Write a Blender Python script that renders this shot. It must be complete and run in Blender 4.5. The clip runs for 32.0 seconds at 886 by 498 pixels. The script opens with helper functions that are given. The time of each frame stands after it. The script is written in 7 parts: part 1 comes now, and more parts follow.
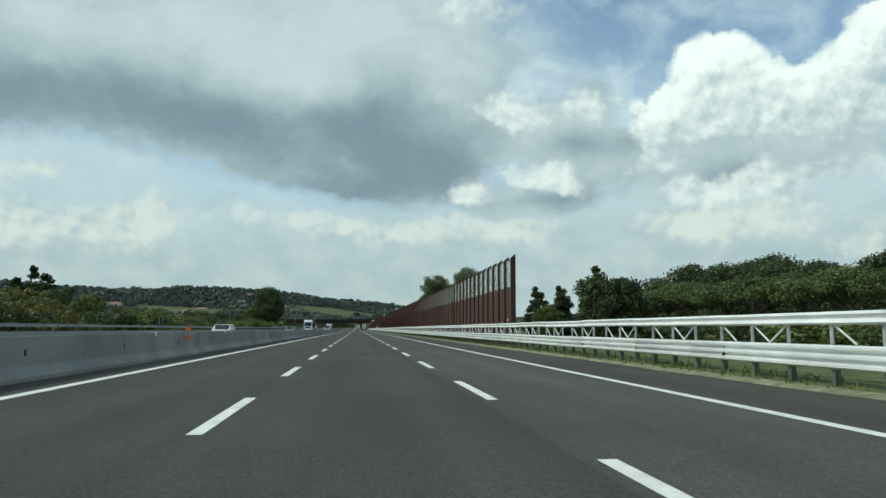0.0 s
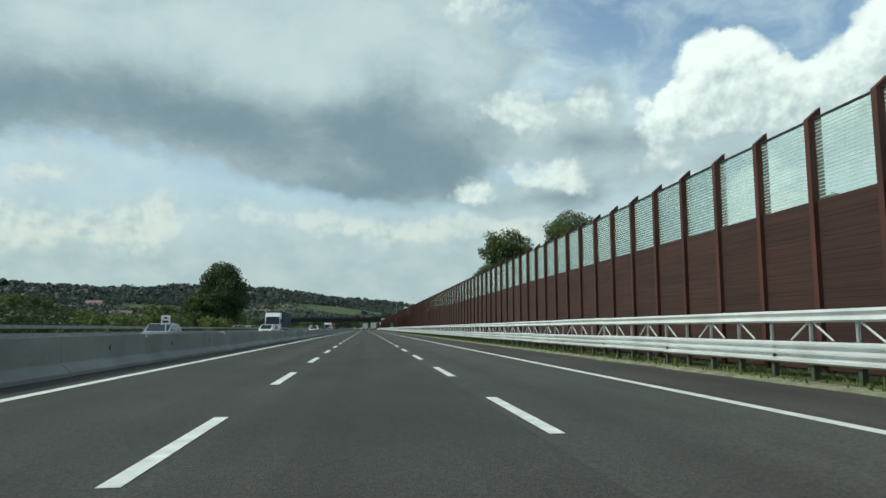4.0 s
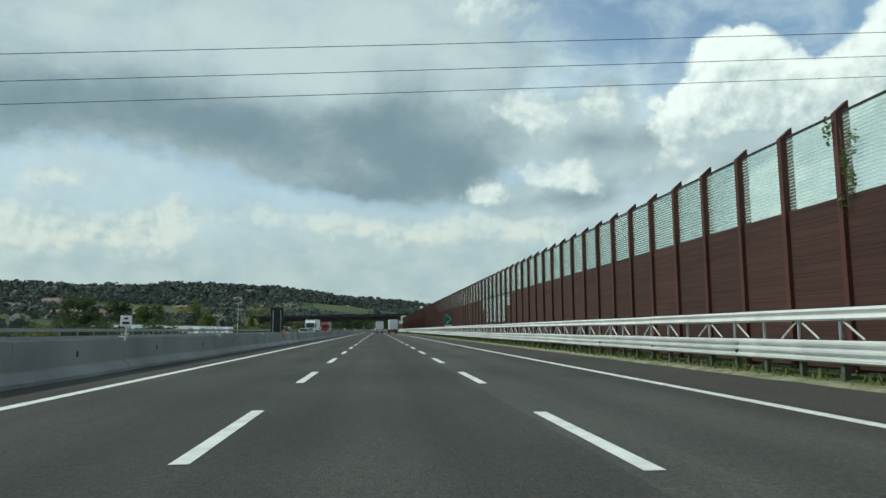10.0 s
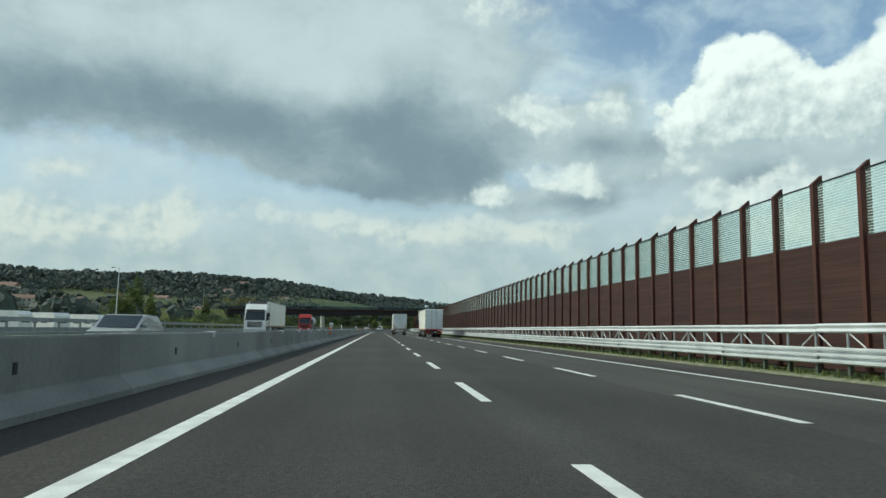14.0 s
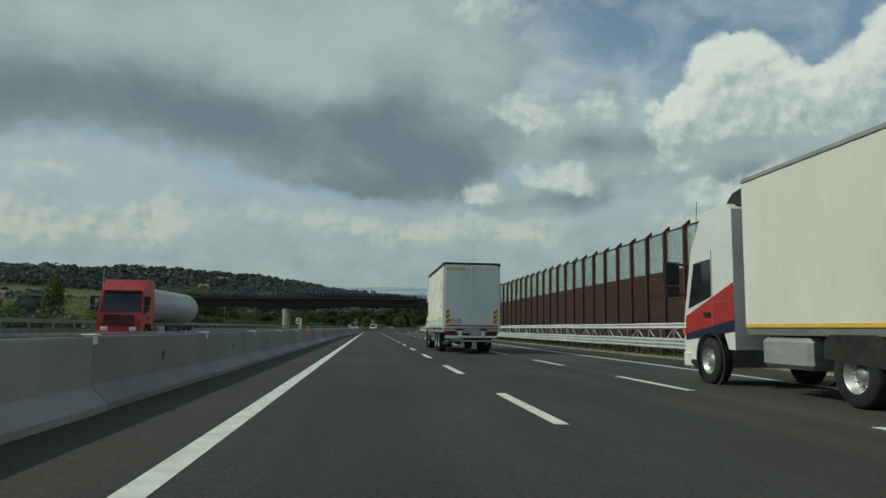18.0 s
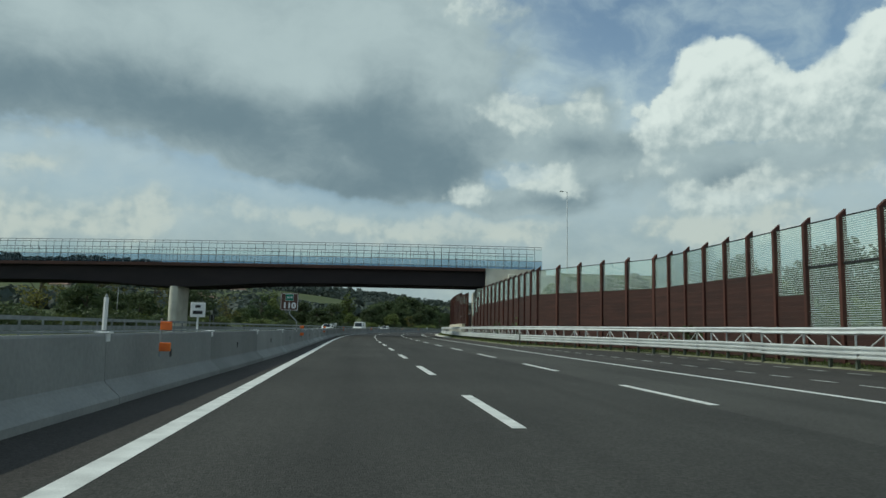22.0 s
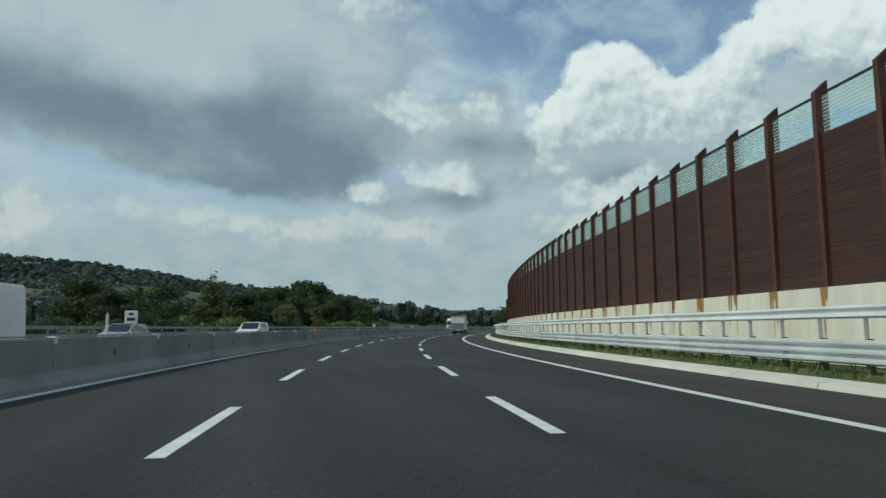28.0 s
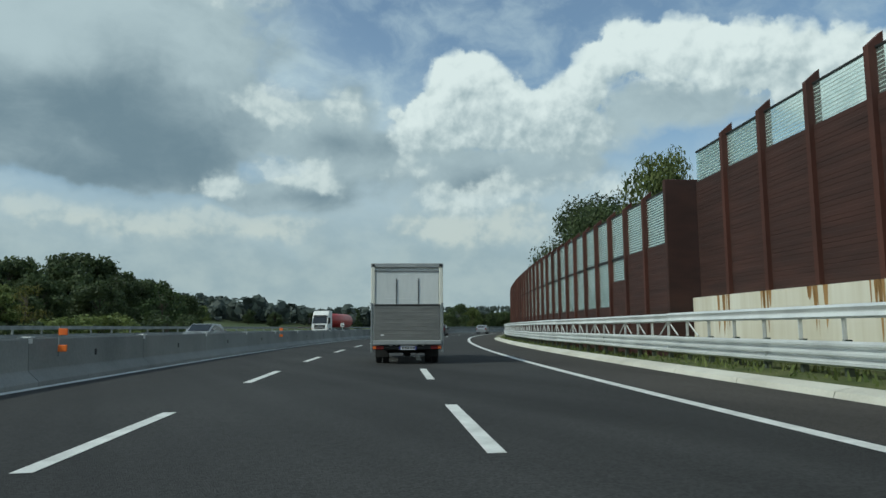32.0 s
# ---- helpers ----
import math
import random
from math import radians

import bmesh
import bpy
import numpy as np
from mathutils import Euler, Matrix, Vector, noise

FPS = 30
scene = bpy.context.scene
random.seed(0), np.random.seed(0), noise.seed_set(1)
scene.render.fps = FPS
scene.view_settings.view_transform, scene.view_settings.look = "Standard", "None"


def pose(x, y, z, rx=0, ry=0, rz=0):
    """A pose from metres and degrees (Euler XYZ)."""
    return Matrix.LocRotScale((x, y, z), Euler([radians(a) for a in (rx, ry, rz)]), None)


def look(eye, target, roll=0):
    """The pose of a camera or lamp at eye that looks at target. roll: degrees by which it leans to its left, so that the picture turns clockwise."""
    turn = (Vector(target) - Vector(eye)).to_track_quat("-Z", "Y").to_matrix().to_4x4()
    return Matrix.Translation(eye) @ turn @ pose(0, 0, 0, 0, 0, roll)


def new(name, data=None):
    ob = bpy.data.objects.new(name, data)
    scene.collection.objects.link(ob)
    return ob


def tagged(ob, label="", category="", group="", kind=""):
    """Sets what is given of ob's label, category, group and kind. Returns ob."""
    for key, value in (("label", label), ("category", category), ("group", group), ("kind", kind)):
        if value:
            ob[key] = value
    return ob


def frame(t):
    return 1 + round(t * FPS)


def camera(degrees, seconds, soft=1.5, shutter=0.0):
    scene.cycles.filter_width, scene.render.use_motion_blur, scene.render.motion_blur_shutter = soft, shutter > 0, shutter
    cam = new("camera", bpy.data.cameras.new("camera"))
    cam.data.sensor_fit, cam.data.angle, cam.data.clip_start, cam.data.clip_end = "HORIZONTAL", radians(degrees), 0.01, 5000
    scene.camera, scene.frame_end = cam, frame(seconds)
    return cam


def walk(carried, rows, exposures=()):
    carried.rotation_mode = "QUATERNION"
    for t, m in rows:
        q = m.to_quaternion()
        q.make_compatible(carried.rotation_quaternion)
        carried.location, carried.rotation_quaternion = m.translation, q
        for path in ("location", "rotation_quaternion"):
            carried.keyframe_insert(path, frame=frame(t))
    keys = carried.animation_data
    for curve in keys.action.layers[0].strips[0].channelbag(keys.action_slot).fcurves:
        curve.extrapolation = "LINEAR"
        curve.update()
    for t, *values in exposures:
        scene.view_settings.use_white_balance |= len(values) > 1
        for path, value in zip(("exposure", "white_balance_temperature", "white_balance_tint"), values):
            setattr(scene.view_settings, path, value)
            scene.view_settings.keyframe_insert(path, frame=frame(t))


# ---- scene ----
cam = camera(65.9, 32.0)

# seconds, x, y, z, and the turn in degrees
PATH = [
    (0, 5.386, 0.000, 1.09, 96.690, -0.266, -7.115),
    (1, 5.464, 25.208, 1.09, 96.560, -0.346, -6.753),
    (2, 5.504, 49.817, 1.09, 96.610, 0.017, -6.526),
    (3, 5.597, 74.737, 1.09, 96.613, 0.155, -6.450),
    (6, 5.193, 147.768, 1.09, 96.825, -0.230, -6.568),
    (7, 5.333, 172.870, 1.09, 96.948, -0.277, -6.477),
    (8, 5.495, 197.614, 1.09, 96.889, 0.009, -6.255),
    (9, 5.495, 222.822, 1.09, 96.731, 0.494, -6.216),
    (10, 5.371, 247.866, 1.09, 96.720, 0.408, -5.433),
    (11, 4.783, 272.939, 1.09, 96.994, 0.103, -4.516),
    (12, 3.825, 298.231, 1.09, 96.861, -0.447, -4.150),
    (13, 2.889, 323.070, 1.09, 96.935, -0.388, -4.074),
    (14, 2.045, 348.719, 1.09, 96.769, -1.095, -5.359),
    (17, 1.801, 423.221, 1.09, 96.861, -0.599, -5.523),
    (18, 1.503, 448.283, 1.09, 96.651, -0.783, -6.046),
    (19, 1.434, 472.662, 1.09, 96.807, -1.017, -6.251),
    (20, 1.548, 497.163, 1.09, 96.738, -0.925, -6.560),
    (21, 1.686, 521.559, 1.09, 96.859, -0.833, -6.614),
    (22, 1.880, 545.324, 1.09, 96.706, -1.238, -7.229),
    (23, 2.283, 569.121, 1.09, 96.740, -1.172, -7.406),
    (24, 2.882, 592.880, 1.09, 96.834, -0.366, -7.509),
    (25, 3.704, 615.862, 1.09, 96.828, -0.420, -9.305),
    (28, 10.379, 686.582, 1.09, 96.562, 0.304, -15.565),
    (29, 14.767, 709.748, 1.09, 96.524, 0.853, -18.260),
    (30, 20.339, 733.306, 1.09, 96.583, 0.869, -21.440),
    (31, 27.036, 756.106, 1.09, 96.763, 0.364, -24.552),
    (32, 35.338, 779.032, 1.09, 96.572, 0.324, -27.349),
]

walk(cam, [(t, pose(x, y, z, rx, ry, rz)) for t, x, y, z, rx, ry, rz in PATH],
     [(0.0, 0.13, 6230, -5.3), (16.5, 0.1, 6230, -5.3), (17.2, 0.12, 6300, -5.3), (18.0, -0.45, 6450, -5.3), (19.0, 0.05, 6450, -5.3), (20.0, -0.05, 6430, -5.3), (21.0, -0.28, 6280, -5.0), (22.0, -0.27, 6200, -5.0),
      (23.0, -0.25, 6050, -4.5), (24.0, -0.2, 6030, -4.0), (25.0, 0.18, 6130, -4.0), (26.5, 0.0, 6100, -4.0), (28.0, -0.22, 6000, -4.0), (32.0, -0.22, 5980, -4.0)])

# ---- the line of the motorway: straight, then a bend to the right ----
BEND_START, BEND_FULL, BEND = 581.0, 675.6, 0.00235
S_TAB = np.arange(-200.0, 1700.0, 0.5)
K_TAB = BEND * np.clip((S_TAB - BEND_START) / (BEND_FULL - BEND_START), 0, 1)
A_TAB = np.concatenate([[0], np.cumsum((K_TAB[1:] + K_TAB[:-1]) * 0.25)])
X_TAB = np.concatenate([[0], np.cumsum(np.sin((A_TAB[1:] + A_TAB[:-1]) / 2) * 0.5)])
Y_TAB = np.concatenate([[0], np.cumsum(np.cos((A_TAB[1:] + A_TAB[:-1]) / 2) * 0.5)]) - 200.0


def turn_at(s):
    return float(np.interp(s, S_TAB, A_TAB))


def road_point(s, u, z=0.0):
    """s metres along the road, u metres to the right of its left edge line."""
    a = turn_at(s)
    return Vector((float(np.interp(s, S_TAB, X_TAB)) + u * math.cos(a),
                   float(np.interp(s, S_TAB, Y_TAB)) - u * math.sin(a), z))


def road_pose(s, u, z=0.0, extra=0.0):
    """A pose on the road: its y axis points along the road."""
    p = road_point(s, u, z)
    return pose(p.x, p.y, p.z, 0, 0, -math.degrees(turn_at(s)) + extra)

# ---- sky, clouds and sun ----
SUN_EL, SUN_AZ = radians(43), radians(-90)   # azimuth from straight ahead, positive to the right
world = bpy.data.worlds.new("sky")
scene.world = world
world.use_nodes = True
wn, wl = world.node_tree.nodes, world.node_tree.links
wn.clear()


def wmath(op, a, b=None, c=None):
    n = wn.new("ShaderNodeMath")
    n.operation = op
    for i, v in enumerate((a, b, c)):
        if v is None:
            continue
        if isinstance(v, (int, float)):
            n.inputs[i].default_value = v
        else:
            wl.new(v, n.inputs[i])
    return n.outputs[0]


def wvec(op, a, b):
    n = wn.new("ShaderNodeVectorMath")
    n.operation = op
    for i, v in enumerate((a, b)):
        if isinstance(v, tuple):
            n.inputs[i].default_value = v
        else:
            wl.new(v, n.inputs[i])
    return n.outputs["Value"] if op == 'LENGTH' else n.outputs["Vector"]


def wnoise(vec, scale, detail, rough=0.55):
    n = wn.new("ShaderNodeTexNoise")
    n.inputs["Scale"].default_value, n.inputs["Detail"].default_value, n.inputs["Roughness"].default_value = scale, detail, rough
    wl.new(vec, n.inputs["Vector"])
    return n.outputs["Fac"]


def wstep(v, lo, hi):
    n = wn.new("ShaderNodeMapRange")
    n.interpolation_type = 'SMOOTHSTEP'
    n.inputs[1].default_value, n.inputs[2].default_value = lo, hi
    wl.new(v, n.inputs[0])
    return n.outputs[0]


def wmix(f, a, b):
    n = wn.new("ShaderNodeMix")
    n.data_type = 'RGBA'
    for sock, v in ((n.inputs[0], f), (n.inputs[6], a), (n.inputs[7], b)):
        if isinstance(v, tuple):
            sock.default_value = (*v, 1)
        elif isinstance(v, (int, float)):
            sock.default_value = v
        else:
            wl.new(v, sock)
    return n.outputs[2]


tc = wn.new("ShaderNodeTexCoord")
sep = wn.new("ShaderNodeSeparateXYZ")
wl.new(tc.outputs["Generated"], sep.inputs[0])
az = wmath('MULTIPLY', wmath('ARCTAN2', sep.outputs[0], sep.outputs[1]), 57.2958)
el = wmath('MULTIPLY', wmath('ARCSINE', sep.outputs[2]), 57.2958)
comb = wn.new("ShaderNodeCombineXYZ")
wl.new(az, comb.inputs[0])
wl.new(el, comb.inputs[1])
ang = comb.outputs[0]                                # azimuth and elevation in degrees


def wvoronoi(vec, scale):
    n = wn.new("ShaderNodeTexVoronoi")
    n.voronoi_dimensions, n.feature = '2D', 'SMOOTH_F1'
    n.inputs["Scale"].default_value, n.inputs["Detail"].default_value, n.inputs["Smoothness"].default_value = scale, 0.0, 0.25
    wl.new(vec, n.inputs["Vector"])
    return n.outputs["Distance"]


def warped(vec, scale, amount):
    """The place pushed about by some noise, so that lumps lose their plain outline."""
    n = wn.new("ShaderNodeTexNoise")
    n.inputs["Scale"].default_value, n.inputs["Detail"].default_value = scale, 4
    wl.new(vec, n.inputs["Vector"])
    push = wvec('MULTIPLY', wvec('SUBTRACT', n.outputs["Color"], (0.5, 0.5, 0.5)), (amount, amount * 0.8, 0))
    return wvec('ADD', vec, push)


def lumps(vec, blobs):
    """The sum of soft lumps at (azimuth, elevation, half width, half height) in degrees."""
    total = None
    for a, e, ra, re in blobs:
        d = wvec('LENGTH', wvec('MULTIPLY', wvec('SUBTRACT', vec, (a, e, 0)), (1 / ra, 1 / re, 0)), (0, 0, 0))
        m = wmath('EXPONENT', wmath('MULTIPLY', wmath('MULTIPLY', d, d), -0.85))
        total = m if total is None else wmath('ADD', total, m)
    return total


def plus(*terms):
    """The sum of terms; a pair (value, weight, centre) stands for weight * (value - centre)."""
    total = None
    for t in terms:
        v = wmath('MULTIPLY', wmath('SUBTRACT', t[0], t[2]), t[1]) if isinstance(t, tuple) else t
        total = v if total is None else wmath('ADD', total, v)
    return total


# the heaped white clouds, the low creamy ones, the broad grey bank, its dark bases and its thin pale places
HEAPS = [(29.6, 20.9, 2.6, 2.5), (27.8, 19.0, 3.2, 2.6), (25.5, 16.9, 3.0, 1.9), (32.2, 18.9, 3.0, 2.5), (30.8, 16.2, 5.0, 2.3), (34.8, 16.2, 3.3, 2.2), (37.7, 17.6, 2.3, 2.2), (38.9, 19.2, 1.8, 1.4),
         (40.6, 15.6, 2.5, 2.2), 
         (42.6, 22.3, 4.4, 2.4), (47.0, 21.3, 4.7, 2.5), (51.4, 20.8, 4.2, 2.2), (55.3, 19.2, 4.0, 2.3), (58.9, 17.6, 4.5, 2.5),
         (70, 15, 14, 6), (100, 18, 20, 8), (-110, 16, 30, 8), (175, 15, 40, 8), (-160, 14, 40, 8)]
TUFTS = [(24.4, 13.2, 2.2, 1.3), (9.9, 26.2, 5.0, 1.5), (12.2, 18.3, 2.8, 1.4), (14.2, 17.0, 2.0, 1.7), (14.4, 13.0, 2.9, 1.1), (16.6, 12.2, 2.6, 1.1), (19.2, 18.4, 2.4, 1.9), (9.2, 11.4, 1.8, 1.2), (33.4, 11.6, 3.6, 1.4), (29.6, 10.4, 2.6, 1.2), (41.8, 11.7, 3.6, 1.7), (26.5, 10.6, 2.0, 1.0)]
LOW_HEAPS = [(-16.4, 9.5, 2.3, 1.5), (-17.9, 7.3, 2.7, 1.6), (-24.5, 13.8, 2.2, 0.6), (-24.7, 11.4, 2.9, 0.9), (-10.3, 9.6, 2.5, 1.1), (-4.4, 9.2, 2.9, 1.1), (0.7, 8.1, 4.3, 1.3), (7.9, 8.6, 4.1, 1.1), (12.6, 8.4, 4.8, 1.3),
             (28.1, 10.3, 1.6, 0.6), (34.1, 9.8, 2.7, 0.8), (26.3, 8.5, 3.3, 1.3), (31.6, 7.9, 5.2, 1.5), (38.6, 6.0, 1.7, 0.7), (-24.8, 7.4, 4.9, 1.8), (-30.9, 7.6, 4.5, 1.9), (43.0, 7.0, 3.5, 1.5)]
BANK = [(-24.9, 20.1, 11.1, 3.8), (-14.2, 19.8, 11.7, 4.6), (-1.9, 20.0, 11.0, 6.1), (5.6, 21.1, 5.0, 5.6), (3.0, 13.3, 6.6, 2.6), (-5.5, 14.4, 7.2, 2.5), (7.4, 16.1, 2.7, 4.2), (-36.0, 18.1, 10.9, 4.8), (-20.3, 31.5, 24.7, 6.7), (-2.2, 33.5, 14.6, 5.6),
        (16.5, 15.5, 3.4, 1.8), (19.5, 17.8, 2.6, 2.6), (20.5, 14.0, 3.0, 1.6), (26.0, 14.4, 3.6, 1.4), (29.0, 12.6, 5.6, 1.8), (16.0, 11.0, 4.2, 1.6), (12.5, 10.4, 3.4, 1.3), (14.5, 16.4, 3.0, 1.6), (36.5, 13.6, 5.5, 2.0), (46, 17.2, 8, 2.4), (-75, 30, 36, 14), (14, 44, 60, 8), (130, 32, 70, 14)]
BASES = [(-22.5, 17.8, 9.1, 2.0), (-14.5, 16.6, 6.9, 2.1), (-4.6, 14.7, 8.2, 2.4), (4.0, 15.4, 6.0, 2.9), (6.4, 12.9, 4.0, 2.1), (0.1, 18.3, 5.4, 2.0), (-1.7, 11.3, 6.7, 1.2), (18.5, 14.8, 3.6, 1.2), (15.8, 10.6, 3.3, 0.9), (-34.5, 15.8, 9.6, 2.1), (30.6, 12.0, 5.3, 1.2)]
PALE = [(-8.0, 21.3, 5.2, 2.4), (-18.7, 22.7, 2.5, 1.5), (0.0, 24.4, 7.7, 2.4), (6.2, 19.6, 1.6, 0.8), (-14.4, 23.9, 2.9, 1.8), (-25.0, 22.0, 2.6, 1.2), (-3.8, 19.9, 3.0, 1.4)]

wide = wvec('MULTIPLY', ang, (1.0, 1.4, 1.0))
soft_n = wnoise(wide, 0.10, 5, 0.5)
fine_n = wnoise(wide, 0.30, 6, 0.55)
wisp_n = wnoise(warped(wide, 0.12, 8.0), 0.16, 6, 0.6)


def billow(vec):
    """Cauliflower relief of heaped clouds at three sizes."""
    bent = warped(vec, 0.5, 1.6)
    return plus((wvoronoi(bent, 0.40), -0.55, 0.42), (wvoronoi(bent, 0.95), -0.30, 0.42), (wvoronoi(bent, 2.1), -0.14, 0.42), (wnoise(vec, 1.4, 5, 0.6), 0.5, 0.5))


def heap_body(vec):
    return wmath('MINIMUM', lumps(warped(vec, 0.34, 3.4), HEAPS), 1.25)


TO_SUN, TO_RIM = (-1.3, 2.6, 0), (-0.45, 0.6, 0)        # steps towards the light, for the clouds' broad and fine relief
puffs, puffs_s = billow(ang), billow(wvec('ADD', ang, TO_RIM))
body, body_s = heap_body(ang), heap_body(wvec('ADD', ang, TO_SUN))
heap = wmath('ADD', body, puffs)
heap_mask = wmath('MULTIPLY', wstep(heap, 0.40, 0.86), wstep(wmath('ADD', body, wmath('MULTIPLY', wisp_n, 0.9)), 0.72, 1.45))
heap_tone = wstep(plus((body, 0.50, 0.0), (body_s, -0.50, 0.0), (puffs, 0.8, 0.0), (puffs_s, -0.8, 0.0), (el, 0.035, 18.0), (soft_n, 1.0, 0.5)), -0.55, 0.62)
heap_col = wmix(heap_tone, (0.44, 0.505, 0.54), (0.90, 0.915, 0.90))
tuft = lumps(warped(ang, 0.42, 4.2), TUFTS)
tuft_mask = wmath('MULTIPLY', wstep(plus(tuft, (puffs, 0.65, 0.0), (fine_n, 0.9, 0.5)), 0.34, 1.05), 0.82)
tuft_tone = wstep(plus((tuft, 0.45, 0.5), (puffs, 0.8, 0.0), (puffs_s, -0.8, 0.0), (wisp_n, 1.6, 0.5)), -0.45, 0.65)
tuft_col = wmix(tuft_tone, (0.42, 0.49, 0.53), (0.84, 0.855, 0.835))
low_body = lumps(warped(ang, 0.3, 2.4), LOW_HEAPS)
low_mask = wmath('MULTIPLY', wstep(plus(low_body, (puffs, 0.6, 0.0)), 0.24, 1.05), 0.70)
low_tone = wstep(plus((low_body, 0.35, 0.5), (puffs, 0.9, 0.0), (puffs_s, -0.9, 0.0), (fine_n, 1.0, 0.5)), -0.35, 0.40)
low_col = wmix(low_tone, (0.47, 0.53, 0.55), (0.74, 0.735, 0.68))
bank = plus(lumps(warped(ang, 0.16, 4.0), BANK), (soft_n, 0.9, 0.5), (fine_n, 0.8, 0.5), (puffs, 0.12, 0.0))
bank_mask = wstep(bank, 0.26, 0.86)
bases = plus(lumps(warped(ang, 0.16, 4.0), BASES), (lumps(warped(ang, 0.25, 4.0), PALE), -0.5, 0.0), (soft_n, 1.4, 0.5), (wisp_n, 2.0, 0.5), (fine_n, 0.5, 0.5), (puffs, -0.10, 0.0))
bank_col = wmix(wstep(bases, -0.85, 1.75), (0.55, 0.615, 0.65), (0.21, 0.275, 0.33))
VEILS = [(16, 16, 6, 4), (22, 14, 5, 5), (33, 11, 9, 3), (-22, 13, 8, 2), (14, 22, 3, 3)]
# thin cloud over the blue, thicker towards the horizon
haze = wstep(wmath('ADD', el, wmath('MULTIPLY', wmath('SUBTRACT', wisp_n, 0.5), 9.0)), 16.5, 4.0)
veil = wmath('ADD', wmath('MULTIPLY', wstep(wisp_n, 0.40, 0.75), 0.55), wmath('MULTIPLY', haze, 0.95))
veil = wmath('MINIMUM', plus(veil, 0.12, (lumps(warped(ang, 0.2, 5.0), VEILS), 0.55, 0.0)), 0.97)
veil_col = wmix(haze, (0.56, 0.645, 0.72), wmix(wstep(fine_n, 0.3, 0.7), (0.405, 0.475, 0.515), (0.50, 0.555, 0.57)))
cloud_col = wmix(low_mask, veil_col, low_col)
cloud_col = wmix(bank_mask, cloud_col, bank_col)
cloud_col = wmix(tuft_mask, cloud_col, tuft_col)
cloud_col = wmix(heap_mask, cloud_col, heap_col)
cover = wmath('MAXIMUM', wmath('MAXIMUM', bank_mask, heap_mask), wmath('MAXIMUM', wmath('MAXIMUM', veil, tuft_mask), low_mask))

sky = wn.new("ShaderNodeTexSky")
sky.sky_type, sky.sun_disc = 'NISHITA', False
sky.sun_elevation, sky.sun_rotation = SUN_EL, SUN_AZ
sky_bg, cloud_bg = wn.new("ShaderNodeBackground"), wn.new("ShaderNodeBackground")
sky_bg.inputs[1].default_value, cloud_bg.inputs[1].default_value = 0.13, 1.0
wl.new(sky.outputs[0], sky_bg.inputs[0])
wl.new(cloud_col, cloud_bg.inputs[0])
sky_mix, wout = wn.new("ShaderNodeMixShader"), wn.new("ShaderNodeOutputWorld")
wl.new(cover, sky_mix.inputs[0])
wl.new(sky_bg.outputs[0], sky_mix.inputs[1])
wl.new(cloud_bg.outputs[0], sky_mix.inputs[2])
wl.new(sky_mix.outputs[0], wout.inputs[0])

sun_lamp = bpy.data.lights.new("sun", 'SUN')
sun_lamp.energy, sun_lamp.angle, sun_lamp.color = 2.5, radians(0.6), (1.0, 0.94, 0.83)
sun_ob = new("sun", sun_lamp)
sun_dir = Vector((math.sin(SUN_AZ) * math.cos(SUN_EL), math.cos(SUN_AZ) * math.cos(SUN_EL), math.sin(SUN_EL)))
sun_ob.matrix_world = look(sun_dir * 50, (0, 0, 0))

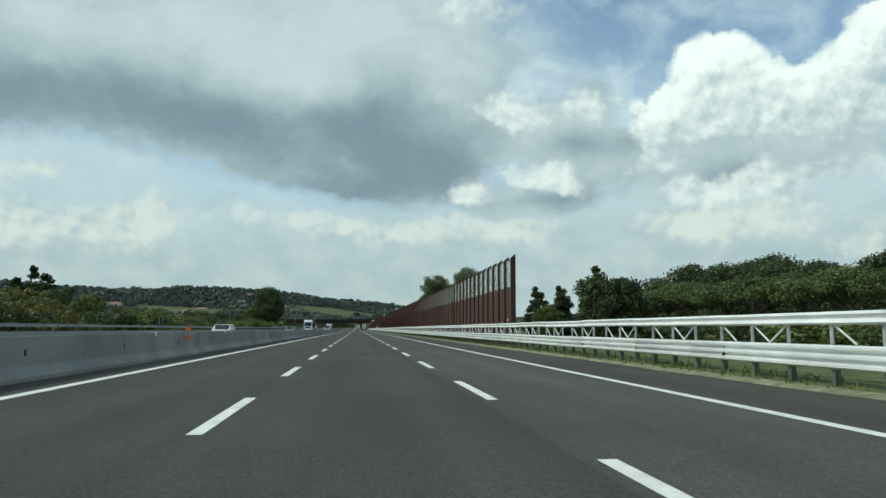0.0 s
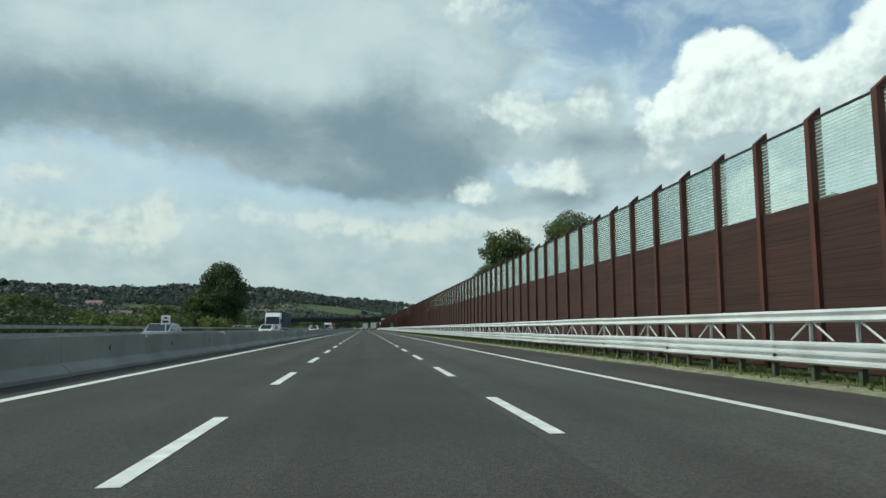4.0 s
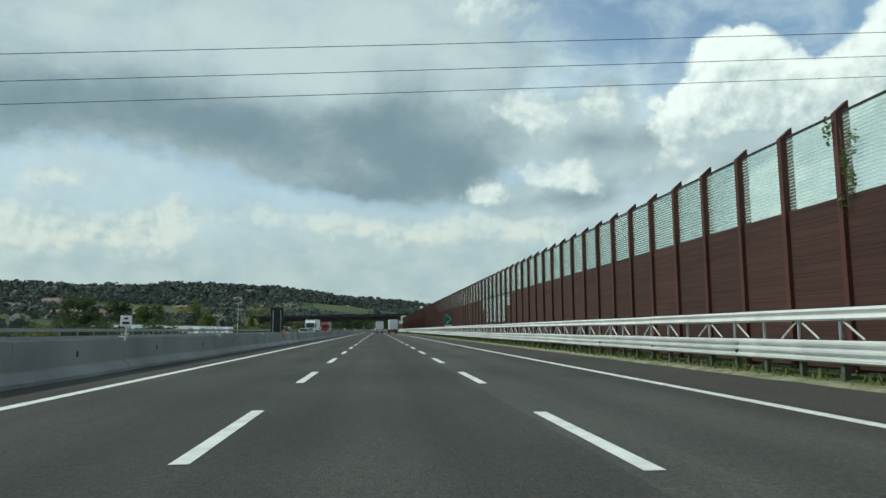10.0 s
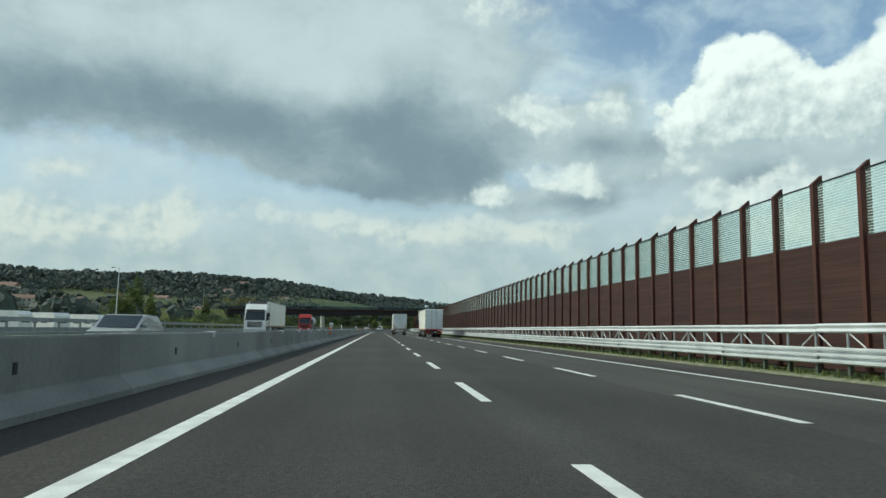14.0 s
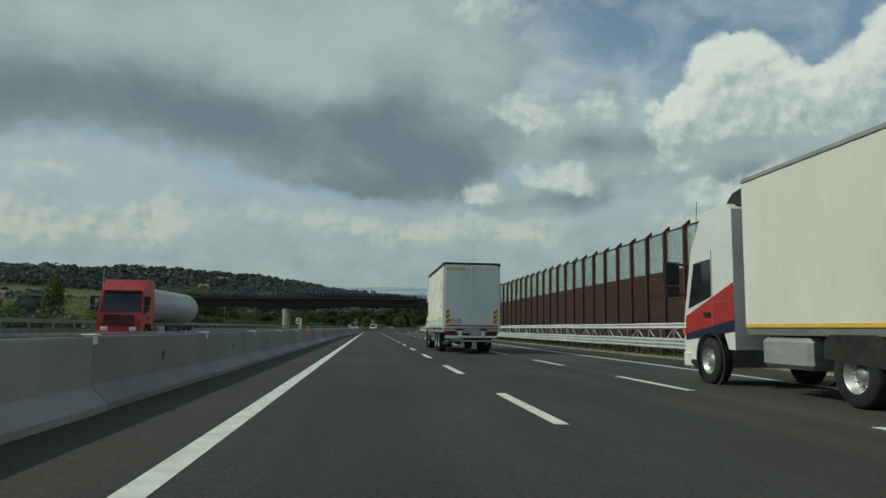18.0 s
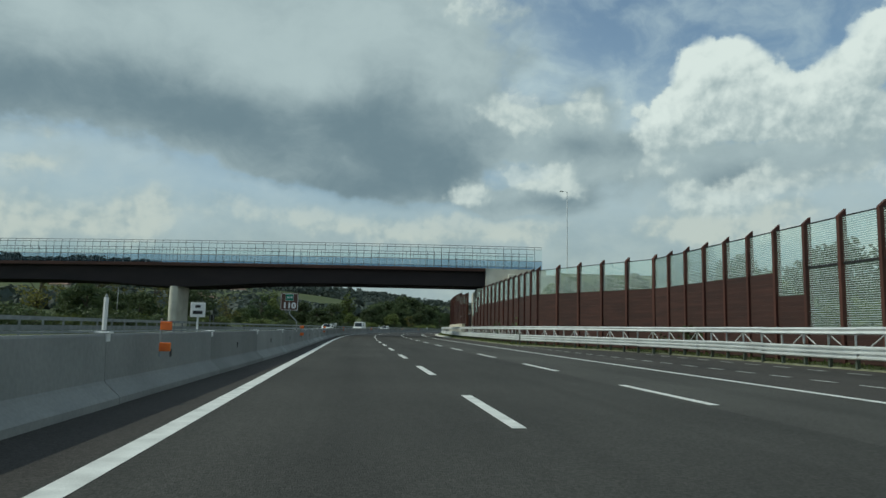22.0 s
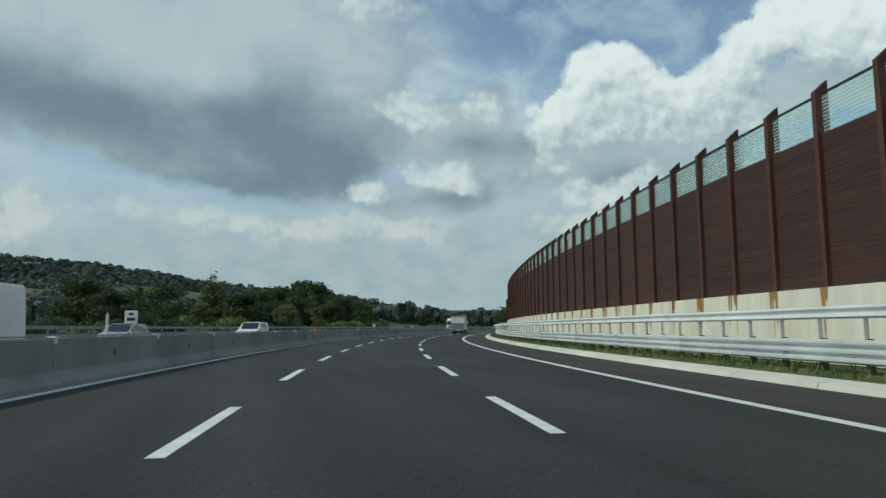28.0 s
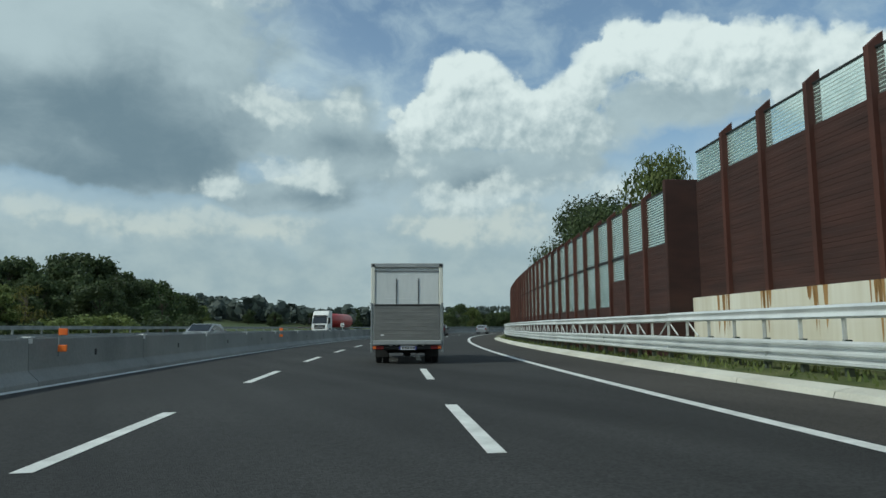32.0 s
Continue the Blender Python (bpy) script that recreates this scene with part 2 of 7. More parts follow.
# ---- materials ----
def surface(name, dark, light, scale=1.0, rough=0.8, metal=0.0, bump=0.2, bump_scale=20.0, squash=(1, 1, 1), vary=0.0, speck=0.0, spec=0.5):
    """A worn surface: two colours mixed by broad and fine noise in the world's metres, with relief and some variation from piece to piece."""
    m = bpy.data.materials.new(name)
    m.use_nodes = True
    n, l = m.node_tree.nodes, m.node_tree.links
    b = n["Principled BSDF"]
    g = n.new("ShaderNodeNewGeometry")
    mp = n.new("ShaderNodeMapping")
    mp.inputs["Scale"].default_value = squash
    l.new(g.outputs["Position"], mp.inputs[0])
    big, small = n.new("ShaderNodeTexNoise"), n.new("ShaderNodeTexNoise")
    big.inputs["Scale"].default_value, big.inputs["Detail"].default_value = scale, 5
    small.inputs["Scale"].default_value, small.inputs["Detail"].default_value = bump_scale, 3
    l.new(mp.outputs[0], big.inputs["Vector"])
    l.new(mp.outputs[0], small.inputs["Vector"])
    add = n.new("ShaderNodeMath")
    add.operation = 'MULTIPLY_ADD'
    l.new(small.outputs["Fac"], add.inputs[0])
    add.inputs[1].default_value = 0.35 + speck
    l.new(big.outputs["Fac"], add.inputs[2])
    mr = n.new("ShaderNodeMapRange")
    l.new(add.outputs[0], mr.inputs[0])
    mr.inputs[1].default_value, mr.inputs[2].default_value = 0.42, 0.95 + speck * 0.6
    mx = n.new("ShaderNodeMix")
    mx.data_type = 'RGBA'
    l.new(mr.outputs[0], mx.inputs[0])
    mx.inputs[6].default_value, mx.inputs[7].default_value = (*dark, 1), (*light, 1)
    col = mx.outputs[2]
    if vary:
        oi, hs = n.new("ShaderNodeObjectInfo"), n.new("ShaderNodeHueSaturation")
        mv = n.new("ShaderNodeMapRange")
        l.new(oi.outputs["Random"], mv.inputs[0])
        mv.inputs[3].default_value, mv.inputs[4].default_value = 1 - vary, 1 + vary
        l.new(mv.outputs[0], hs.inputs["Value"])
        l.new(col, hs.inputs["Color"])
        col = hs.outputs[0]
    l.new(col, b.inputs["Base Color"])
    b.inputs["Roughness"].default_value, b.inputs["Metallic"].default_value = rough, metal
    b.inputs["Specular IOR Level"].default_value = spec
    if bump:
        bp = n.new("ShaderNodeBump")
        bp.inputs["Strength"].default_value, bp.inputs["Distance"].default_value = bump, 0.02
        l.new(small.outputs["Fac"], bp.inputs["Height"])
        l.new(bp.outputs[0], b.inputs["Normal"])
    return m


def clear_sheet(name, tint, gloss=0.12, milk=0.0):
    """A thin clear sheet; milk is the share of dust and scratches that scatter light."""
    m = bpy.data.materials.new(name)
    m.use_nodes = True
    n, l = m.node_tree.nodes, m.node_tree.links
    n.clear()
    out, mix, tr, gl = n.new("ShaderNodeOutputMaterial"), n.new("ShaderNodeMixShader"), n.new("ShaderNodeBsdfTransparent"), n.new("ShaderNodeBsdfGlossy")
    fr = n.new("ShaderNodeFresnel")
    fr.inputs[0].default_value = 1.14
    tr.inputs[0].default_value = (*tint, 1)
    gl.inputs[0].default_value, gl.inputs[1].default_value = (0.9, 0.95, 1, 1), gloss
    l.new(fr.outputs[0], mix.inputs[0])
    l.new(tr.outputs[0], mix.inputs[1])
    l.new(gl.outputs[0], mix.inputs[2])
    last = mix
    if milk:
        df, tl, both, last = n.new("ShaderNodeBsdfDiffuse"), n.new("ShaderNodeBsdfTranslucent"), n.new("ShaderNodeMixShader"), n.new("ShaderNodeMixShader")
        df.inputs[0].default_value = tl.inputs[0].default_value = (0.70, 0.82, 0.77, 1)
        both.inputs[0].default_value = 0.5
        nz, mr, g = n.new("ShaderNodeTexNoise"), n.new("ShaderNodeMapRange"), n.new("ShaderNodeNewGeometry")
        nz.inputs["Scale"].default_value, nz.inputs["Detail"].default_value = 1.6, 4
        mr.inputs[1].default_value, mr.inputs[2].default_value, mr.inputs[3].default_value, mr.inputs[4].default_value = 0.3, 0.7, milk * 0.75, milk * 1.3
        l.new(g.outputs["Position"], nz.inputs["Vector"])
        l.new(nz.outputs["Fac"], mr.inputs[0])
        l.new(df.outputs[0], both.inputs[1])
        l.new(tl.outputs[0], both.inputs[2])
        l.new(mr.outputs[0], last.inputs[0])
        l.new(mix.outputs[0], last.inputs[1])
        l.new(both.outputs[0], last.inputs[2])
    l.new(last.outputs[0], out.inputs[0])
    return m


def leafy(name, dark, light):
    """Leaves: colour by clump, some light passing through."""
    m = bpy.data.materials.new(name)
    m.use_nodes = True
    n, l = m.node_tree.nodes, m.node_tree.links
    b = n["Principled BSDF"]
    g, nz, mx = n.new("ShaderNodeNewGeometry"), n.new("ShaderNodeTexNoise"), n.new("ShaderNodeMix")
    nz.inputs["Scale"].default_value, nz.inputs["Detail"].default_value = 0.7, 3
    l.new(g.outputs["Position"], nz.inputs["Vector"])
    ad = n.new("ShaderNodeMath")
    ad.operation = 'MULTIPLY_ADD'
    l.new(g.outputs["Random Per Island"], ad.inputs[0])
    ad.inputs[1].default_value = 0.45
    l.new(nz.outputs["Fac"], ad.inputs[2])
    mr = n.new("ShaderNodeMapRange")
    l.new(ad.outputs[0], mr.inputs[0])
    mr.inputs[1].default_value, mr.inputs[2].default_value = 0.4, 1.05
    mx.data_type = 'RGBA'
    l.new(mr.outputs[0], mx.inputs[0])
    mx.inputs[6].default_value, mx.inputs[7].default_value = (*dark, 1), (*light, 1)
    hs, oi, mv = n.new("ShaderNodeHueSaturation"), n.new("ShaderNodeObjectInfo"), n.new("ShaderNodeMapRange")
    l.new(oi.outputs["Random"], mv.inputs[0])
    mv.inputs[3].default_value, mv.inputs[4].default_value = 0.75, 1.25
    l.new(mv.outputs[0], hs.inputs["Value"])
    l.new(mx.outputs[2], hs.inputs["Color"])
    l.new(hs.outputs[0], b.inputs["Base Color"])
    b.inputs["Roughness"].default_value = 0.6
    b.inputs["Specular IOR Level"].default_value = 0.25
    tl, ms = n.new("ShaderNodeBsdfTranslucent"), n.new("ShaderNodeMixShader")
    l.new(hs.outputs[0], tl.inputs[0])
    ms.inputs[0].default_value = 0.3
    out = n["Material Output"]
    l.new(b.outputs[0], ms.inputs[1])
    l.new(tl.outputs[0], ms.inputs[2])
    l.new(ms.outputs[0], out.inputs[0])
    return m


def asphalt(name, dark, light):
    """Rolled asphalt: pale stones in dark binder, wheel tracks along the lanes, broad blotches."""
    m = surface(name, dark, light, 0.5, 0.9, 0, 0.6, 70, (1, 0.35, 1), speck=0.5, spec=0.25)
    n, l = m.node_tree.nodes, m.node_tree.links
    b, g = n["Principled BSDF"], n.new("ShaderNodeNewGeometry")
    col = b.inputs["Base Color"].links[0].from_socket
    mp, track = n.new("ShaderNodeMapping"), n.new("ShaderNodeTexNoise")
    mp.inputs["Scale"].default_value = (1.0, 0.012, 1.0)
    track.inputs["Scale"].default_value, track.inputs["Detail"].default_value = 0.9, 4
    stone, blot = n.new("ShaderNodeTexVoronoi"), n.new("ShaderNodeTexNoise")
    stone.inputs["Scale"].default_value = 42
    blot.inputs["Scale"].default_value, blot.inputs["Detail"].default_value = 0.16, 5
    l.new(g.outputs["Position"], mp.inputs[0])
    l.new(mp.outputs[0], track.inputs["Vector"])
    l.new(g.outputs["Position"], stone.inputs["Vector"])
    l.new(g.outputs["Position"], blot.inputs["Vector"])
    value = None
    for socket, lo, hi, a, c in ((track.outputs["Fac"], 0.3, 0.7, 0.82, 1.2), (stone.outputs["Color"], 0.2, 1.0, 0.75, 1.38), (blot.outputs["Fac"], 0.3, 0.7, 0.88, 1.12)):
        mr = n.new("ShaderNodeMapRange")
        mr.inputs[1].default_value, mr.inputs[2].default_value, mr.inputs[3].default_value, mr.inputs[4].default_value = lo, hi, a, c
        l.new(socket, mr.inputs[0])
        if value is None:
            value = mr.outputs[0]
        else:
            mu = n.new("ShaderNodeMath")
            mu.operation = 'MULTIPLY'
            l.new(value, mu.inputs[0])
            l.new(mr.outputs[0], mu.inputs[1])
            value = mu.outputs[0]
    hs = n.new("ShaderNodeHueSaturation")
    l.new(col, hs.inputs["Color"])
    l.new(value, hs.inputs["Value"])
    l.new(hs.outputs[0], b.inputs["Base Color"])
    return m


ASPHALT = asphalt("asphalt", (0.0325, 0.0315, 0.0285), (0.066, 0.0635, 0.0565))
LANE_ASPHALT = asphalt("slow_lane_asphalt", (0.043, 0.0415, 0.0375), (0.086, 0.083, 0.074))
# darker copy of the asphalt, with the bend's cloud shade in its colour
SHADED_ASPHALT = asphalt("shaded_asphalt", (0.0245, 0.0245, 0.0245), (0.051, 0.0505, 0.049))
OLD_ASPHALT = surface("old_asphalt", (0.075, 0.073, 0.07), (0.13, 0.127, 0.12), 0.5, 0.92, 0, 0.4, 50, (1, 0.2, 1), spec=0.25)
SHOULDER = asphalt("shoulder_asphalt", (0.037, 0.034, 0.031), (0.070, 0.063, 0.056))
ROAD_PAINT = surface("road_paint", (0.52, 0.52, 0.49), (0.84, 0.84, 0.80), 3.0, 0.7, 0, 0.3, 60)
WORN_PAINT = surface("worn_road_paint", (0.2, 0.2, 0.19), (0.6, 0.6, 0.57), 5.0, 0.8, 0, 0.3, 60)
CONCRETE = surface("concrete", (0.17, 0.175, 0.17), (0.31, 0.31, 0.295), 0.7, 0.9, 0, 0.25, 25, (1, 0.6, 0.5), vary=0.14)
PALE_CONCRETE = surface("pale_concrete", (0.48, 0.46, 0.39), (0.70, 0.68, 0.59), 0.6, 0.9, 0, 0.2, 22, vary=0.06)
STAINED = surface("stained_concrete", (0.58, 0.53, 0.40), (0.80, 0.78, 0.68), 0.9, 0.9, 0, 0.2, 6, (1.2, 1.2, 0.08))
ZINC = surface("galvanised_steel", (0.56, 0.58, 0.58), (0.78, 0.80, 0.79), 1.2, 0.48, 0.25, 0.06, 30, vary=0.06)
DULL_ZINC = surface("dull_galvanised_steel", (0.16, 0.18, 0.18), (0.32, 0.34, 0.34), 1.5, 0.6, 0.3, 0.06, 30, vary=0.1)
GREEN_STEEL = surface("weathered_green_steel", (0.05, 0.065, 0.05), (0.11, 0.13, 0.10), 2.0, 0.7, 0.2, 0.1, 30, vary=0.2)
CORTEN = surface("rusty_steel_post", (0.050, 0.018, 0.0125), (0.108, 0.036, 0.023), 1.6, 0.75, 0.1, 0.15, 35, (1, 1, 0.3), vary=0.12)
RUST_PANEL = surface("rust_brown_panel", (0.031, 0.0135, 0.0105), (0.062, 0.0245, 0.018), 1.1, 0.85, 0, 0.3, 40, (1, 0.3, 3.0), vary=0.12)
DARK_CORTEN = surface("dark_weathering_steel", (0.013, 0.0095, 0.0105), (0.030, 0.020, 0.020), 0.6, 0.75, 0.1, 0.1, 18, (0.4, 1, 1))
BLACK = surface("black_rubber", (0.010, 0.010, 0.011), (0.03, 0.03, 0.03), 6, 0.8, 0, 0.2, 40)
DARK_METAL = surface("dirty_chassis", (0.012, 0.012, 0.012), (0.05, 0.046, 0.042), 4, 0.75, 0.2, 0.2, 25)
RIM = surface("alloy_rim", (0.35, 0.35, 0.34), (0.62, 0.62, 0.6), 5, 0.4, 0.7, 0.05, 30)
WHITE_PAINT = surface("white_vehicle_paint", (0.68, 0.69, 0.67), (0.82, 0.82, 0.79), 1.2, 0.35, 0, 0.02, 10)
BOX_WHITE = surface("white_box_side", (0.70, 0.69, 0.60), (0.82, 0.81, 0.72), 0.8, 0.55, 0, 0.05, 8, (1, 1, 0.4))
DOOR_WHITE = surface("dusty_white_door", (0.60, 0.63, 0.62), (0.79, 0.81, 0.79), 0.9, 0.6, 0, 0.05, 10, (1, 1, 0.25))
CANVAS = surface("white_canvas", (0.66, 0.66, 0.58), (0.82, 0.82, 0.73), 0.9, 0.7, 0, 0.1, 7, (1, 0.5, 1.2))
ALLOY = surface("dull_aluminium", (0.30, 0.31, 0.31), (0.46, 0.47, 0.46), 1.6, 0.55, 0.4, 0.08, 30, (1, 1, 4))
LIFT_GREY = surface("grey_tail_lift", (0.17, 0.17, 0.16), (0.26, 0.26, 0.245), 1.4, 0.6, 0.3, 0.1, 40, (1, 1, 6))
CYAN_BOARD = surface("pale_green_drop_side", (0.46, 0.56, 0.55), (0.62, 0.72, 0.69), 1.5, 0.5, 0.1, 0.05, 12, (1, 0.3, 3))
RED = surface("red_paint", (0.30, 0.02, 0.02), (0.48, 0.035, 0.03), 2, 0.4, 0, 0.03, 20)
LAMP_RED = surface("red_lamp_glass", (0.14, 0.012, 0.012), (0.24, 0.02, 0.02), 8, 0.2, 0, 0.05, 60)
ORANGE = surface("orange_reflector", (0.75, 0.13, 0.02), (0.95, 0.22, 0.03), 4, 0.4, 0, 0.05, 40)
YELLOW = surface("yellow_strip", (0.62, 0.52, 0.06), (0.78, 0.66, 0.10), 4, 0.5, 0, 0.05, 40)
AMBER = surface("amber_strip", (0.75, 0.42, 0.05), (0.9, 0.55, 0.08), 4, 0.5, 0, 0.03, 30)
NAVY = surface("navy_paint", (0.012, 0.018, 0.045), (0.026, 0.036, 0.08), 2, 0.7, 0, 0.03, 20, spec=0.2)
SILVER = surface("silver_car_paint", (0.30, 0.31, 0.32), (0.42, 0.43, 0.44), 2, 0.3, 0.5, 0.02, 30)
DARK_CAR = surface("dark_car_paint", (0.012, 0.013, 0.016), (0.03, 0.03, 0.035), 2, 0.3, 0.2, 0.02, 30)
WINDOW = surface("dark_window_glass", (0.012, 0.016, 0.018), (0.03, 0.036, 0.04), 2, 0.08, 0, 0, 20)
SIGN_GREEN = surface("green_sign_sheet", (0.0, 0.15, 0.085), (0.005, 0.20, 0.11), 2, 0.45, 0, 0.02, 20)
SIGN_BROWN = surface("brown_sign_sheet", (0.07, 0.028, 0.018), (0.10, 0.04, 0.025), 2, 0.45, 0, 0.02, 20)
SIGN_WHITE = surface("white_sign_sheet", (0.70, 0.71, 0.70), (0.82, 0.82, 0.80), 2, 0.45, 0, 0.02, 20)
SIGN_BLACK = surface("black_sign_print", (0.012, 0.012, 0.014), (0.025, 0.025, 0.028), 2, 0.6, 0, 0.02, 20)
SIGN_BACK = surface("dark_sign_back", (0.012, 0.013, 0.013), (0.03, 0.03, 0.03), 1, 0.6, 0.2, 0.03, 20)
SIGN_BLUE = surface("violet_blue_print", (0.03, 0.04, 0.22), (0.05, 0.06, 0.30), 2, 0.5, 0, 0.02, 20)
RUST_STAIN = surface("rust_stain", (0.24, 0.115, 0.035), (0.46, 0.29, 0.12), 3, 0.95, 0, 0.1, 20, (1, 1, 0.2))
BARK = surface("bark", (0.05, 0.038, 0.028), (0.12, 0.095, 0.07), 4, 0.95, 0, 0.6, 18, (1, 1, 0.3))
GRASS = surface("verge_grass", (0.035, 0.058, 0.018), (0.15, 0.155, 0.065), 0.9, 0.95, 0, 0.7, 12, spec=0.15)
FIELD = surface("fields", (0.052, 0.070, 0.034), (0.125, 0.142, 0.070), 0.012, 0.95, 0, 0.5, 0.6, spec=0.1)
GRAVEL = surface("dusty_gravel", (0.075, 0.092, 0.038), (0.30, 0.285, 0.19), 2.6, 0.95, 0, 0.6, 25)
# clay colour muted to carry the haze over the hillside
ROOF_TILE = surface("hazed_clay_roof", (0.17, 0.105, 0.08), (0.26, 0.17, 0.13), 0.8, 0.9, 0, 0.3, 6)
PLASTER = surface("house_plaster", (0.46, 0.42, 0.34), (0.66, 0.62, 0.53), 0.4, 0.9, 0, 0.1, 4, vary=0.2)
SHEET = clear_sheet("clear_noise_screen", (0.94, 1.0, 0.98), 0.12, 0.12)
PARAPET_BLUE = clear_sheet("blue_parapet_glass", (0.68, 0.755, 0.82), 0.15)
MESH_SHEET = clear_sheet("clear_parapet_screen", (0.95, 0.98, 0.98), 0.2)
PARAPET_STEEL = surface("grey_parapet_steel", (0.07, 0.078, 0.085), (0.14, 0.15, 0.16), 2.0, 0.55, 0.3, 0.05, 30, vary=0.1)
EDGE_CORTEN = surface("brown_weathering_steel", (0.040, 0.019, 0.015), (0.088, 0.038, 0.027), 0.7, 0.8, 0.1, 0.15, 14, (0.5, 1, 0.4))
STRIPE = surface("white_screen_stripe", (0.72, 0.80, 0.76), (0.82, 0.89, 0.85), 2, 0.5, 0, 0, 20)
LEAF_OAK = leafy("oak_leaves", (0.030, 0.047, 0.021), (0.105, 0.135, 0.055))
LEAF_PINE = leafy("pine_needles", (0.022, 0.038, 0.016), (0.075, 0.11, 0.04))
LEAF_LIGHT = leafy("light_green_leaves", (0.064, 0.094, 0.028), (0.19, 0.22, 0.07))
LEAF_AUTUMN = leafy("yellowing_leaves", (0.075, 0.085, 0.024), (0.22, 0.20, 0.055))
LEAF_OLIVE = leafy("olive_pine_needles", (0.048, 0.072, 0.026), (0.15, 0.19, 0.065))
# leaves paled and blued: distance haze is put into their colour
LEAF_HAZED = leafy("hazed_far_leaves", (0.064, 0.082, 0.074), (0.100, 0.122, 0.102))

# ---- building blocks ----
class Geo:
    """Vertices and faces of one mesh."""

    def __init__(self):
        self.v, self.f = [], []

    def add(self, vs, fs):
        o = len(self.v)
        self.v += [tuple(p) for p in vs]
        self.f += [tuple(i + o for i in q) for q in fs]
        return self

    def box(self, x0, x1, y0, y1, z0, z1):
        return self.add([(x, y, z) for z in (z0, z1) for y in (y0, y1) for x in (x0, x1)],
                        [(0, 2, 3, 1), (4, 5, 7, 6), (0, 1, 5, 4), (2, 6, 7, 3), (0, 4, 6, 2), (1, 3, 7, 5)])

    def soft_box(self, x0, x1, y0, y1, z0, z1, b=0.03):
        """A box with its edges and corners cut off by b."""
        lo, hi = (x0, y0, z0), (x1, y1, z1)
        vs, at = [], {}
        for sx in (0, 1):
            for sy in (0, 1):
                for sz in (0, 1):
                    s = (sx, sy, sz)
                    for ax in range(3):
                        p = [(hi if s[i] else lo)[i] + (0 if i == ax else (-b if s[i] else b)) for i in range(3)]
                        at[(s, ax)] = len(vs)
                        vs.append(p)
        fs = []
        for ax in range(3):
            i, j = (ax + 1) % 3, (ax + 2) % 3
            for side in (0, 1):
                q = []
                for a, c in ((0, 0), (1, 0), (1, 1), (0, 1)):
                    s = [0, 0, 0]
                    s[ax], s[i], s[j] = side, a, c
                    q.append(at[(tuple(s), ax)])
                fs.append(tuple(q if side else q[::-1]))
            for a in (0, 1):
                for c in (0, 1):
                    s0, s1 = [0, 0, 0], [0, 0, 0]
                    s0[i], s0[j], s1[i], s1[j], s1[ax] = a, c, a, c, 1
                    s0, s1 = tuple(s0), tuple(s1)
                    q = (at[(s0, i)], at[(s1, i)], at[(s1, j)], at[(s0, j)])
                    fs.append(q if a != c else q[::-1])
        for sx in (0, 1):
            for sy in (0, 1):
                for sz in (0, 1):
                    s = (sx, sy, sz)
                    q = tuple(at[(s, k)] for k in range(3))
                    fs.append(q if (sx + sy + sz) % 2 else q[::-1])
        return self.add(vs, fs)

    def tube(self, p, q, r, n=8, r2=None, caps=True):
        p, q = Vector(p), Vector(q)
        d = (q - p).normalized()
        a = d.orthogonal().normalized()
        b = d.cross(a)
        r2 = r if r2 is None else r2
        vs = []
        for c, rr in ((p, r), (q, r2)):
            vs += [c + (a * math.cos(6.28319 * i / n) + b * math.sin(6.28319 * i / n)) * rr for i in range(n)]
        fs = [(i, (i + 1) % n, n + (i + 1) % n, n + i) for i in range(n)]
        if caps:
            fs += [tuple(range(n - 1, -1, -1)), tuple(range(n, 2 * n))]
        return self.add(vs, fs)

    def lathe(self, profile, n=20, centre=(0, 0, 0)):
        """A turned form round the x axis; profile: (x, radius)."""
        cx, cy, cz = centre
        k = len(profile)
        vs = [(cx + x, cy + r * math.cos(6.28319 * i / n), cz + r * math.sin(6.28319 * i / n)) for i in range(n) for x, r in profile]
        fs = [(i * k + j, i * k + j + 1, ((i + 1) % n) * k + j + 1, ((i + 1) % n) * k + j) for i in range(n) for j in range(k - 1)]
        return self.add(vs, fs)

    def prism(self, outline, x0, x1):
        """An outline of (y, z), drawn out along x."""
        k = len(outline)
        vs = [(x, y, z) for x in (x0, x1) for y, z in outline]
        fs = [(j, (j + 1) % k, k + (j + 1) % k, k + j) for j in range(k)]
        return self.add(vs, fs + [tuple(range(k - 1, -1, -1)), tuple(range(k, 2 * k))])

    def plate(self, outline, y0, y1):
        """An outline of (x, z), drawn out along y."""
        k = len(outline)
        vs = [(x, y, z) for y in (y0, y1) for x, z in outline]
        fs = [(j, (j + 1) % k, k + (j + 1) % k, k + j) for j in range(k)]
        return self.add(vs, fs + [tuple(range(k - 1, -1, -1)), tuple(range(k, 2 * k))])

    def mesh(self, name, mat):
        me = bpy.data.meshes.new(name)
        me.from_pydata(self.v, [], self.f)
        bm = bmesh.new()
        bm.from_mesh(me)
        bmesh.ops.recalc_face_normals(bm, faces=bm.faces)
        bm.to_mesh(me)
        bm.free()
        me.materials.append(mat)
        return me


def thing(name, m, label, category, group=""):
    ob = new(name)
    ob.empty_display_size = 0.2
    ob.matrix_world = m
    return tagged(ob, label, category, group)


def setting(name, label="", category=""):
    return tagged(new(name), label, category, kind="structure")


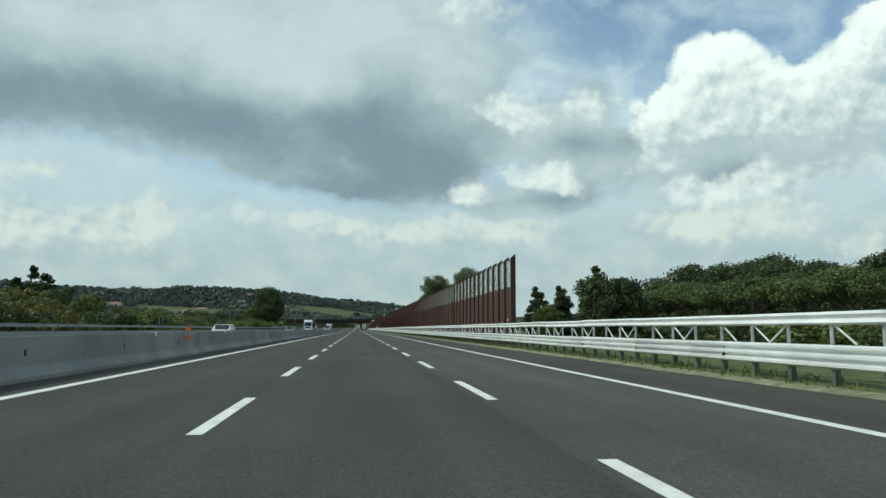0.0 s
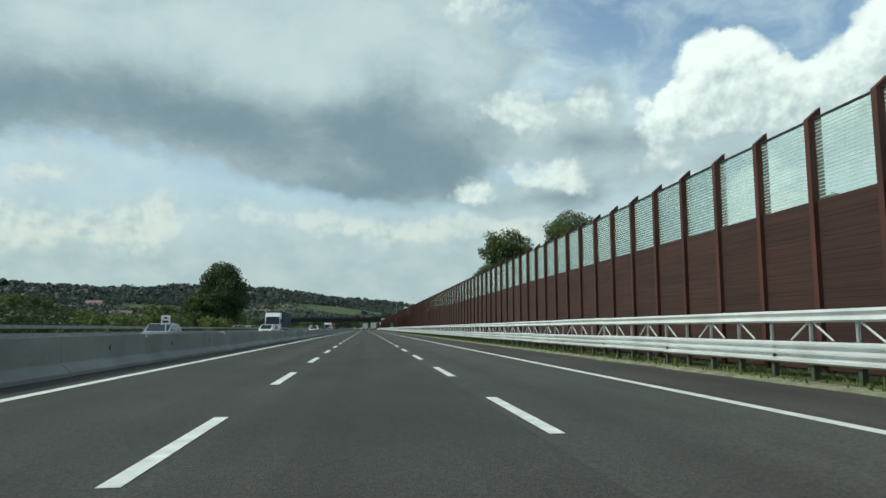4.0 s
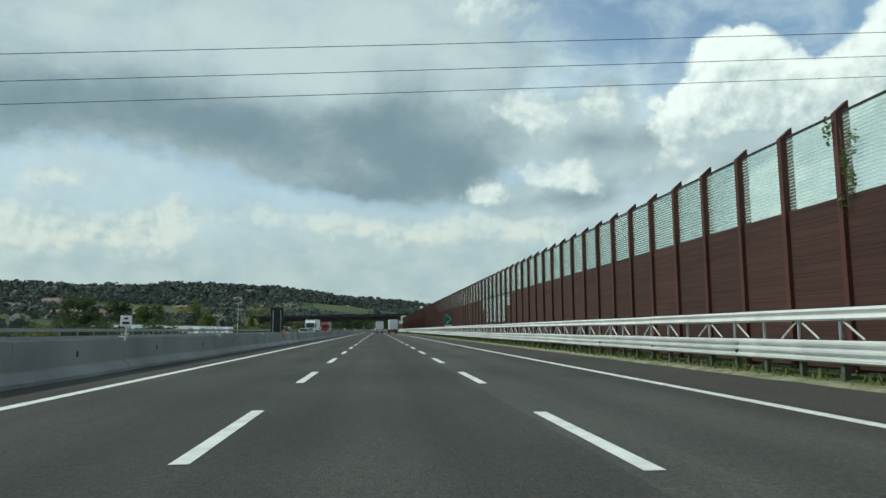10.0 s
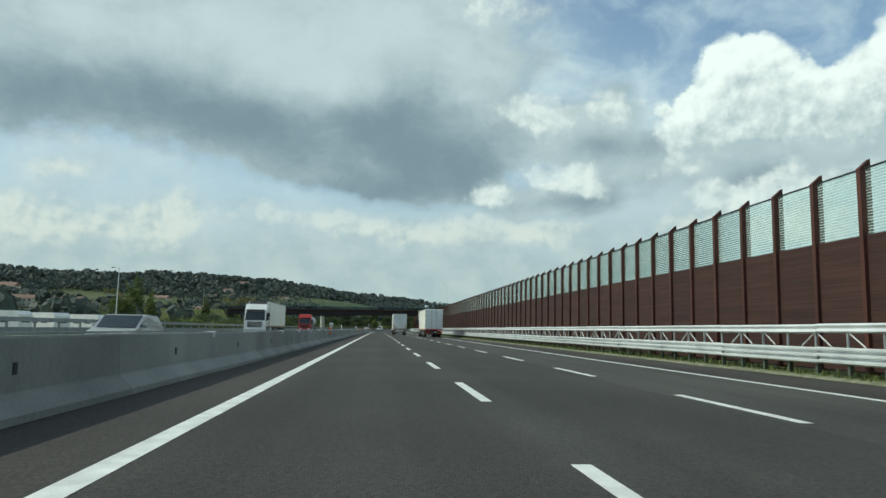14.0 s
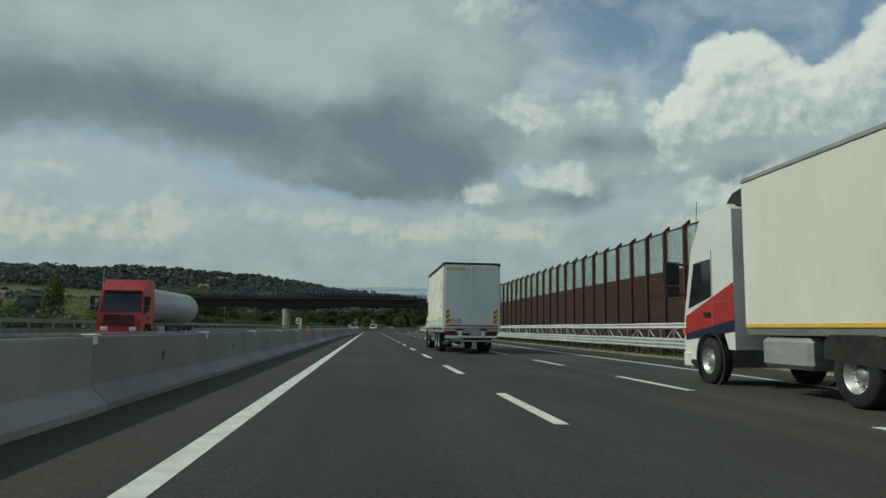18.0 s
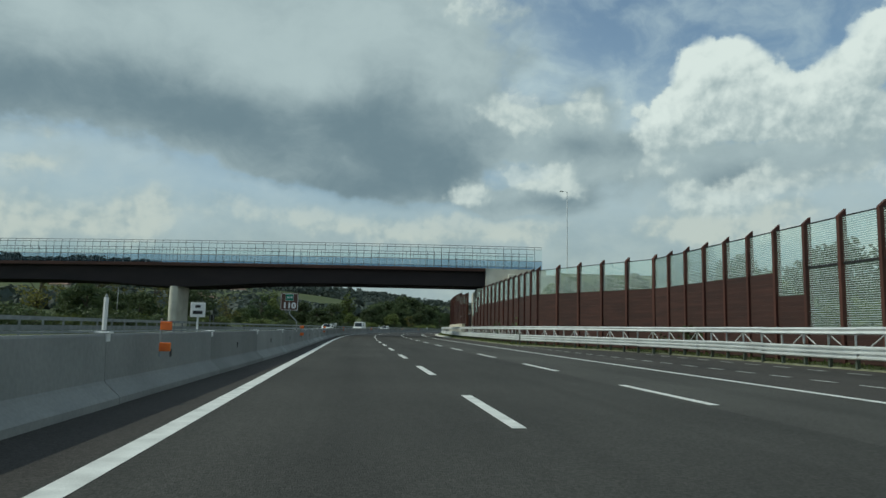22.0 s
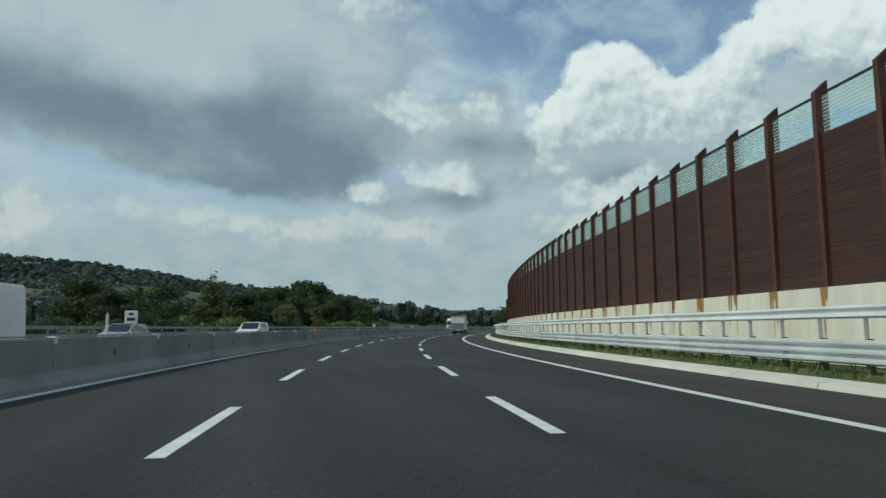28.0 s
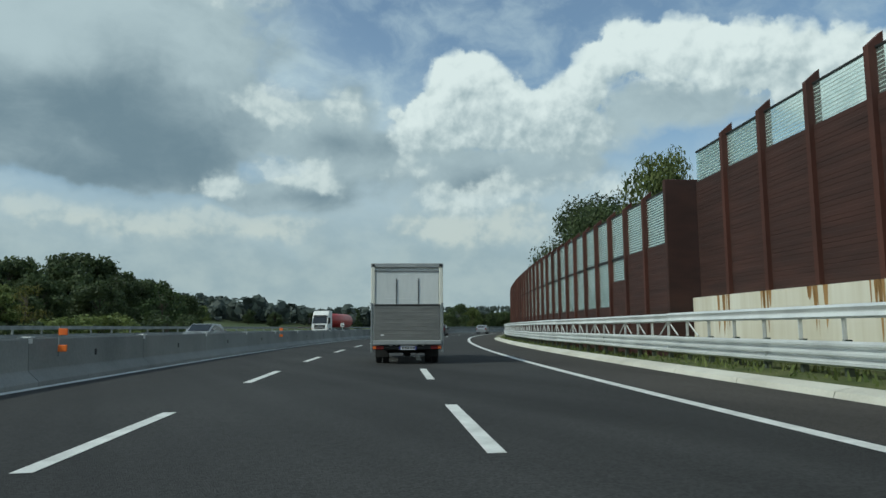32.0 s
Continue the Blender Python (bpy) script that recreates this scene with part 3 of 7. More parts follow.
def part(name, geo, mat, parent, label="", m=None, smooth=False):
    """One mesh object under a thing or a part; geo is a Geo or a mesh that is shared."""
    me = geo.mesh(name, mat) if isinstance(geo, Geo) else geo
    if smooth:
        me.shade_smooth()
    ob = new(name, me)
    ob.parent = parent
    if m is not None:
        ob.matrix_basis = m
    return tagged(ob, label) if label else ob


def sweep_geo(prof, s0, s1, step, closed=True, shift=None):
    """A profile of (u, z), carried along the road."""
    n = max(1, int(round((s1 - s0) / step)))
    g, k = Geo(), len(prof)
    for i in range(n + 1):
        s = s0 + (s1 - s0) * i / n
        du = shift(s) if shift else 0
        g.v += [tuple(road_point(s, u + du, z)) for u, z in prof]
    m = k if closed else k - 1
    for i in range(n):
        for j in range(m):
            a, b = i * k + j, i * k + (j + 1) % k
            g.f.append((a, b, b + k, a + k))
    if closed:
        g.f += [tuple(range(k - 1, -1, -1)), tuple(range(n * k, n * k + k))]
    return g


def along(points):
    ss, us = [p[0] for p in points], [p[1] for p in points]
    return lambda s: float(np.interp(s, ss, us))


def lettering(text, size, mat, parent, x, y, z, width=None, bold=0.0):
    """Raised letters that stand upright and face back along the road (towards -y)."""
    cu = bpy.data.curves.new("lettering", 'FONT')
    cu.body, cu.size, cu.align_x, cu.align_y, cu.extrude, cu.offset = text, size, 'CENTER', 'CENTER', 0.003, bold
    tmp = bpy.data.objects.new("lettering", cu)
    me = bpy.data.meshes.new_from_object(tmp)
    bpy.data.objects.remove(tmp)
    me.materials.clear()
    me.materials.append(mat)
    xs = [v.co.x for v in me.vertices]
    k = width / max(0.01, max(xs) - min(xs)) if width else 1.0
    me.transform(pose(x, y, z, 90, 0, 0) @ Matrix.Diagonal((k, 1, 1, 1)))
    ob = new("lettering", me)
    ob.parent = parent
    return ob


# ---- ground ----
RIDGE = [(-1700, -300, 60), (-1150, 500, 72), (-620, 1120, 84), (-430, 1420, 84), (-300, 1800, 121), (-120, 2150, 115), (250, 2500, 84), (700, 2350, 66), (1200, 1900, 58), (1700, 1300, 50)]


def hill_height(x, y):
    """Height of the land: flat along the road, a wooded ridge beyond it."""
    best, top = 1e9, 0
    for (x0, y0, h0), (x1, y1, h1) in zip(RIDGE, RIDGE[1:]):
        k = max(0, min(1, ((x - x0) * (x1 - x0) + (y - y0) * (y1 - y0)) / ((x1 - x0) ** 2 + (y1 - y0) ** 2)))
        d = math.hypot(x - x0 - k * (x1 - x0), y - y0 - k * (y1 - y0))
        if d < best:
            best, top = d, h0 + k * (h1 - h0)
    du = x - float(road_point(min(max(y, -190), 1400), 0).x)
    near = min(1, max(0, (abs(du + 3) - 45) / 160))
    z = -0.25 + 0.75 * top * math.exp(-(best / 340.0) ** 2) * near
    z += (5.0 * noise.noise(Vector((x * 0.006, y * 0.006, 0))) + 7.0 * noise.noise(Vector((x * 0.0022, y * 0.0022, 5)))) * near * min(1, z / 18 + 0.25)
    return max(z, -0.6)


g = Geo()
xs = [-4200, -3000, -2300, -1800, -1500, -1300, -1150, -1000, -900, -820, -740, -670, -600, -540, -480, -420, -370, -320, -270, -220, -180, -140, -110, -85, -65, -50, -40, -30, -20,
      0, 20, 40, 60, 90, 140, 220, 350, 600, 1000, 1800, 3000, 4500]
ys = list(range(-600, 2400, 40)) + [2600, 2900, 3300, 4000, 4800]
for y in ys:
    for x in xs:
        rx = x + (float(road_point(min(max(y, -190), 1400), 0).x) if abs(x) < 300 else 0)
        g.v.append((rx, y, hill_height(rx, y)))
nx = len(xs)
g.f = [(j * nx + i, j * nx + i + 1, (j + 1) * nx + i + 1, (j + 1) * nx + i) for j in range(len(ys) - 1) for i in range(nx - 1)]
ground = new("ground", g.mesh("ground", FIELD))
ground.data.shade_smooth()
tagged(ground, "dry green fields and wooded hills beside a motorway", "ground", kind="structure")

# ---- carriageways ----
bay = along([(-200, 0), (538, 0), (552, 5.6), (582, 5.0), (597, 0), (1500, 0)])      # the lay-by widens the road
road = setting("road", "dark grey asphalt motorway carriageway with three lanes", "road")
part("carriageway", sweep_geo([(-0.2, 0), (7.28, 0)], -120, 641, 3, False), ASPHALT, road)
part("slow_lane", sweep_geo([(7.28, 0), (11.1, 0)], -120, 641, 3, False), LANE_ASPHALT, road, "paler worn asphalt of the slow lane")
# from here on cloud shade over the road is put into the asphalt's colour
part("bend_carriageway", sweep_geo([(-0.2, 0), (11.1, 0)], 641, 1300, 3, False), SHADED_ASPHALT, road, "smooth asphalt in the bend, darkened for cloud shade")
part("left_margin", sweep_geo([(-2.2, 0.0), (-0.2, 0.0)], -120, 1300, 3, False), SHOULDER, road)
n = 470
g = Geo()
for i in range(n + 1):
    s = -120 + 3 * i
    g.v += [tuple(road_point(s, 11.1, 0)), tuple(road_point(s, 13.75 + bay(s), 0.0))]
g.f = [(2 * i, 2 * i + 1, 2 * i + 3, 2 * i + 2) for i in range(n)]
part("hard_shoulder", g, SHOULDER, road, "brownish asphalt hard shoulder with a lay-by")
far_road = setting("opposite_road", "grey asphalt carriageway of the oncoming traffic", "road")
part("carriageway", sweep_geo([(-17.0, 0), (-2.9, 0)], -120, 1300, 3, False), OLD_ASPHALT, far_road)
for u in (-3.9, -14.6):
    part("edge_line", sweep_geo([(u - 0.1, 0.005), (u + 0.1, 0.005)], -120, 1300, 6, False), ROAD_PAINT, far_road)
part("median_strip", sweep_geo([(-2.95, -0.03), (-2.1, -0.03)], -120, 1300, 6, False), GRAVEL, far_road)

part("edge_line", sweep_geo([(-0.12, 0.005), (0.12, 0.005)], -120, 1300, 3, False), ROAD_PAINT, road, "solid white left edge line")
part("edge_line", sweep_geo([(10.8, 0.005), (11.02, 0.005)], -120, 1300, 3, False), ROAD_PAINT, road, "solid white right edge line")
dash = Geo().box(-0.085, 0.085, 0, 3.8, 0.003, 0.007).mesh("lane_dash", ROAD_PAINT)
lag = along([(0, 3.3), (75, 2.6), (148, 1.15), (200, 0.25), (248, -0.62), (298, -1.5), (348, -2.15), (423, -3.2), (473, -4.5), (522, -5.1), (569, -6.4), (616, -7.2), (690, -7.9), (785, -8.4), (1500, -9)])
for i in range(-8, 130):
    s = -1.38 + 8.8 * i
    part("lane_dash", dash, None, road, m=road_pose(s, 3.75))
    part("lane_dash", dash, None, road, m=road_pose(s + lag(s), 7.5))
for i in range(-6, 60):
    for u in (-7.5, -11.1):
        part("lane_dash", dash, None, far_road, m=road_pose(17.6 * i, u))
short = Geo().box(-0.07, 0.07, 0, 0.9, 0.003, 0.007).mesh("bay_dash", WORN_PAINT)
for i in range(33):
    s = 540 + 1.75 * i
    part("bay_dash", short, None, road, m=road_pose(s, 13.6))
for i in range(16):
    s = 551 + 1.9 * i
    part("bay_dash", short, None, road, m=road_pose(s, 17.2))
# small arrows and distance ticks on the shoulder
tick = Geo().box(-0.55, 0.55, 0, 0.12, 0.003, 0.006).mesh("distance_tick", WORN_PAINT)
for s0 in (44, 189, 338, 618, 772):
    for k in range(3):
        part("distance_tick", tick, None, road, m=road_pose(s0 + 0.55 * k, 12.2 + 0.5 * k))

# ---- median barrier of precast pieces ----
BARRIER_U = along([(-100, -1.15), (170, -1.2), (285, -1.7), (530, -1.8), (575, -0.75), (625, -0.7), (700, -0.15), (1500, -0.15)])
barrier = setting("median_barrier", "grey precast concrete barrier along the median", "barrier")
PIECE = 6.1
FOOT = [(0, 0), (0.0, 0.09), (-0.02, 0.115), (-0.19, 0.27), (-0.215, 0.31), (-0.235, 0.90), (-0.25, 0.93), (-0.39, 0.93), (-0.405, 0.90), (-0.425, 0.31), (-0.45, 0.27), (-0.62, 0.115), (-0.64, 0.09), (-0.64, 0)]
g = Geo()
k = len(FOOT)
for y in (0.005, 0.015, PIECE - 0.015, PIECE - 0.005):
    cut = 0.008 if y in (0.005, PIECE - 0.005) else 0
    g.v += [(x * (1 - cut) - 0.32 * cut, y, z * (1 - cut)) for x, z in FOOT]
g.f = [(r * k + j, r * k + (j + 1) % k, (r + 1) * k + (j + 1) % k, (r + 1) * k + j) for r in range(3) for j in range(k)]
g.f += [tuple(range(k - 1, -1, -1)), tuple(range(3 * k, 4 * k))]
piece = g.mesh("barrier_piece", CONCRETE)
slot = Geo().soft_box(-0.235, -0.212, -0.05, 0.05, 0.50, 0.64, 0.008).mesh("lifting_slot", SIGN_BACK)
cap = Geo()
cap.soft_box(-0.13, 0.13, -0.09, 0.09, 0.93, 0.955, 0.008)
cap.soft_box(-0.02, 0.10, -0.07, 0.07, 0.82, 0.94, 0.01)
cap_mesh = cap.mesh("joint_reflector", SIGN_WHITE)
mark = Geo()
for z in (0.64, 0.98):
    mark.soft_box(-0.08, 0.10, -0.02, 0.02, z, z + 0.14, 0.008)
mark_mesh = mark.mesh("orange_marker", ORANGE)
stem = Geo().tube((-0.07, 0.02, 0.55), (-0.07, 0.02, 1.17), 0.02, 6).mesh("marker_stem", DULL_ZINC)
random.seed(5)
orange_at = (28, 71, 89, 184, 228, 301, 349, 404, 485.3, 507.3, 529, 557, 580, 603, 640, 690, 738, 761, 800, 824)
for i in range(-14, 170):
    s = PIECE * i
    u = BARRIER_U(s + 3)
    p0, p1 = road_point(s, BARRIER_U(s)), road_point(s + PIECE, BARRIER_U(s + PIECE))
    chord = math.degrees(math.atan2(-(p1.x - p0.x), p1.y - p0.y))
    ob = part("barrier_piece", piece, None, barrier, m=pose(p0.x, p0.y, random.uniform(-0.008, 0.008), 0, 0, chord))
    part("lifting_slot", slot, None, ob, m=pose(0, 3.0, 0))
    if i % 2 == 0 or 380 < s < 860:
        part("joint_reflector", cap_mesh, None, ob, "small white reflector clipped over the joint", m=pose(-0.32, 0.05, 0))
for s in orange_at:
    m = part("orange_marker", mark_mesh, None, barrier, "two orange reflectors on a stem", m=road_pose(s, BARRIER_U(s) - 0.02))
    part("marker_stem", stem, None, m)
# the thin steel handrail laid on the barrier's far edge
part("top_strip", sweep_geo([(-0.44, 0.945), (-0.38, 0.945), (-0.38, 0.975), (-0.44, 0.975)], -80, 1030, 3, True, BARRIER_U), DULL_ZINC, barrier)

# ---- parapet beyond the opposite carriageway ----
far_rail = setting("far_guardrail", "dull galvanised two-rail guardrail with posts", "guardrail")
for z0, z1 in ((0.5, 0.82), (1.12, 1.36)):
    part("rail", sweep_geo([(-17.35, z0), (-17.35, z1), (-17.43, z1), (-17.43, z0)], -100, 1200, 6), DULL_ZINC, far_rail)
post_far = Geo().box(-0.05, 0.05, -0.05, 0.05, -0.2, 1.25).mesh("post", DULL_ZINC)
for i in range(210):
    part("post", post_far, None, far_rail, m=road_pose(300 + 3.0 * i, -17.5))

# ---- right guardrail: box rail above a three-wave beam, with lattice between ----
RAIL_U = along([(-100, 14.5), (536, 14.5), (549, 19.3), (580, 18.8), (598, 14.6), (1500, 14.9)])
rail = setting("right_guardrail", "galvanised guardrail with a lattice between two rails", "guardrail")
TOP_RAIL = [(-0.06, 1.21), (-0.11, 1.25), (-0.06, 1.32), (-0.06, 1.34), (-0.11, 1.41), (-0.06, 1.46), (0.03, 1.47), (0.03, 1.21)]
LOW_RAIL = [(-0.06, 0.36), (-0.13, 0.40), (-0.13, 0.45), (-0.025, 0.49), (-0.025, 0.53), (-0.13, 0.57), (-0.13, 0.61), (-0.025, 0.65), (-0.025, 0.69), (-0.13, 0.74), (-0.13, 0.78), (-0.06, 0.82), (-0.03, 0.82), (-0.03, 0.36)]
RAIL_LEN = 5.4
random.seed(8)
for i in range(-12, 178):
    s = RAIL_LEN * i
    off = random.uniform(-0.012, 0.012)
    part("top_rail", sweep_geo([(u + off, z + off) for u, z in TOP_RAIL], s - 0.02, s + RAIL_LEN + 0.03, 2.7, True, RAIL_U), ZINC, rail)
    off = random.uniform(-0.01, 0.01)
    part("three_wave_beam", sweep_geo([(u + off, z + off) for u, z in LOW_RAIL], s - 0.02, s + RAIL_LEN + 0.03, 2.7, True, RAIL_U), ZINC, rail)
lattice = []
for kind in range(4):
    upper = Geo()
    upper.box(-0.03, 0.03, -0.025, -0.018, 0.82, 1.22).box(-0.03, 0.03, 0.018, 0.025, 0.82, 1.22).box(0.02, 0.03, -0.025, 0.025, 0.82, 1.22)
    for d in ((), (1,), (-1,), (1, -1))[kind]:
        upper.tube((0.0, 0.08 * d, 1.2), (0.0, 0.66 * d, 0.84), 0.022, 5)
    lattice.append(upper.mesh("lattice_post", ZINC))
foot = Geo().box(-0.02, 0.10, -0.05, -0.04, -0.25, 0.84).box(-0.02, 0.10, 0.04, 0.05, -0.25, 0.84).box(-0.02, -0.01, -0.05, 0.05, -0.25, 0.84).mesh("ground_post", GREEN_STEEL)
STEP = 1.35
for i in range(-30, 660):
    s = 0.13 + STEP * i
    if s > 900:
        break
    m = road_pose(s, RAIL_U(s))
    p = part("ground_post", foot, None, rail, m=m)
    kind = (2, 1, 2)[i % 3] if s < 54 else (2 if i % 9 == 1 else 0) if 645 < s < 804 else (0, 2, 3)[i % 3]
    part("lattice_post", lattice[kind], None, p)
# end plates where the rail changes section
plate_mesh = Geo().soft_box(-0.16, 0.10, -0.12, 0.12, 0.1, 1.0, 0.01).mesh("joint_plate", DULL_ZINC)
for s in (542, 563, 654):
    part("joint_plate", plate_mesh, None, rail, "dark bolted joint plate", m=road_pose(s, RAIL_U(s)))

# ---- verge ----
verge = setting("verge", "grass verge with a dusty gravel edge under the guardrail", "verge")
g = Geo()
n = 990
for i in range(n + 1):
    s = -100 + i
    b, w = bay(s), 0.2 * noise.noise(Vector((s * 0.35, 0, 0))) + 0.16 * noise.noise(Vector((s * 1.3, 4, 0)))
    g.v += [tuple(road_point(s, 13.6 + b + w, -0.01)), tuple(road_point(s, 13.78 + b + w, 0.05)), tuple(road_point(s, 14.15 + b - 0.2 * w, 0.055)), tuple(road_point(s, 14.35 + b, 0.03))]
g.f = [(4 * i + j, 4 * i + j + 1, 4 * i + j + 5, 4 * i + j + 4) for i in range(n) for j in range(3)]
part("gravel_edge", g, GRAVEL, verge)
g, n = Geo(), 330
for i in range(n + 1):
    s = -100 + 3 * i
    b = bay(s)
    g.v += [tuple(road_point(s, 14.1 + b, 0.02)), tuple(road_point(s, 15.2 + b, 0.08 + 0.05 * noise.noise(Vector((s * 0.2, 3, 0))))), tuple(road_point(s, 16.6 + b, 0.05)), tuple(road_point(s, 30 + b, -0.1))]
g.f = [(4 * i + j, 4 * i + j + 1, 4 * i + j + 5, 4 * i + j + 4) for i in range(n) for j in range(3)]
part("grass_strip", g, GRASS, verge)
part("grass_strip", sweep_geo([(13.78, 0.13), (14.6, 0.19), (16.1, 0.22)], 637, 806, 2, False), GRASS, verge)
random.seed(11)
g = Geo()
for i in range(30000):
    s = random.uniform(-20, 640) if i % 4 else random.uniform(640, 860)
    u = (13.85 + bay(s) + random.random() ** 1.3 * 2.0) if s < 640 else random.uniform(14.0, 15.6)
    h, w, a = random.uniform(0.06, 0.22) * (1.4 if random.random() < 0.1 else 1), random.uniform(0.014, 0.045), random.uniform(0, 3.14)
    p = road_point(s, u, 0.03)
    g0 = 0.14 if 637 < s < 806 else 0.0
    dx, dy = math.cos(a) * w, math.sin(a) * w
    lx, ly = random.uniform(-0.08, 0.08), random.uniform(-0.08, 0.08)
    g.add([(p.x - dx, p.y - dy, g0), (p.x + dx, p.y + dy, g0), (p.x + dx * 0.4 + lx, p.y + dy * 0.4 + ly, g0 + h), (p.x - dx * 0.4 + lx, p.y - dy * 0.4 + ly, g0 + h * 0.9)], [(0, 1, 2, 3)])
me = bpy.data.meshes.new("grass")
me.from_pydata(g.v, [], g.f)
me.materials.append(LEAF_LIGHT)
tagged(new("grass", me), "rough green grass tufts under the guardrail", "grass", kind="stuff")
# pale concrete kerb in the bend
kerb = setting("kerb", "pale concrete gutter kerb along the bend", "kerb")
for i in range(72):
    s = 636 + 3.0 * i
    g = sweep_geo([(13.3, 0.0), (13.34, 0.10), (13.66, 0.16), (13.80, 0.15), (13.80, -0.1), (13.3, -0.1)], s + 0.01, s + 2.985, 3)
    part("kerb_stone", g, PALE_CONCRETE, kerb)

# ---- noise walls ----
PITCH = 2.183


def wall_parts(h_panel, h_glass, h_post, pitch=PITCH, base=0.12, mid=0.0):
    """Shared meshes of one bay: post, ribbed panel, clear screen, its stripes and the top bar. The bay runs along +y from a post."""
    slant = Geo()
    slant.add([(-0.17, -0.08, -0.3), (0.17, -0.08, -0.3), (0.17, -0.08, h_post), (-0.17, -0.08, h_post - 0.3), (-0.17, 0.08, -0.3), (0.17, 0.08, -0.3), (0.17, 0.08, h_post), (-0.17, 0.08, h_post - 0.3)],
              [(0, 1, 2, 3), (5, 4, 7, 6), (4, 0, 3, 7), (1, 5, 6, 2), (3, 2, 6, 7), (0, 4, 5, 1)])
    panel = Geo()
    boards = max(1, int(round((h_panel - base) / 0.46)))
    bh = (h_panel - base) / boards
    outline = []
    for b in range(boards):
        z = base + b * bh
        for r in range(4):
            z0, z1 = z + bh * r / 4, z + bh * (r + 1) / 4
            d = -0.055 if r % 2 else -0.050
            outline += [(d, z0 + (0.012 if r == 0 else 0.004)), (d, z1 - (0.012 if r == 3 else 0.004))]
        outline += [(-0.043, z + bh - 0.005), (-0.043, z + bh + 0.005)]
    outline[-1] = (-0.043, h_panel)
    k = len(outline)
    for y in (0.075, pitch - 0.075):
        panel.v += [(x, y, z) for x, z in outline]
    panel.f = [(j, j + 1, k + j + 1, k + j) for j in range(k - 1)]
    panel.box(-0.03, 0.06, 0.075, pitch - 0.075, base - 0.02, h_panel)
    glass = Geo().box(-0.008, 0.008, 0.07, pitch - 0.07, h_panel + 0.01, h_glass)
    lines, z = Geo(), h_panel + 0.06
    while z < h_glass - 0.03:
        lines.box(-0.010, 0.010, 0.10, pitch - 0.10, z, z + 0.011)
        z += 0.088
    clips, z = Geo(), h_panel + 0.06
    while z < h_glass - 0.03:
        clips.box(-0.05, 0.03, 0.08, 0.16, z - 0.012, z + 0.028)
        z += 0.088
    bar = Geo().box(-0.03, 0.03, 0.08, pitch - 0.08, h_glass, h_glass + 0.045)
    if mid:
        bar.box(-0.05, 0.04, 0.08, pitch - 0.08, mid, mid + 0.10)
    n_lines = len(lines.f)
    lines.add(clips.v, clips.f).add(bar.v, bar.f)
    frame_mesh = lines.mesh("screen_stripes", STRIPE)
    frame_mesh.materials.append(SIGN_BACK)
    for poly in frame_mesh.polygons:
        poly.material_index = 0 if poly.index < n_lines else 1
    return dict(post=slant.mesh("post", CORTEN), panel=panel.mesh("panel", RUST_PANEL), screen=glass.mesh("screen", SHEET), stripes=frame_mesh)


def wall_bay(kit, parent, m, with_screen=True, stripes=True):
    part("post", kit["post"], None, parent, m=m)
    part("panel", kit["panel"], None, parent, m=m)
    if with_screen:
        s = part("screen", kit["screen"], None, parent, m=m)
        s.visible_shadow = False
        part("screen_stripes", kit["stripes"], None, s)


wall = setting("noise_wall", "rust-brown steel noise wall with a clear striped upper screen", "noise wall")
KIT = wall_parts(4.05, 5.98, 6.30)
KIT_LOW = wall_parts(3.0, 5.98, 6.30, mid=4.0)
KIT_LOWER = wall_parts(1.75, 5.98, 6.30, mid=4.0)
first = 46.15
for i in range(225):
    s = first + PITCH * i
    kit = KIT_LOW if i in (117, 123) else (KIT_LOWER if 117 < i < 123 else KIT)
    wall_bay(kit, wall, road_pose(s, 16.0))
last_s = first + PITCH * 225


def wall_run(parent, pts, kits, seed=0):
    """Bays between corner points given as (s, u); kits(i, s) tells which bay stands there."""
    for (s0, u0), (s1, u1) in zip(pts, pts[1:]):
        a, b = road_point(s0, u0), road_point(s1, u1)
        n = max(1, round((b - a).length / PITCH))
        for i in range(n):
            p, q = a.lerp(b, i / n), a.lerp(b, (i + 1) / n)
            turn = math.degrees(math.atan2(-(q.x - p.x), q.y - p.y))
            m = pose(p.x, p.y, 0, 0, 0, turn) @ Matrix.Diagonal((1, (q - p).length / PITCH, 1, 1))
            wall_bay(kits(s0 + (s1 - s0) * i / n), parent, m)


KIT_BAY = wall_parts(4.0, 5.9, 6.25)
KIT_VIEW = wall_parts(1.4, 5.9, 6.25, mid=4.0)
KIT_STEP = wall_parts(2.9, 5.9, 6.25)
KIT_END1, KIT_END2, KIT_END3 = wall_parts(3.9, 5.7, 6.0), wall_parts(3.3, 5.0, 5.3), wall_parts(2.9, 4.4, 4.75)
bay_wall = setting("lay_by_wall", "rust-brown noise wall set back round a lay-by", "noise wall")
wall_run(bay_wall, [(last_s, 16.0), (548.5, 21.0), (587.5, 21.0), (598.5, 16.2), (632, 16.0)],
         lambda s: KIT_VIEW if 559 < s < 571.5 else KIT_STEP if 557 < s < 573.6 else (KIT_END3 if s > 629 else KIT_END2 if s > 627 else KIT_END1 if s > 624.5 else KIT if s < 548 or s > 597 else KIT_BAY))

# the taller wall in the bend, on a concrete plinth
tall = setting("tall_noise_wall", "tall dark rust-brown noise wall on a stained concrete plinth", "noise wall")
part("plinth", sweep_geo([(16.1, -0.2), (16.1, 1.98), (16.6, 1.98), (16.6, -0.2)], 645.4, 806.3, 2.0), STAINED, tall, "pale concrete plinth with rusty streaks")
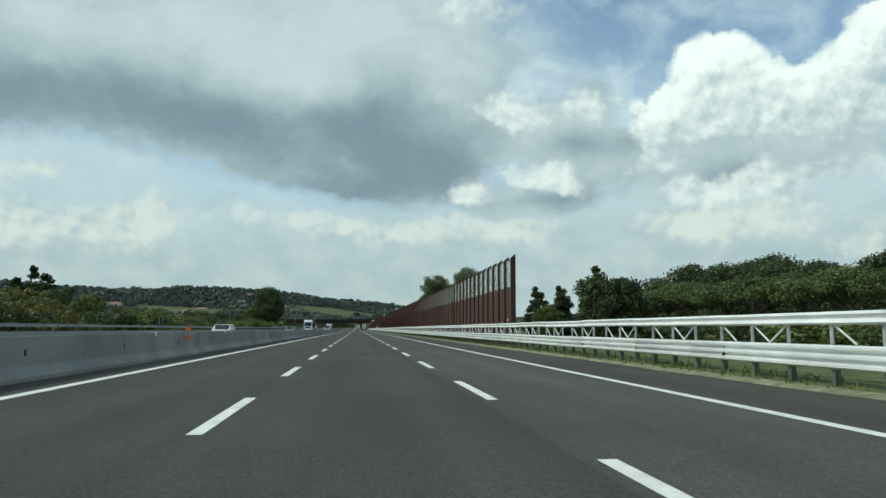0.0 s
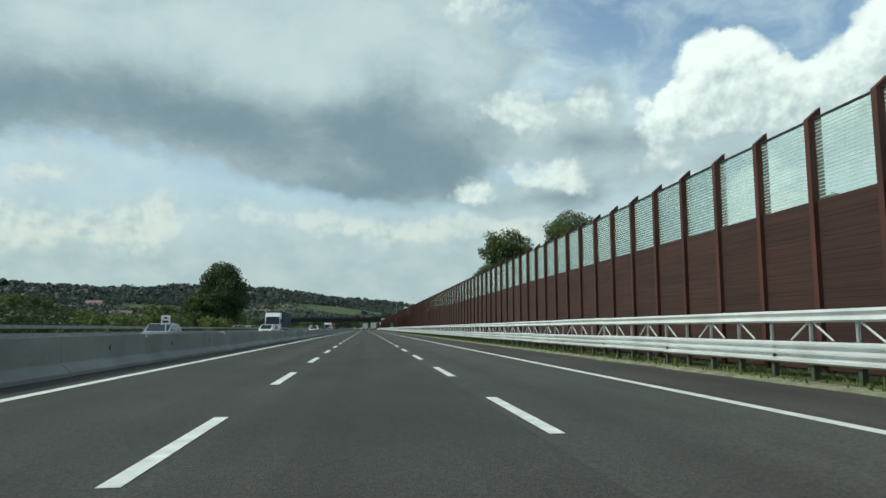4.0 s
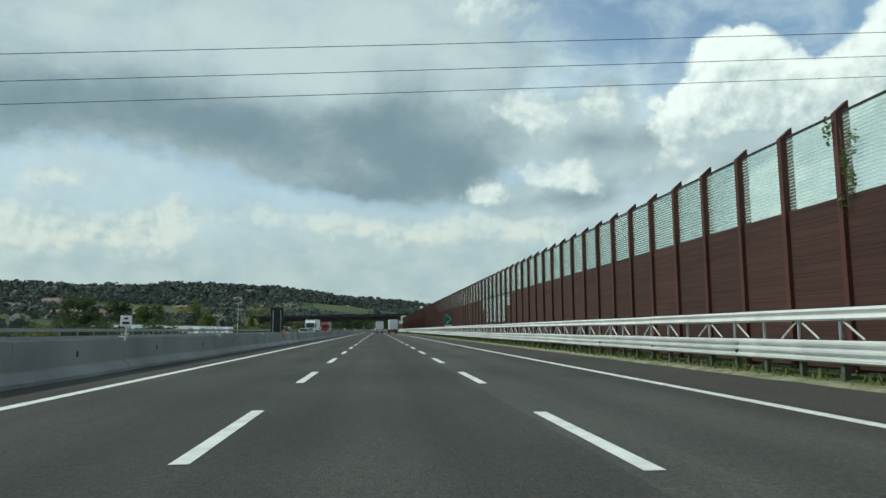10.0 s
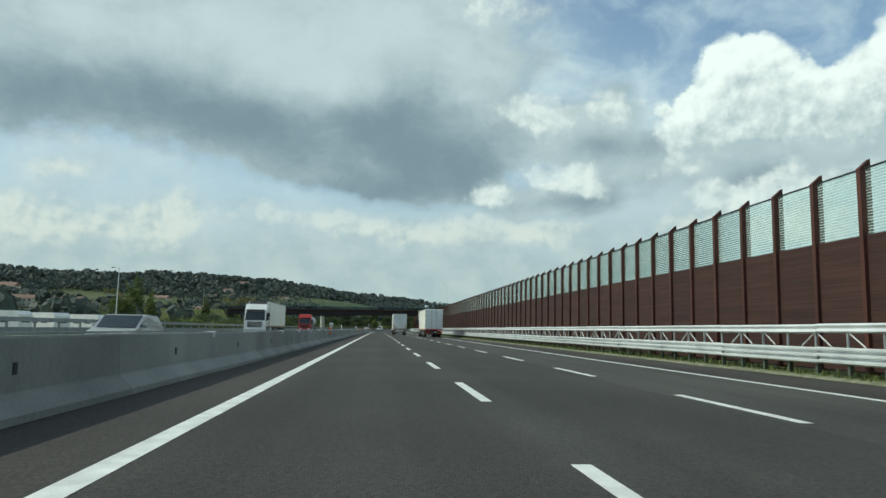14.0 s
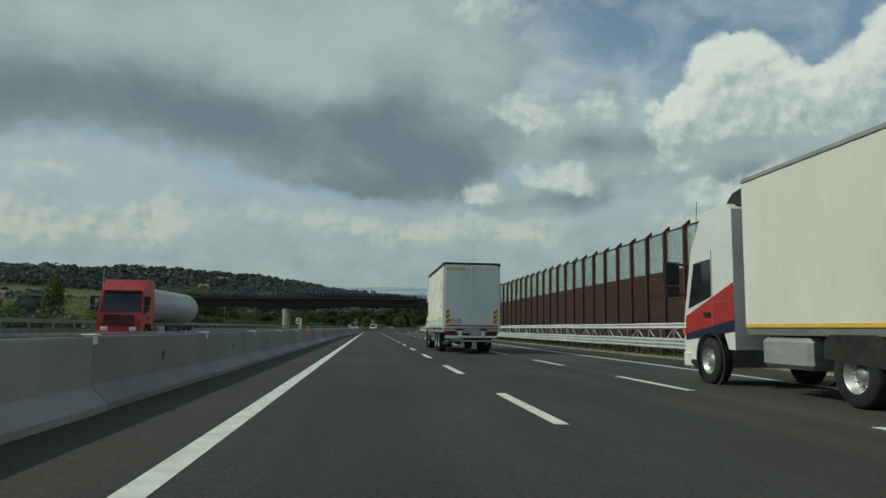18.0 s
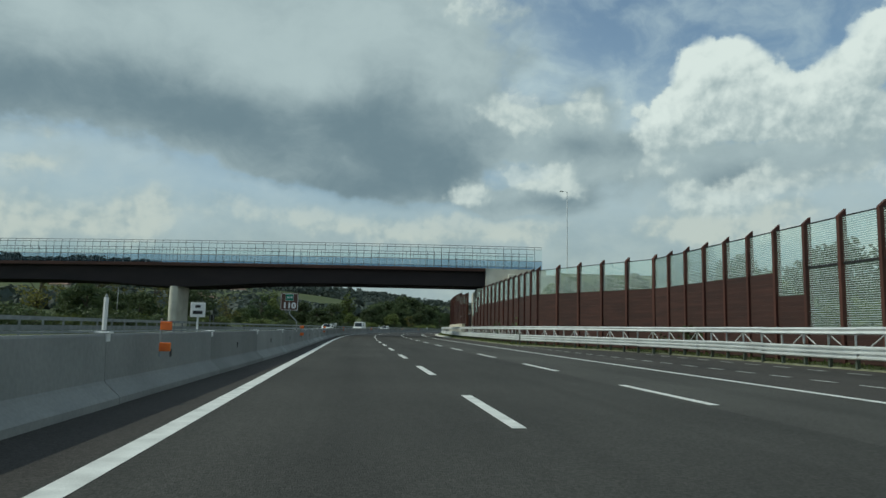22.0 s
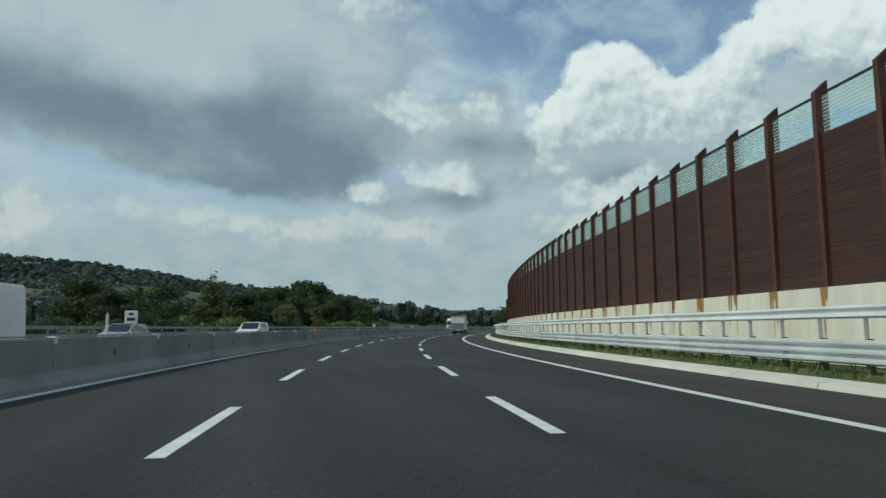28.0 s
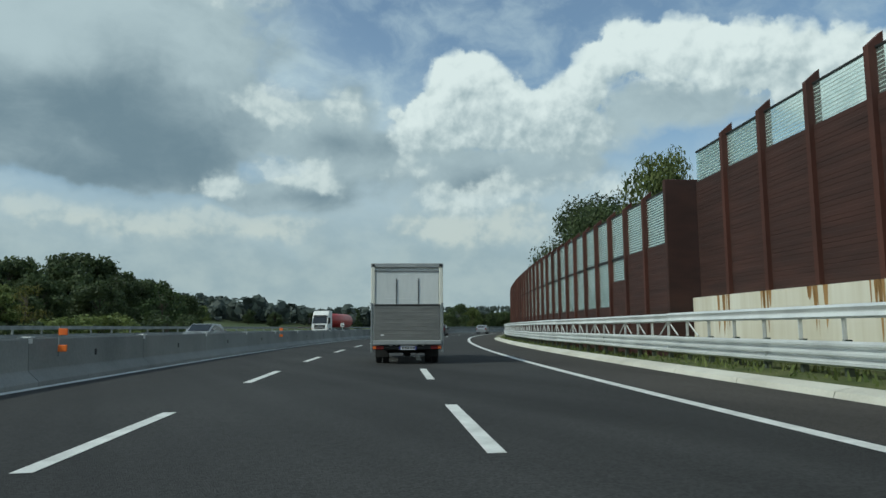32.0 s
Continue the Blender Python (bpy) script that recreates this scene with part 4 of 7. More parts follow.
KIT_T1 = wall_parts(5.66, 6.62, 7.0, base=1.98)
KIT_T0 = wall_parts(5.0, 6.15, 6.6, base=1.98)
wall_run(tall, [(645.4, 16.9)] + [(646.8 + 4.308 * i, 16.35 + 0.5 * max(0, 1 - i / 4)) for i in range(1, 38)], lambda s: KIT_T0 if s < 652 else KIT_T1)
rng_s = np.random.default_rng(6)
for i in range(74):
    g = Geo()
    for j in range(7):
        y, w, drop = rng_s.normal(0, 0.16), rng_s.uniform(0.012, 0.09), rng_s.uniform(0.25, 1.3)
        g.add([(0, y - w, 1.98), (0, y + w, 1.98), (0, y + w * 0.3, 1.98 - drop), (0, y - w * 0.4, 1.98 - drop * 0.8)], [(0, 3, 2, 1)])
    s = 646.8 + 2.154 * i
    part("rust_streak", g, RUST_STAIN, tall, "rust streaks washed down from a post", m=road_pose(s, 16.096))
# beyond it the wall steps towards the road and has two rows of screens
KIT_S0, KIT_S1 = wall_parts(3.8, 5.5, 5.85), wall_parts(2.9, 5.5, 5.85, mid=3.75)
KIT_S = wall_parts(1.9, 5.5, 5.85, mid=3.75)
step_wall = setting("stepped_noise_wall", "dark rust-brown noise wall with tall clear screens", "noise wall")
end_s = 646.8 + 4.308 * 37
blank = Geo().soft_box(-0.09, 0.09, 0, 1.25, -0.2, 5.8, 0.02)
part("return_panel", blank, RUST_PANEL, step_wall, "plain dark panel across the step", m=road_pose(end_s + 0.25, 16.6, 0, 90))
wall_run(step_wall, [(end_s + 0.3 + 4.4 * i, 15.55) for i in range(0, 40)], lambda s: KIT_S0 if s < end_s + 4.0 else (KIT_S1 if s < end_s + 6.0 else KIT_S))

# small white plates on the walls
plate = Geo().soft_box(-0.01, 0.01, -0.10, 0.10, -0.06, 0.06, 0.004).mesh("wall_plate", SIGN_WHITE)
for s, u, z in ((47.6, 15.92, 1.75), (631, 15.9, 1.7), (648.3, 16.27, 3.0), (569, 20.9, 1.35)):
    ob = tagged(new("wall_plate", plate), "small blank white plate on the noise wall", "plate", "wall plates")
    ob.matrix_world = road_pose(s, u, z)

# ---- overpass ----
bridge_m = road_pose(633.9, 0, 0, -5.1)
bridge = thing("overpass", bridge_m, "weathering steel road bridge with blue-grey parapet crossing the motorway", "bridge")


def deck_z(x):
    return -0.6 * ((x - 5) / 67.0) ** 2


def beam(y0, y1, zs, x0=-62.0, x1=17.7, step=2.0):
    """A girder along x whose section (top, bottom) follows zs(x)."""
    n = int((x1 - x0) / step)
    g = Geo()
    for i in range(n + 1):
        x = x0 + (x1 - x0) * i / n
        zt, zb = zs(x)
        g.v += [(x, y0, zb), (x, y1, zb), (x, y1, zt), (x, y0, zt)]
    g.f = [(4 * i + j, 4 * i + (j + 1) % 4, 4 * i + 4 + (j + 1) % 4, 4 * i + 4 + j) for i in range(n) for j in range(4)]
    g.f += [(3, 2, 1, 0), (4 * n, 4 * n + 1, 4 * n + 2, 4 * n + 3)]
    return g


def soffit(x):
    near_pier = math.exp(-((x + 22.0) / 9.0) ** 2)
    return 6.75 + deck_z(x) - 0.75 * near_pier


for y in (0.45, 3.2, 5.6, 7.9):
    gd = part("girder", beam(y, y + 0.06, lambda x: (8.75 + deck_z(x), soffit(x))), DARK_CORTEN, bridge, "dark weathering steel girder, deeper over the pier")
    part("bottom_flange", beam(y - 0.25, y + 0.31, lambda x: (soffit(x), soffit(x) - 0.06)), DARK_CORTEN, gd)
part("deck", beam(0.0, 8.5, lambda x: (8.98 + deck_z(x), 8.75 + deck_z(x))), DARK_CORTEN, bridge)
part("edge_beam", beam(-0.18, 0.0, lambda x: (9.02 + deck_z(x), 8.62 + deck_z(x)), -64, 17.7), EDGE_CORTEN, bridge, "brown weathering steel edge beam")
part("edge_beam", beam(8.5, 8.68, lambda x: (9.02 + deck_z(x), 8.62 + deck_z(x)), -64, 17.7), EDGE_CORTEN, bridge, "brown weathering steel edge beam")
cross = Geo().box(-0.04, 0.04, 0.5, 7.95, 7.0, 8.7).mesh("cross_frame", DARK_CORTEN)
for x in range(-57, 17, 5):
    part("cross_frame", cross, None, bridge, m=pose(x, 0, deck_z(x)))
for side, y in ((0, -0.12), (1, 8.62)):
    ppost = Geo()
    ppost.tube((0, 0, 8.95), (0, 0, 11.6), 0.026, 6)
    out = -1 if side == 0 else 1
    ppost.tube((0, 0, 11.6), (0, -out * 0.10, 11.8), 0.026, 6).tube((0, -out * 0.10, 11.8), (0, -out * 0.32, 11.92), 0.026, 6)
    pm = ppost.mesh("parapet_post", PARAPET_STEEL)
    bracket = Geo().soft_box(-0.05, 0.05, -0.05, 0.05, 8.9, 9.35, 0.01).mesh("bracket", PARAPET_STEEL)
    pane = Geo().box(0.03, 0.97, -0.010, 0.010, 9.0, 10.05).mesh("parapet_panel", PARAPET_BLUE)
    clear = Geo().box(0.03, 0.97, -0.005, 0.005, 10.14, 11.56).mesh("parapet_screen", MESH_SHEET)
    for i in range(-66, 25):
        p = part("parapet_post", pm, None, bridge, m=pose(i, y, deck_z(i)))
        if i % 2 == 0 and side == 0 and i > -34:
            part("bracket", bracket, None, p)
        for name, me in (("parapet_panel", pane), ("parapet_screen", clear)):
            c = part(name, me, None, p, "blue-grey glass at the parapet's foot" if me is pane else "")
            c.visible_shadow = False
    for z in (10.07, 11.56):
        part("parapet_rail", beam(y - 0.025, y + 0.025, lambda x: (z + 0.05 + deck_z(x), z + deck_z(x)), -67, 25.0), PARAPET_STEEL, bridge)
    part("parapet_rail", beam(y - out * 0.32 - 0.02, y - out * 0.32 + 0.02, lambda x: (11.95 + deck_z(x), 11.90 + deck_z(x)), -67, 25.0), PARAPET_STEEL, bridge)
# pier: a blade with round ends, along the road
g = Geo()
ring = [(0.55 * math.cos(a), -0.0 + 0.55 * math.sin(a)) for a in [radians(180 + 15 * i) for i in range(13)]] + [(0.55 * math.cos(a), 3.6 + 0.55 * math.sin(a)) for a in [radians(15 * i) for i in range(13)]]
kr = len(ring)
g.v = [(x, y, z) for z in (-0.5, 5.9) for x, y in ring]
g.f = [(j, (j + 1) % kr, kr + (j + 1) % kr, kr + j) for j in range(kr)] + [tuple(range(kr - 1, -1, -1)), tuple(range(kr, 2 * kr))]
part("pier", g, PALE_CONCRETE, bridge, "round-ended concrete pier wall", m=pose(-22.4, 0.6, 0))
# abutment on the right with wing wall and drain pipes
ab = part("abutment", Geo().soft_box(16.7, 28, 0.6, 9.0, -0.5, 6.45, 0.05).soft_box(17.75, 25.5, -0.1, 8.6, 6.4, 8.97, 0.04), PALE_CONCRETE, bridge, "pale concrete abutment with damp stains")
part("wing_wall", Geo().add([(16.7, 8.95, -0.5), (17.5, 8.95, -0.5), (17.4, 14.2, -0.5), (16.6, 14.2, -0.5), (16.7, 8.95, 6.44), (17.5, 8.95, 6.44), (17.4, 14.2, 6.3), (16.6, 14.2, 6.3)],
     [(0, 1, 5, 4), (1, 2, 6, 5), (2, 3, 7, 6), (3, 0, 4, 7), (4, 5, 6, 7), (3, 2, 1, 0)]), PALE_CONCRETE, ab)
part("wing_wall", Geo().soft_box(20.6, 26.5, -1.2, -0.1, -0.5, 8.2, 0.04), PALE_CONCRETE, ab)
for y in (2.2, 8.6):
    part("drain_pipe", Geo().tube((16.62, y, 0.1), (16.62, y, 6.3), 0.06, 8), DULL_ZINC, ab)
part("bearing", Geo().soft_box(16.9, 17.6, 0.7, 1.6, 6.45, 6.62, 0.02), DARK_METAL, ab)
part("embankment", Geo().add([(19, -9, -0.4), (80, -20, -0.4), (80, 30, -0.4), (19, 20, -0.4), (27, 0.2, 8.6), (80, 0.2, 8.2), (80, 8.3, 8.2), (27, 8.3, 8.6)],
     [(0, 1, 5, 4), (2, 3, 7, 6), (3, 0, 4, 7), (4, 5, 6, 7), (1, 2, 6, 5)]), GRASS, bridge, "grassy embankment behind the abutment")
part("embankment", Geo().add([(-56, -9, -0.4), (-130, -20, -0.4), (-130, 30, -0.4), (-56, 20, -0.4), (-64, 0.2, 8.1), (-130, 0.2, 7.4), (-130, 8.3, 7.4), (-64, 8.3, 8.1)],
     [(0, 1, 5, 4), (2, 3, 7, 6), (3, 0, 4, 7), (4, 5, 6, 7), (1, 2, 6, 5)]), GRASS, bridge, "grassy embankment at the bridge's far end")


def street_lamp(m, h, arm=0.6):
    lamp = thing("street_lamp", m, "tall thin galvanised street lamp with a small head", "street lamp", "street lamps")
    part("pole", Geo().tube((0, 0, -0.2), (0, 0, h), 0.09, 10, 0.05), ZINC, lamp)
    a = part("arm", Geo().tube((0, 0, h - 0.03), (-arm, 0, h + 0.08), 0.03, 6), ZINC, lamp)
    part("lamp_head", Geo().soft_box(-arm - 0.45, -arm, -0.12, 0.12, h, h + 0.12, 0.03), DULL_ZINC, a)
    return lamp


street_lamp(road_pose(636.5, 29.5, 8.4), 11.9)
street_lamp(road_pose(640, -72, 7.2), 9.5)
street_lamp(road_pose(447, -34, -0.2), 9.0)
street_lamp(road_pose(700, -60, 0), 9)

# ---- trees and bushes ----
def leaf_cloud(lumps, count, size, seed, flat=0.0):
    """Many small leaf faces scattered in lumps (centre, radii); denser near each lump's skin."""
    rng = np.random.default_rng(seed)
    vol = np.array([l[3] * l[4] * l[5] for l in lumps]) ** 0.7
    pick = rng.choice(len(lumps), count, p=vol / vol.sum())
    L = np.array(lumps)
    d = rng.normal(size=(count, 3))
    d /= np.linalg.norm(d, axis=1)[:, None]
    r = rng.uniform(0.45, 1.08, count) ** 0.8
    c = L[pick, :3] + d * L[pick, 3:6] * r[:, None]
    n = d + rng.normal(scale=0.7, size=(count, 3)) + np.array([0, 0, flat])
    n /= np.linalg.norm(n, axis=1)[:, None]
    a = np.cross(n, rng.normal(size=(count, 3)))
    a /= np.linalg.norm(a, axis=1)[:, None]
    b = np.cross(n, a)
    sz = size * rng.uniform(0.55, 1.3, count)[:, None]
    v = np.stack([c - a * sz, c - b * sz * 0.55, c + a * sz, c + b * sz * 0.55], 1).reshape(-1, 3)
    f = np.arange(count * 4).reshape(-1, 4)
    return v, f


def leaf_mesh(name, v, f, mat):
    me = bpy.data.meshes.new(name)
    me.from_pydata(v.tolist(), [], f.tolist())
    me.materials.append(mat)
    return me


def limbs_geo(h, r, base, lumps, seed):
    """A tapered, slightly bent trunk with limbs out to some of the lumps."""
    random.seed(seed)
    g = Geo()
    pts = [Vector((0, 0, -0.3))]
    for i in range(1, 5):
        pts.append(Vector((random.uniform(-1, 1) * 0.03 * h * i / 4, random.uniform(-1, 1) * 0.03 * h * i / 4, h * 0.75 * i / 4)))
    for i in range(4):
        g.tube(pts[i], pts[i + 1], r * (1 - 0.2 * i), 9, r * (1 - 0.2 * (i + 1)), False)
    for l in lumps[:14]:
        z = max(base * 0.8, l[2] - 0.3 * h * random.random() - 0.1 * h)
        k = min(0.99, z / (h * 0.75))
        i = int(k * 4)
        p = pts[i].lerp(pts[i + 1], k * 4 - i)
        q = Vector(l[:3])
        mid = p.lerp(q, 0.5) + Vector((0, 0, 0.06 * h))
        g.tube(p, mid, r * 0.38, 6, r * 0.25, False).tube(mid, q, r * 0.25, 5, r * 0.08, False)
    return g


def make_kind(shape, h, w, n_lumps, leaves, size, mat, seed, trunk=None):
    """Shared trunk and crown meshes for one kind of tree."""
    random.seed(seed)
    lumps, base = [], h * 0.25
    for i in range(n_lumps):
        t, a = random.random(), random.uniform(0, 6.283)
        if shape == 'round':
            z = h * (0.24 + 0.68 * t)
            rr = w * math.sin(math.pi * min(1, 0.14 + 0.80 * t)) ** 0.75 * math.sqrt(random.random())
            k = w * random.uniform(0.24, 0.40)
            lumps.append((rr * math.cos(a), rr * math.sin(a), z, k, k, k * 0.8))
        elif shape == 'umbrella':
            base = h * 0.5
            rr = w * math.sqrt(random.random())
            z = h * (0.93 - 0.22 * (rr / w) ** 2 - 0.12 * random.random())
            k = w * random.uniform(0.22, 0.34)
            lumps.append((rr * math.cos(a), rr * math.sin(a), z, k, k, k * 0.5))
        elif shape == 'cone':
            base = h * 0.1
            z = h * (0.1 + 0.86 * t)
            rr = w * (1 - t) * random.uniform(0.4, 1.0)
            k = w * (0.16 + 0.22 * (1 - t))
            lumps.append((rr * math.cos(a), rr * math.sin(a), z, k, k, k * 0.7))
        elif shape == 'poplar':
            base = h * 0.08
            spire = i % 4
            t = (i // 4 + 0.5 * random.random()) / (n_lumps / 4)
            z = h * (0.08 + 0.88 * t) * (1.0, 0.84, 0.72, 0.9)[spire]
            ox = (0, -0.6, 0.65, 0.25)[spire] * w * (0.5 + 0.5 * t)
            k = w * (0.36 - 0.22 * t) * random.uniform(0.85, 1.15)
            lumps.append((ox + random.uniform(-0.2, 0.2) * w, random.uniform(-0.3, 0.3) * w, z, k, k, k * 2.2))
        elif shape == 'aleppo':
            base = h * 0.4
            rr = w * math.sqrt(random.random()) * (1 - 0.45 * t)
            z = h * (0.34 + 0.60 * t)
            k = w * random.uniform(0.20, 0.36)
            lumps.append((rr * math.cos(a), rr * math.sin(a), z, k, k, k * 0.6))
        elif shape == 'ball':
            e = math.asin(random.uniform(-0.95, 0.98))
            rr, z = 0.72 * w * math.cos(e) * random.uniform(0.7, 1.05), h * (0.54 + 0.37 * math.sin(e))
            k = w * random.uniform(0.2, 0.34)
            lumps.append((rr * math.cos(a), rr * math.sin(a), z, k, k, k * 0.9))
        elif shape == 'bush':
            base = 0.1
            rr = w * math.sqrt(random.random())
            z = h * (0.2 + 0.6 * random.random()) * (1 - 0.35 * (rr / w) ** 2)
            k = w * random.uniform(0.25, 0.42)
            lumps.append((rr * math.cos(a), rr * math.sin(a), z, k, k, k * 0.75))
    v, f = leaf_cloud(lumps, leaves, size, seed, 0.4 if shape == 'umbrella' else 0.0)
    v[:, 2] = np.maximum(v[:, 2], 0.02)
    return limbs_geo(h, trunk or h * 0.022, base, lumps, seed).mesh("trunk", BARK), leaf_mesh("crown", v, f, mat)


KINDS = {
    'oak': [make_kind('round', 10, 4.6, 34, 5200, 0.30, LEAF_OAK, 1), make_kind('round', 10, 5.2, 38, 5600, 0.31, LEAF_OAK, 2)],
    'broad': [make_kind('round', 10, 4.4, 30, 4200, 0.29, LEAF_LIGHT, 3), make_kind('round', 10, 4.9, 30, 4200, 0.30, LEAF_OAK, 4)],
    'pine': [make_kind('umbrella', 10, 4.6, 40, 9000, 0.17, LEAF_OLIVE, 5), make_kind('umbrella', 10, 5.2, 44, 9500, 0.17, LEAF_OLIVE, 6)],
    'fir': [make_kind('cone', 10, 2.6, 44, 3400, 0.26, LEAF_PINE, 7), make_kind('cone', 10, 2.2, 40, 3000, 0.26, LEAF_PINE, 8)],
    'poplar': [make_kind('poplar', 10, 1.5, 64, 4200, 0.16, LEAF_LIGHT, 9)],
    'bush': [make_kind('bush', 3, 2.2, 18, 1900, 0.145, LEAF_LIGHT, 10), make_kind('bush', 3, 2.4, 18, 1900, 0.145, LEAF_OAK, 11), make_kind('bush', 3, 2.0, 16, 1900, 0.14, LEAF_AUTUMN, 12)],
    'near_broad': [make_kind('round', 10, 4.2, 46, 15000, 0.14, LEAF_LIGHT, 21), make_kind('round', 10, 4.6, 50, 16000, 0.14, LEAF_OAK, 22)],
    'near_pine': [make_kind('aleppo', 10, 3.4, 58, 20000, 0.10, LEAF_OLIVE, 23), make_kind('aleppo', 10, 3.8, 66, 22000, 0.10, LEAF_OLIVE, 24)],
    'grove': [make_kind('ball', 10, 4.4, 70, 10500, 0.20, LEAF_OAK, 31), make_kind('ball', 10, 4.9, 74, 11000, 0.20, LEAF_OAK, 32)],
    'dense': [make_kind('ball', 10, 4.1, 90, 26000, 0.16, LEAF_OAK, 25)],
    'thin': [make_kind('round', 10, 3.6, 16, 900, 0.22, LEAF_AUTUMN, 13), make_kind('round', 10, 3.8, 22, 1500, 0.30, LEAF_PINE, 14)],
}
LABELS = {'oak': ("dense dark green broadleaf tree beside the motorway", "tree"), 'broad': ("light green broadleaf tree in the roadside belt", "tree"),
          'pine': ("dark green umbrella pine with a flat crown", "tree"), 'fir': ("tall dark conifer with a pointed top", "tree"), 'poplar': ("slender poplar with several spires", "tree"),
          'bush': ("rough green and yellowing roadside bush", "bush"), 'near_broad': ("broadleaf tree rising behind the noise wall", "tree"), 'near_pine': ("olive-green pine rising behind the noise wall", "tree"), 'grove': ("dark green tree in a close grove beside the motorway", "tree"), 'dense': ("big dense round tree beyond the opposite carriageway", "tree"), 'thin': ("thin tree with sparse yellowing leaves", "tree")}


def plant(kind, s, u, height, which=0, z=None, wide=1.0):
    p = road_point(s, u)
    ground_z = hill_height(p.x, p.y) - 0.1 if z is None else z
    base_h = 3.0 if kind == 'bush' else 10.0
    k = height / base_h
    trunk, crown = KINDS[kind][which % len(KINDS[kind])]
    label, cat = LABELS[kind]
    ob = thing("bush" if kind == 'bush' else "tree", pose(p.x, p.y, ground_z, 0, 0, random.uniform(0, 360)) @ Matrix.Diagonal((k * wide, k * wide, k, 1)), label, cat, "roadside " + kind.replace("near_", ""))
    part("trunk", trunk, None, ob)
    part("crown", crown, None, ob)
    return ob


random.seed(21)
# the big tree beyond the opposite carriageway, and its lower companions
plant('dense', 266, -28.0, 17.2, 0, wide=0.92)
plant('broad', 262, -32.5, 9.5, 0, wide=0.9)
for s, u, h in ((199, -25.5, 4.4), (205, -24.5, 4.8), (211, -25.0, 4.5), (217, -26.5, 4.0)):
    plant('bush', s, u, h, 0, wide=1.15)
plant('bush', 252, -27, 5.0, 0)
for i in range(64):                                   # hedge of bushes along the far side
    s = -5 + i * 3.9 + random.uniform(-1.5, 1.5)
    plant('bush', s, -24 - random.uniform(0, 9) - (4 if s > 225 else 0), random.uniform(2.8, 5.2), random.choice((0, 1, 0, 0, 2)), wide=random.uniform(1, 1.5))
for s, u, h, k in ((70, -44, 7.5, 0), (105, -38, 7, 1), (140, -46, 8, 0), (30, -52, 8, 1), (170, -50, 6.5, 0), (205, -42, 6.5, 1), (120, -70, 9, 0), (60, -80, 10, 1), (235, -60, 8, 0)):
    plant('broad', s, u, h, k)
for s, u, h in ((234, -94, 21), (228, -100, 19), (240, -101, 22), (222, -106, 20), (246, -92, 17), (190, -112, 18)):
    plant('fir', s, u, h, int(u) % 2, wide=1.25)
for i in range(46):                                   # belt of bushes further on
    s = 300 + i * 7 + random.uniform(-3, 3)
    if 372 < s < 455:
        plant('bush', s, -46 - random.uniform(0, 12), random.uniform(2.5, 4.5), random.choice((0, 1)), wide=1.4)
    else:
        plant('bush', s, -27 - random.uniform(0, 16), random.uniform(1.8, 3.6), random.choice((0, 1, 1, 2)), wide=1.5)
for s, u, h, k in ((330, -58, 9, 1), (352, -70, 10, 0), (410, -62, 10, 1), (436, -54, 9, 0), (470, -75, 11, 1), (520, -60, 8, 0)):
    plant('broad', s, u, h, k)
plant('poplar', 610, -88, 21, 0, wide=1.4)
plant('poplar', 604, -80, 15, 0, wide=1.6)
plant('poplar', 573, -53, 11.5, 0, wide=1.6)
plant('thin', 600, -92, 14, 0)
for i in range(30):                                   # scrub before and under the bridge
    s = 515 + i * 4.2 + random.uniform(-2, 2)
    plant('bush', s, -30 - random.uniform(0, 18), random.uniform(2.2, 4.8), random.choice((0, 1, 1)), wide=1.5)
# belt left of the bend
for i in range(26):
    s = 690 + i * 9 + random.uniform(-4, 4)
    u = -48 - random.uniform(0, 30)
    plant(random.choice(('broad', 'oak', 'thin', 'broad')), s, u, random.uniform(7, 11.5), i, wide=1.1)
for i in range(28):
    plant('bush', 660 + i * 9 + random.uniform(-4, 4), -36 - random.uniform(0, 14), random.uniform(2.5, 4.5), random.choice((0, 1, 1)), wide=1.6)
for s, u, h in ((735, -92, 18), (745, -99, 19), (758, -90, 16), (722, -97, 17), (751, -104, 18)):
    plant('thin', s, u, h, 0, wide=1.3)
plant('poplar', 901.7, -111, 22, 0, wide=2.0)
plant('poplar', 880, -143, 20, 0, wide=2.0)
plant('fir', 896, -139, 16.2, 0)
for s, u, h in ((895, -86, 13), (905, -92, 14), (917, -97, 16), (930, -101, 18), (943, -106, 20), (956, -112, 19), (968, -119, 18), (981, -126, 17), (994, -134, 15), (1006, -141, 13), (912, -84, 12), (926, -88, 13), (940, -93, 14), (955, -99, 14), (970, -106, 13), (985, -115, 12)):
    plant('oak', s, u, h * 1.08, int(s) % 2, z=-0.5, wide=0.95)
# far side of the bend, ahead
for i in range(40):
    p_s, p_u = random.uniform(980, 1250), -random.uniform(26, 75)
    plant(random.choice(('broad', 'oak', 'fir')), p_s, p_u, random.uniform(6, 11), i)
for i in range(34):
    plant(random.choice(('broad', 'oak', 'fir', 'oak')), random.uniform(1020, 1400), -random.uniform(60, 210), random.uniform(8, 13), i)
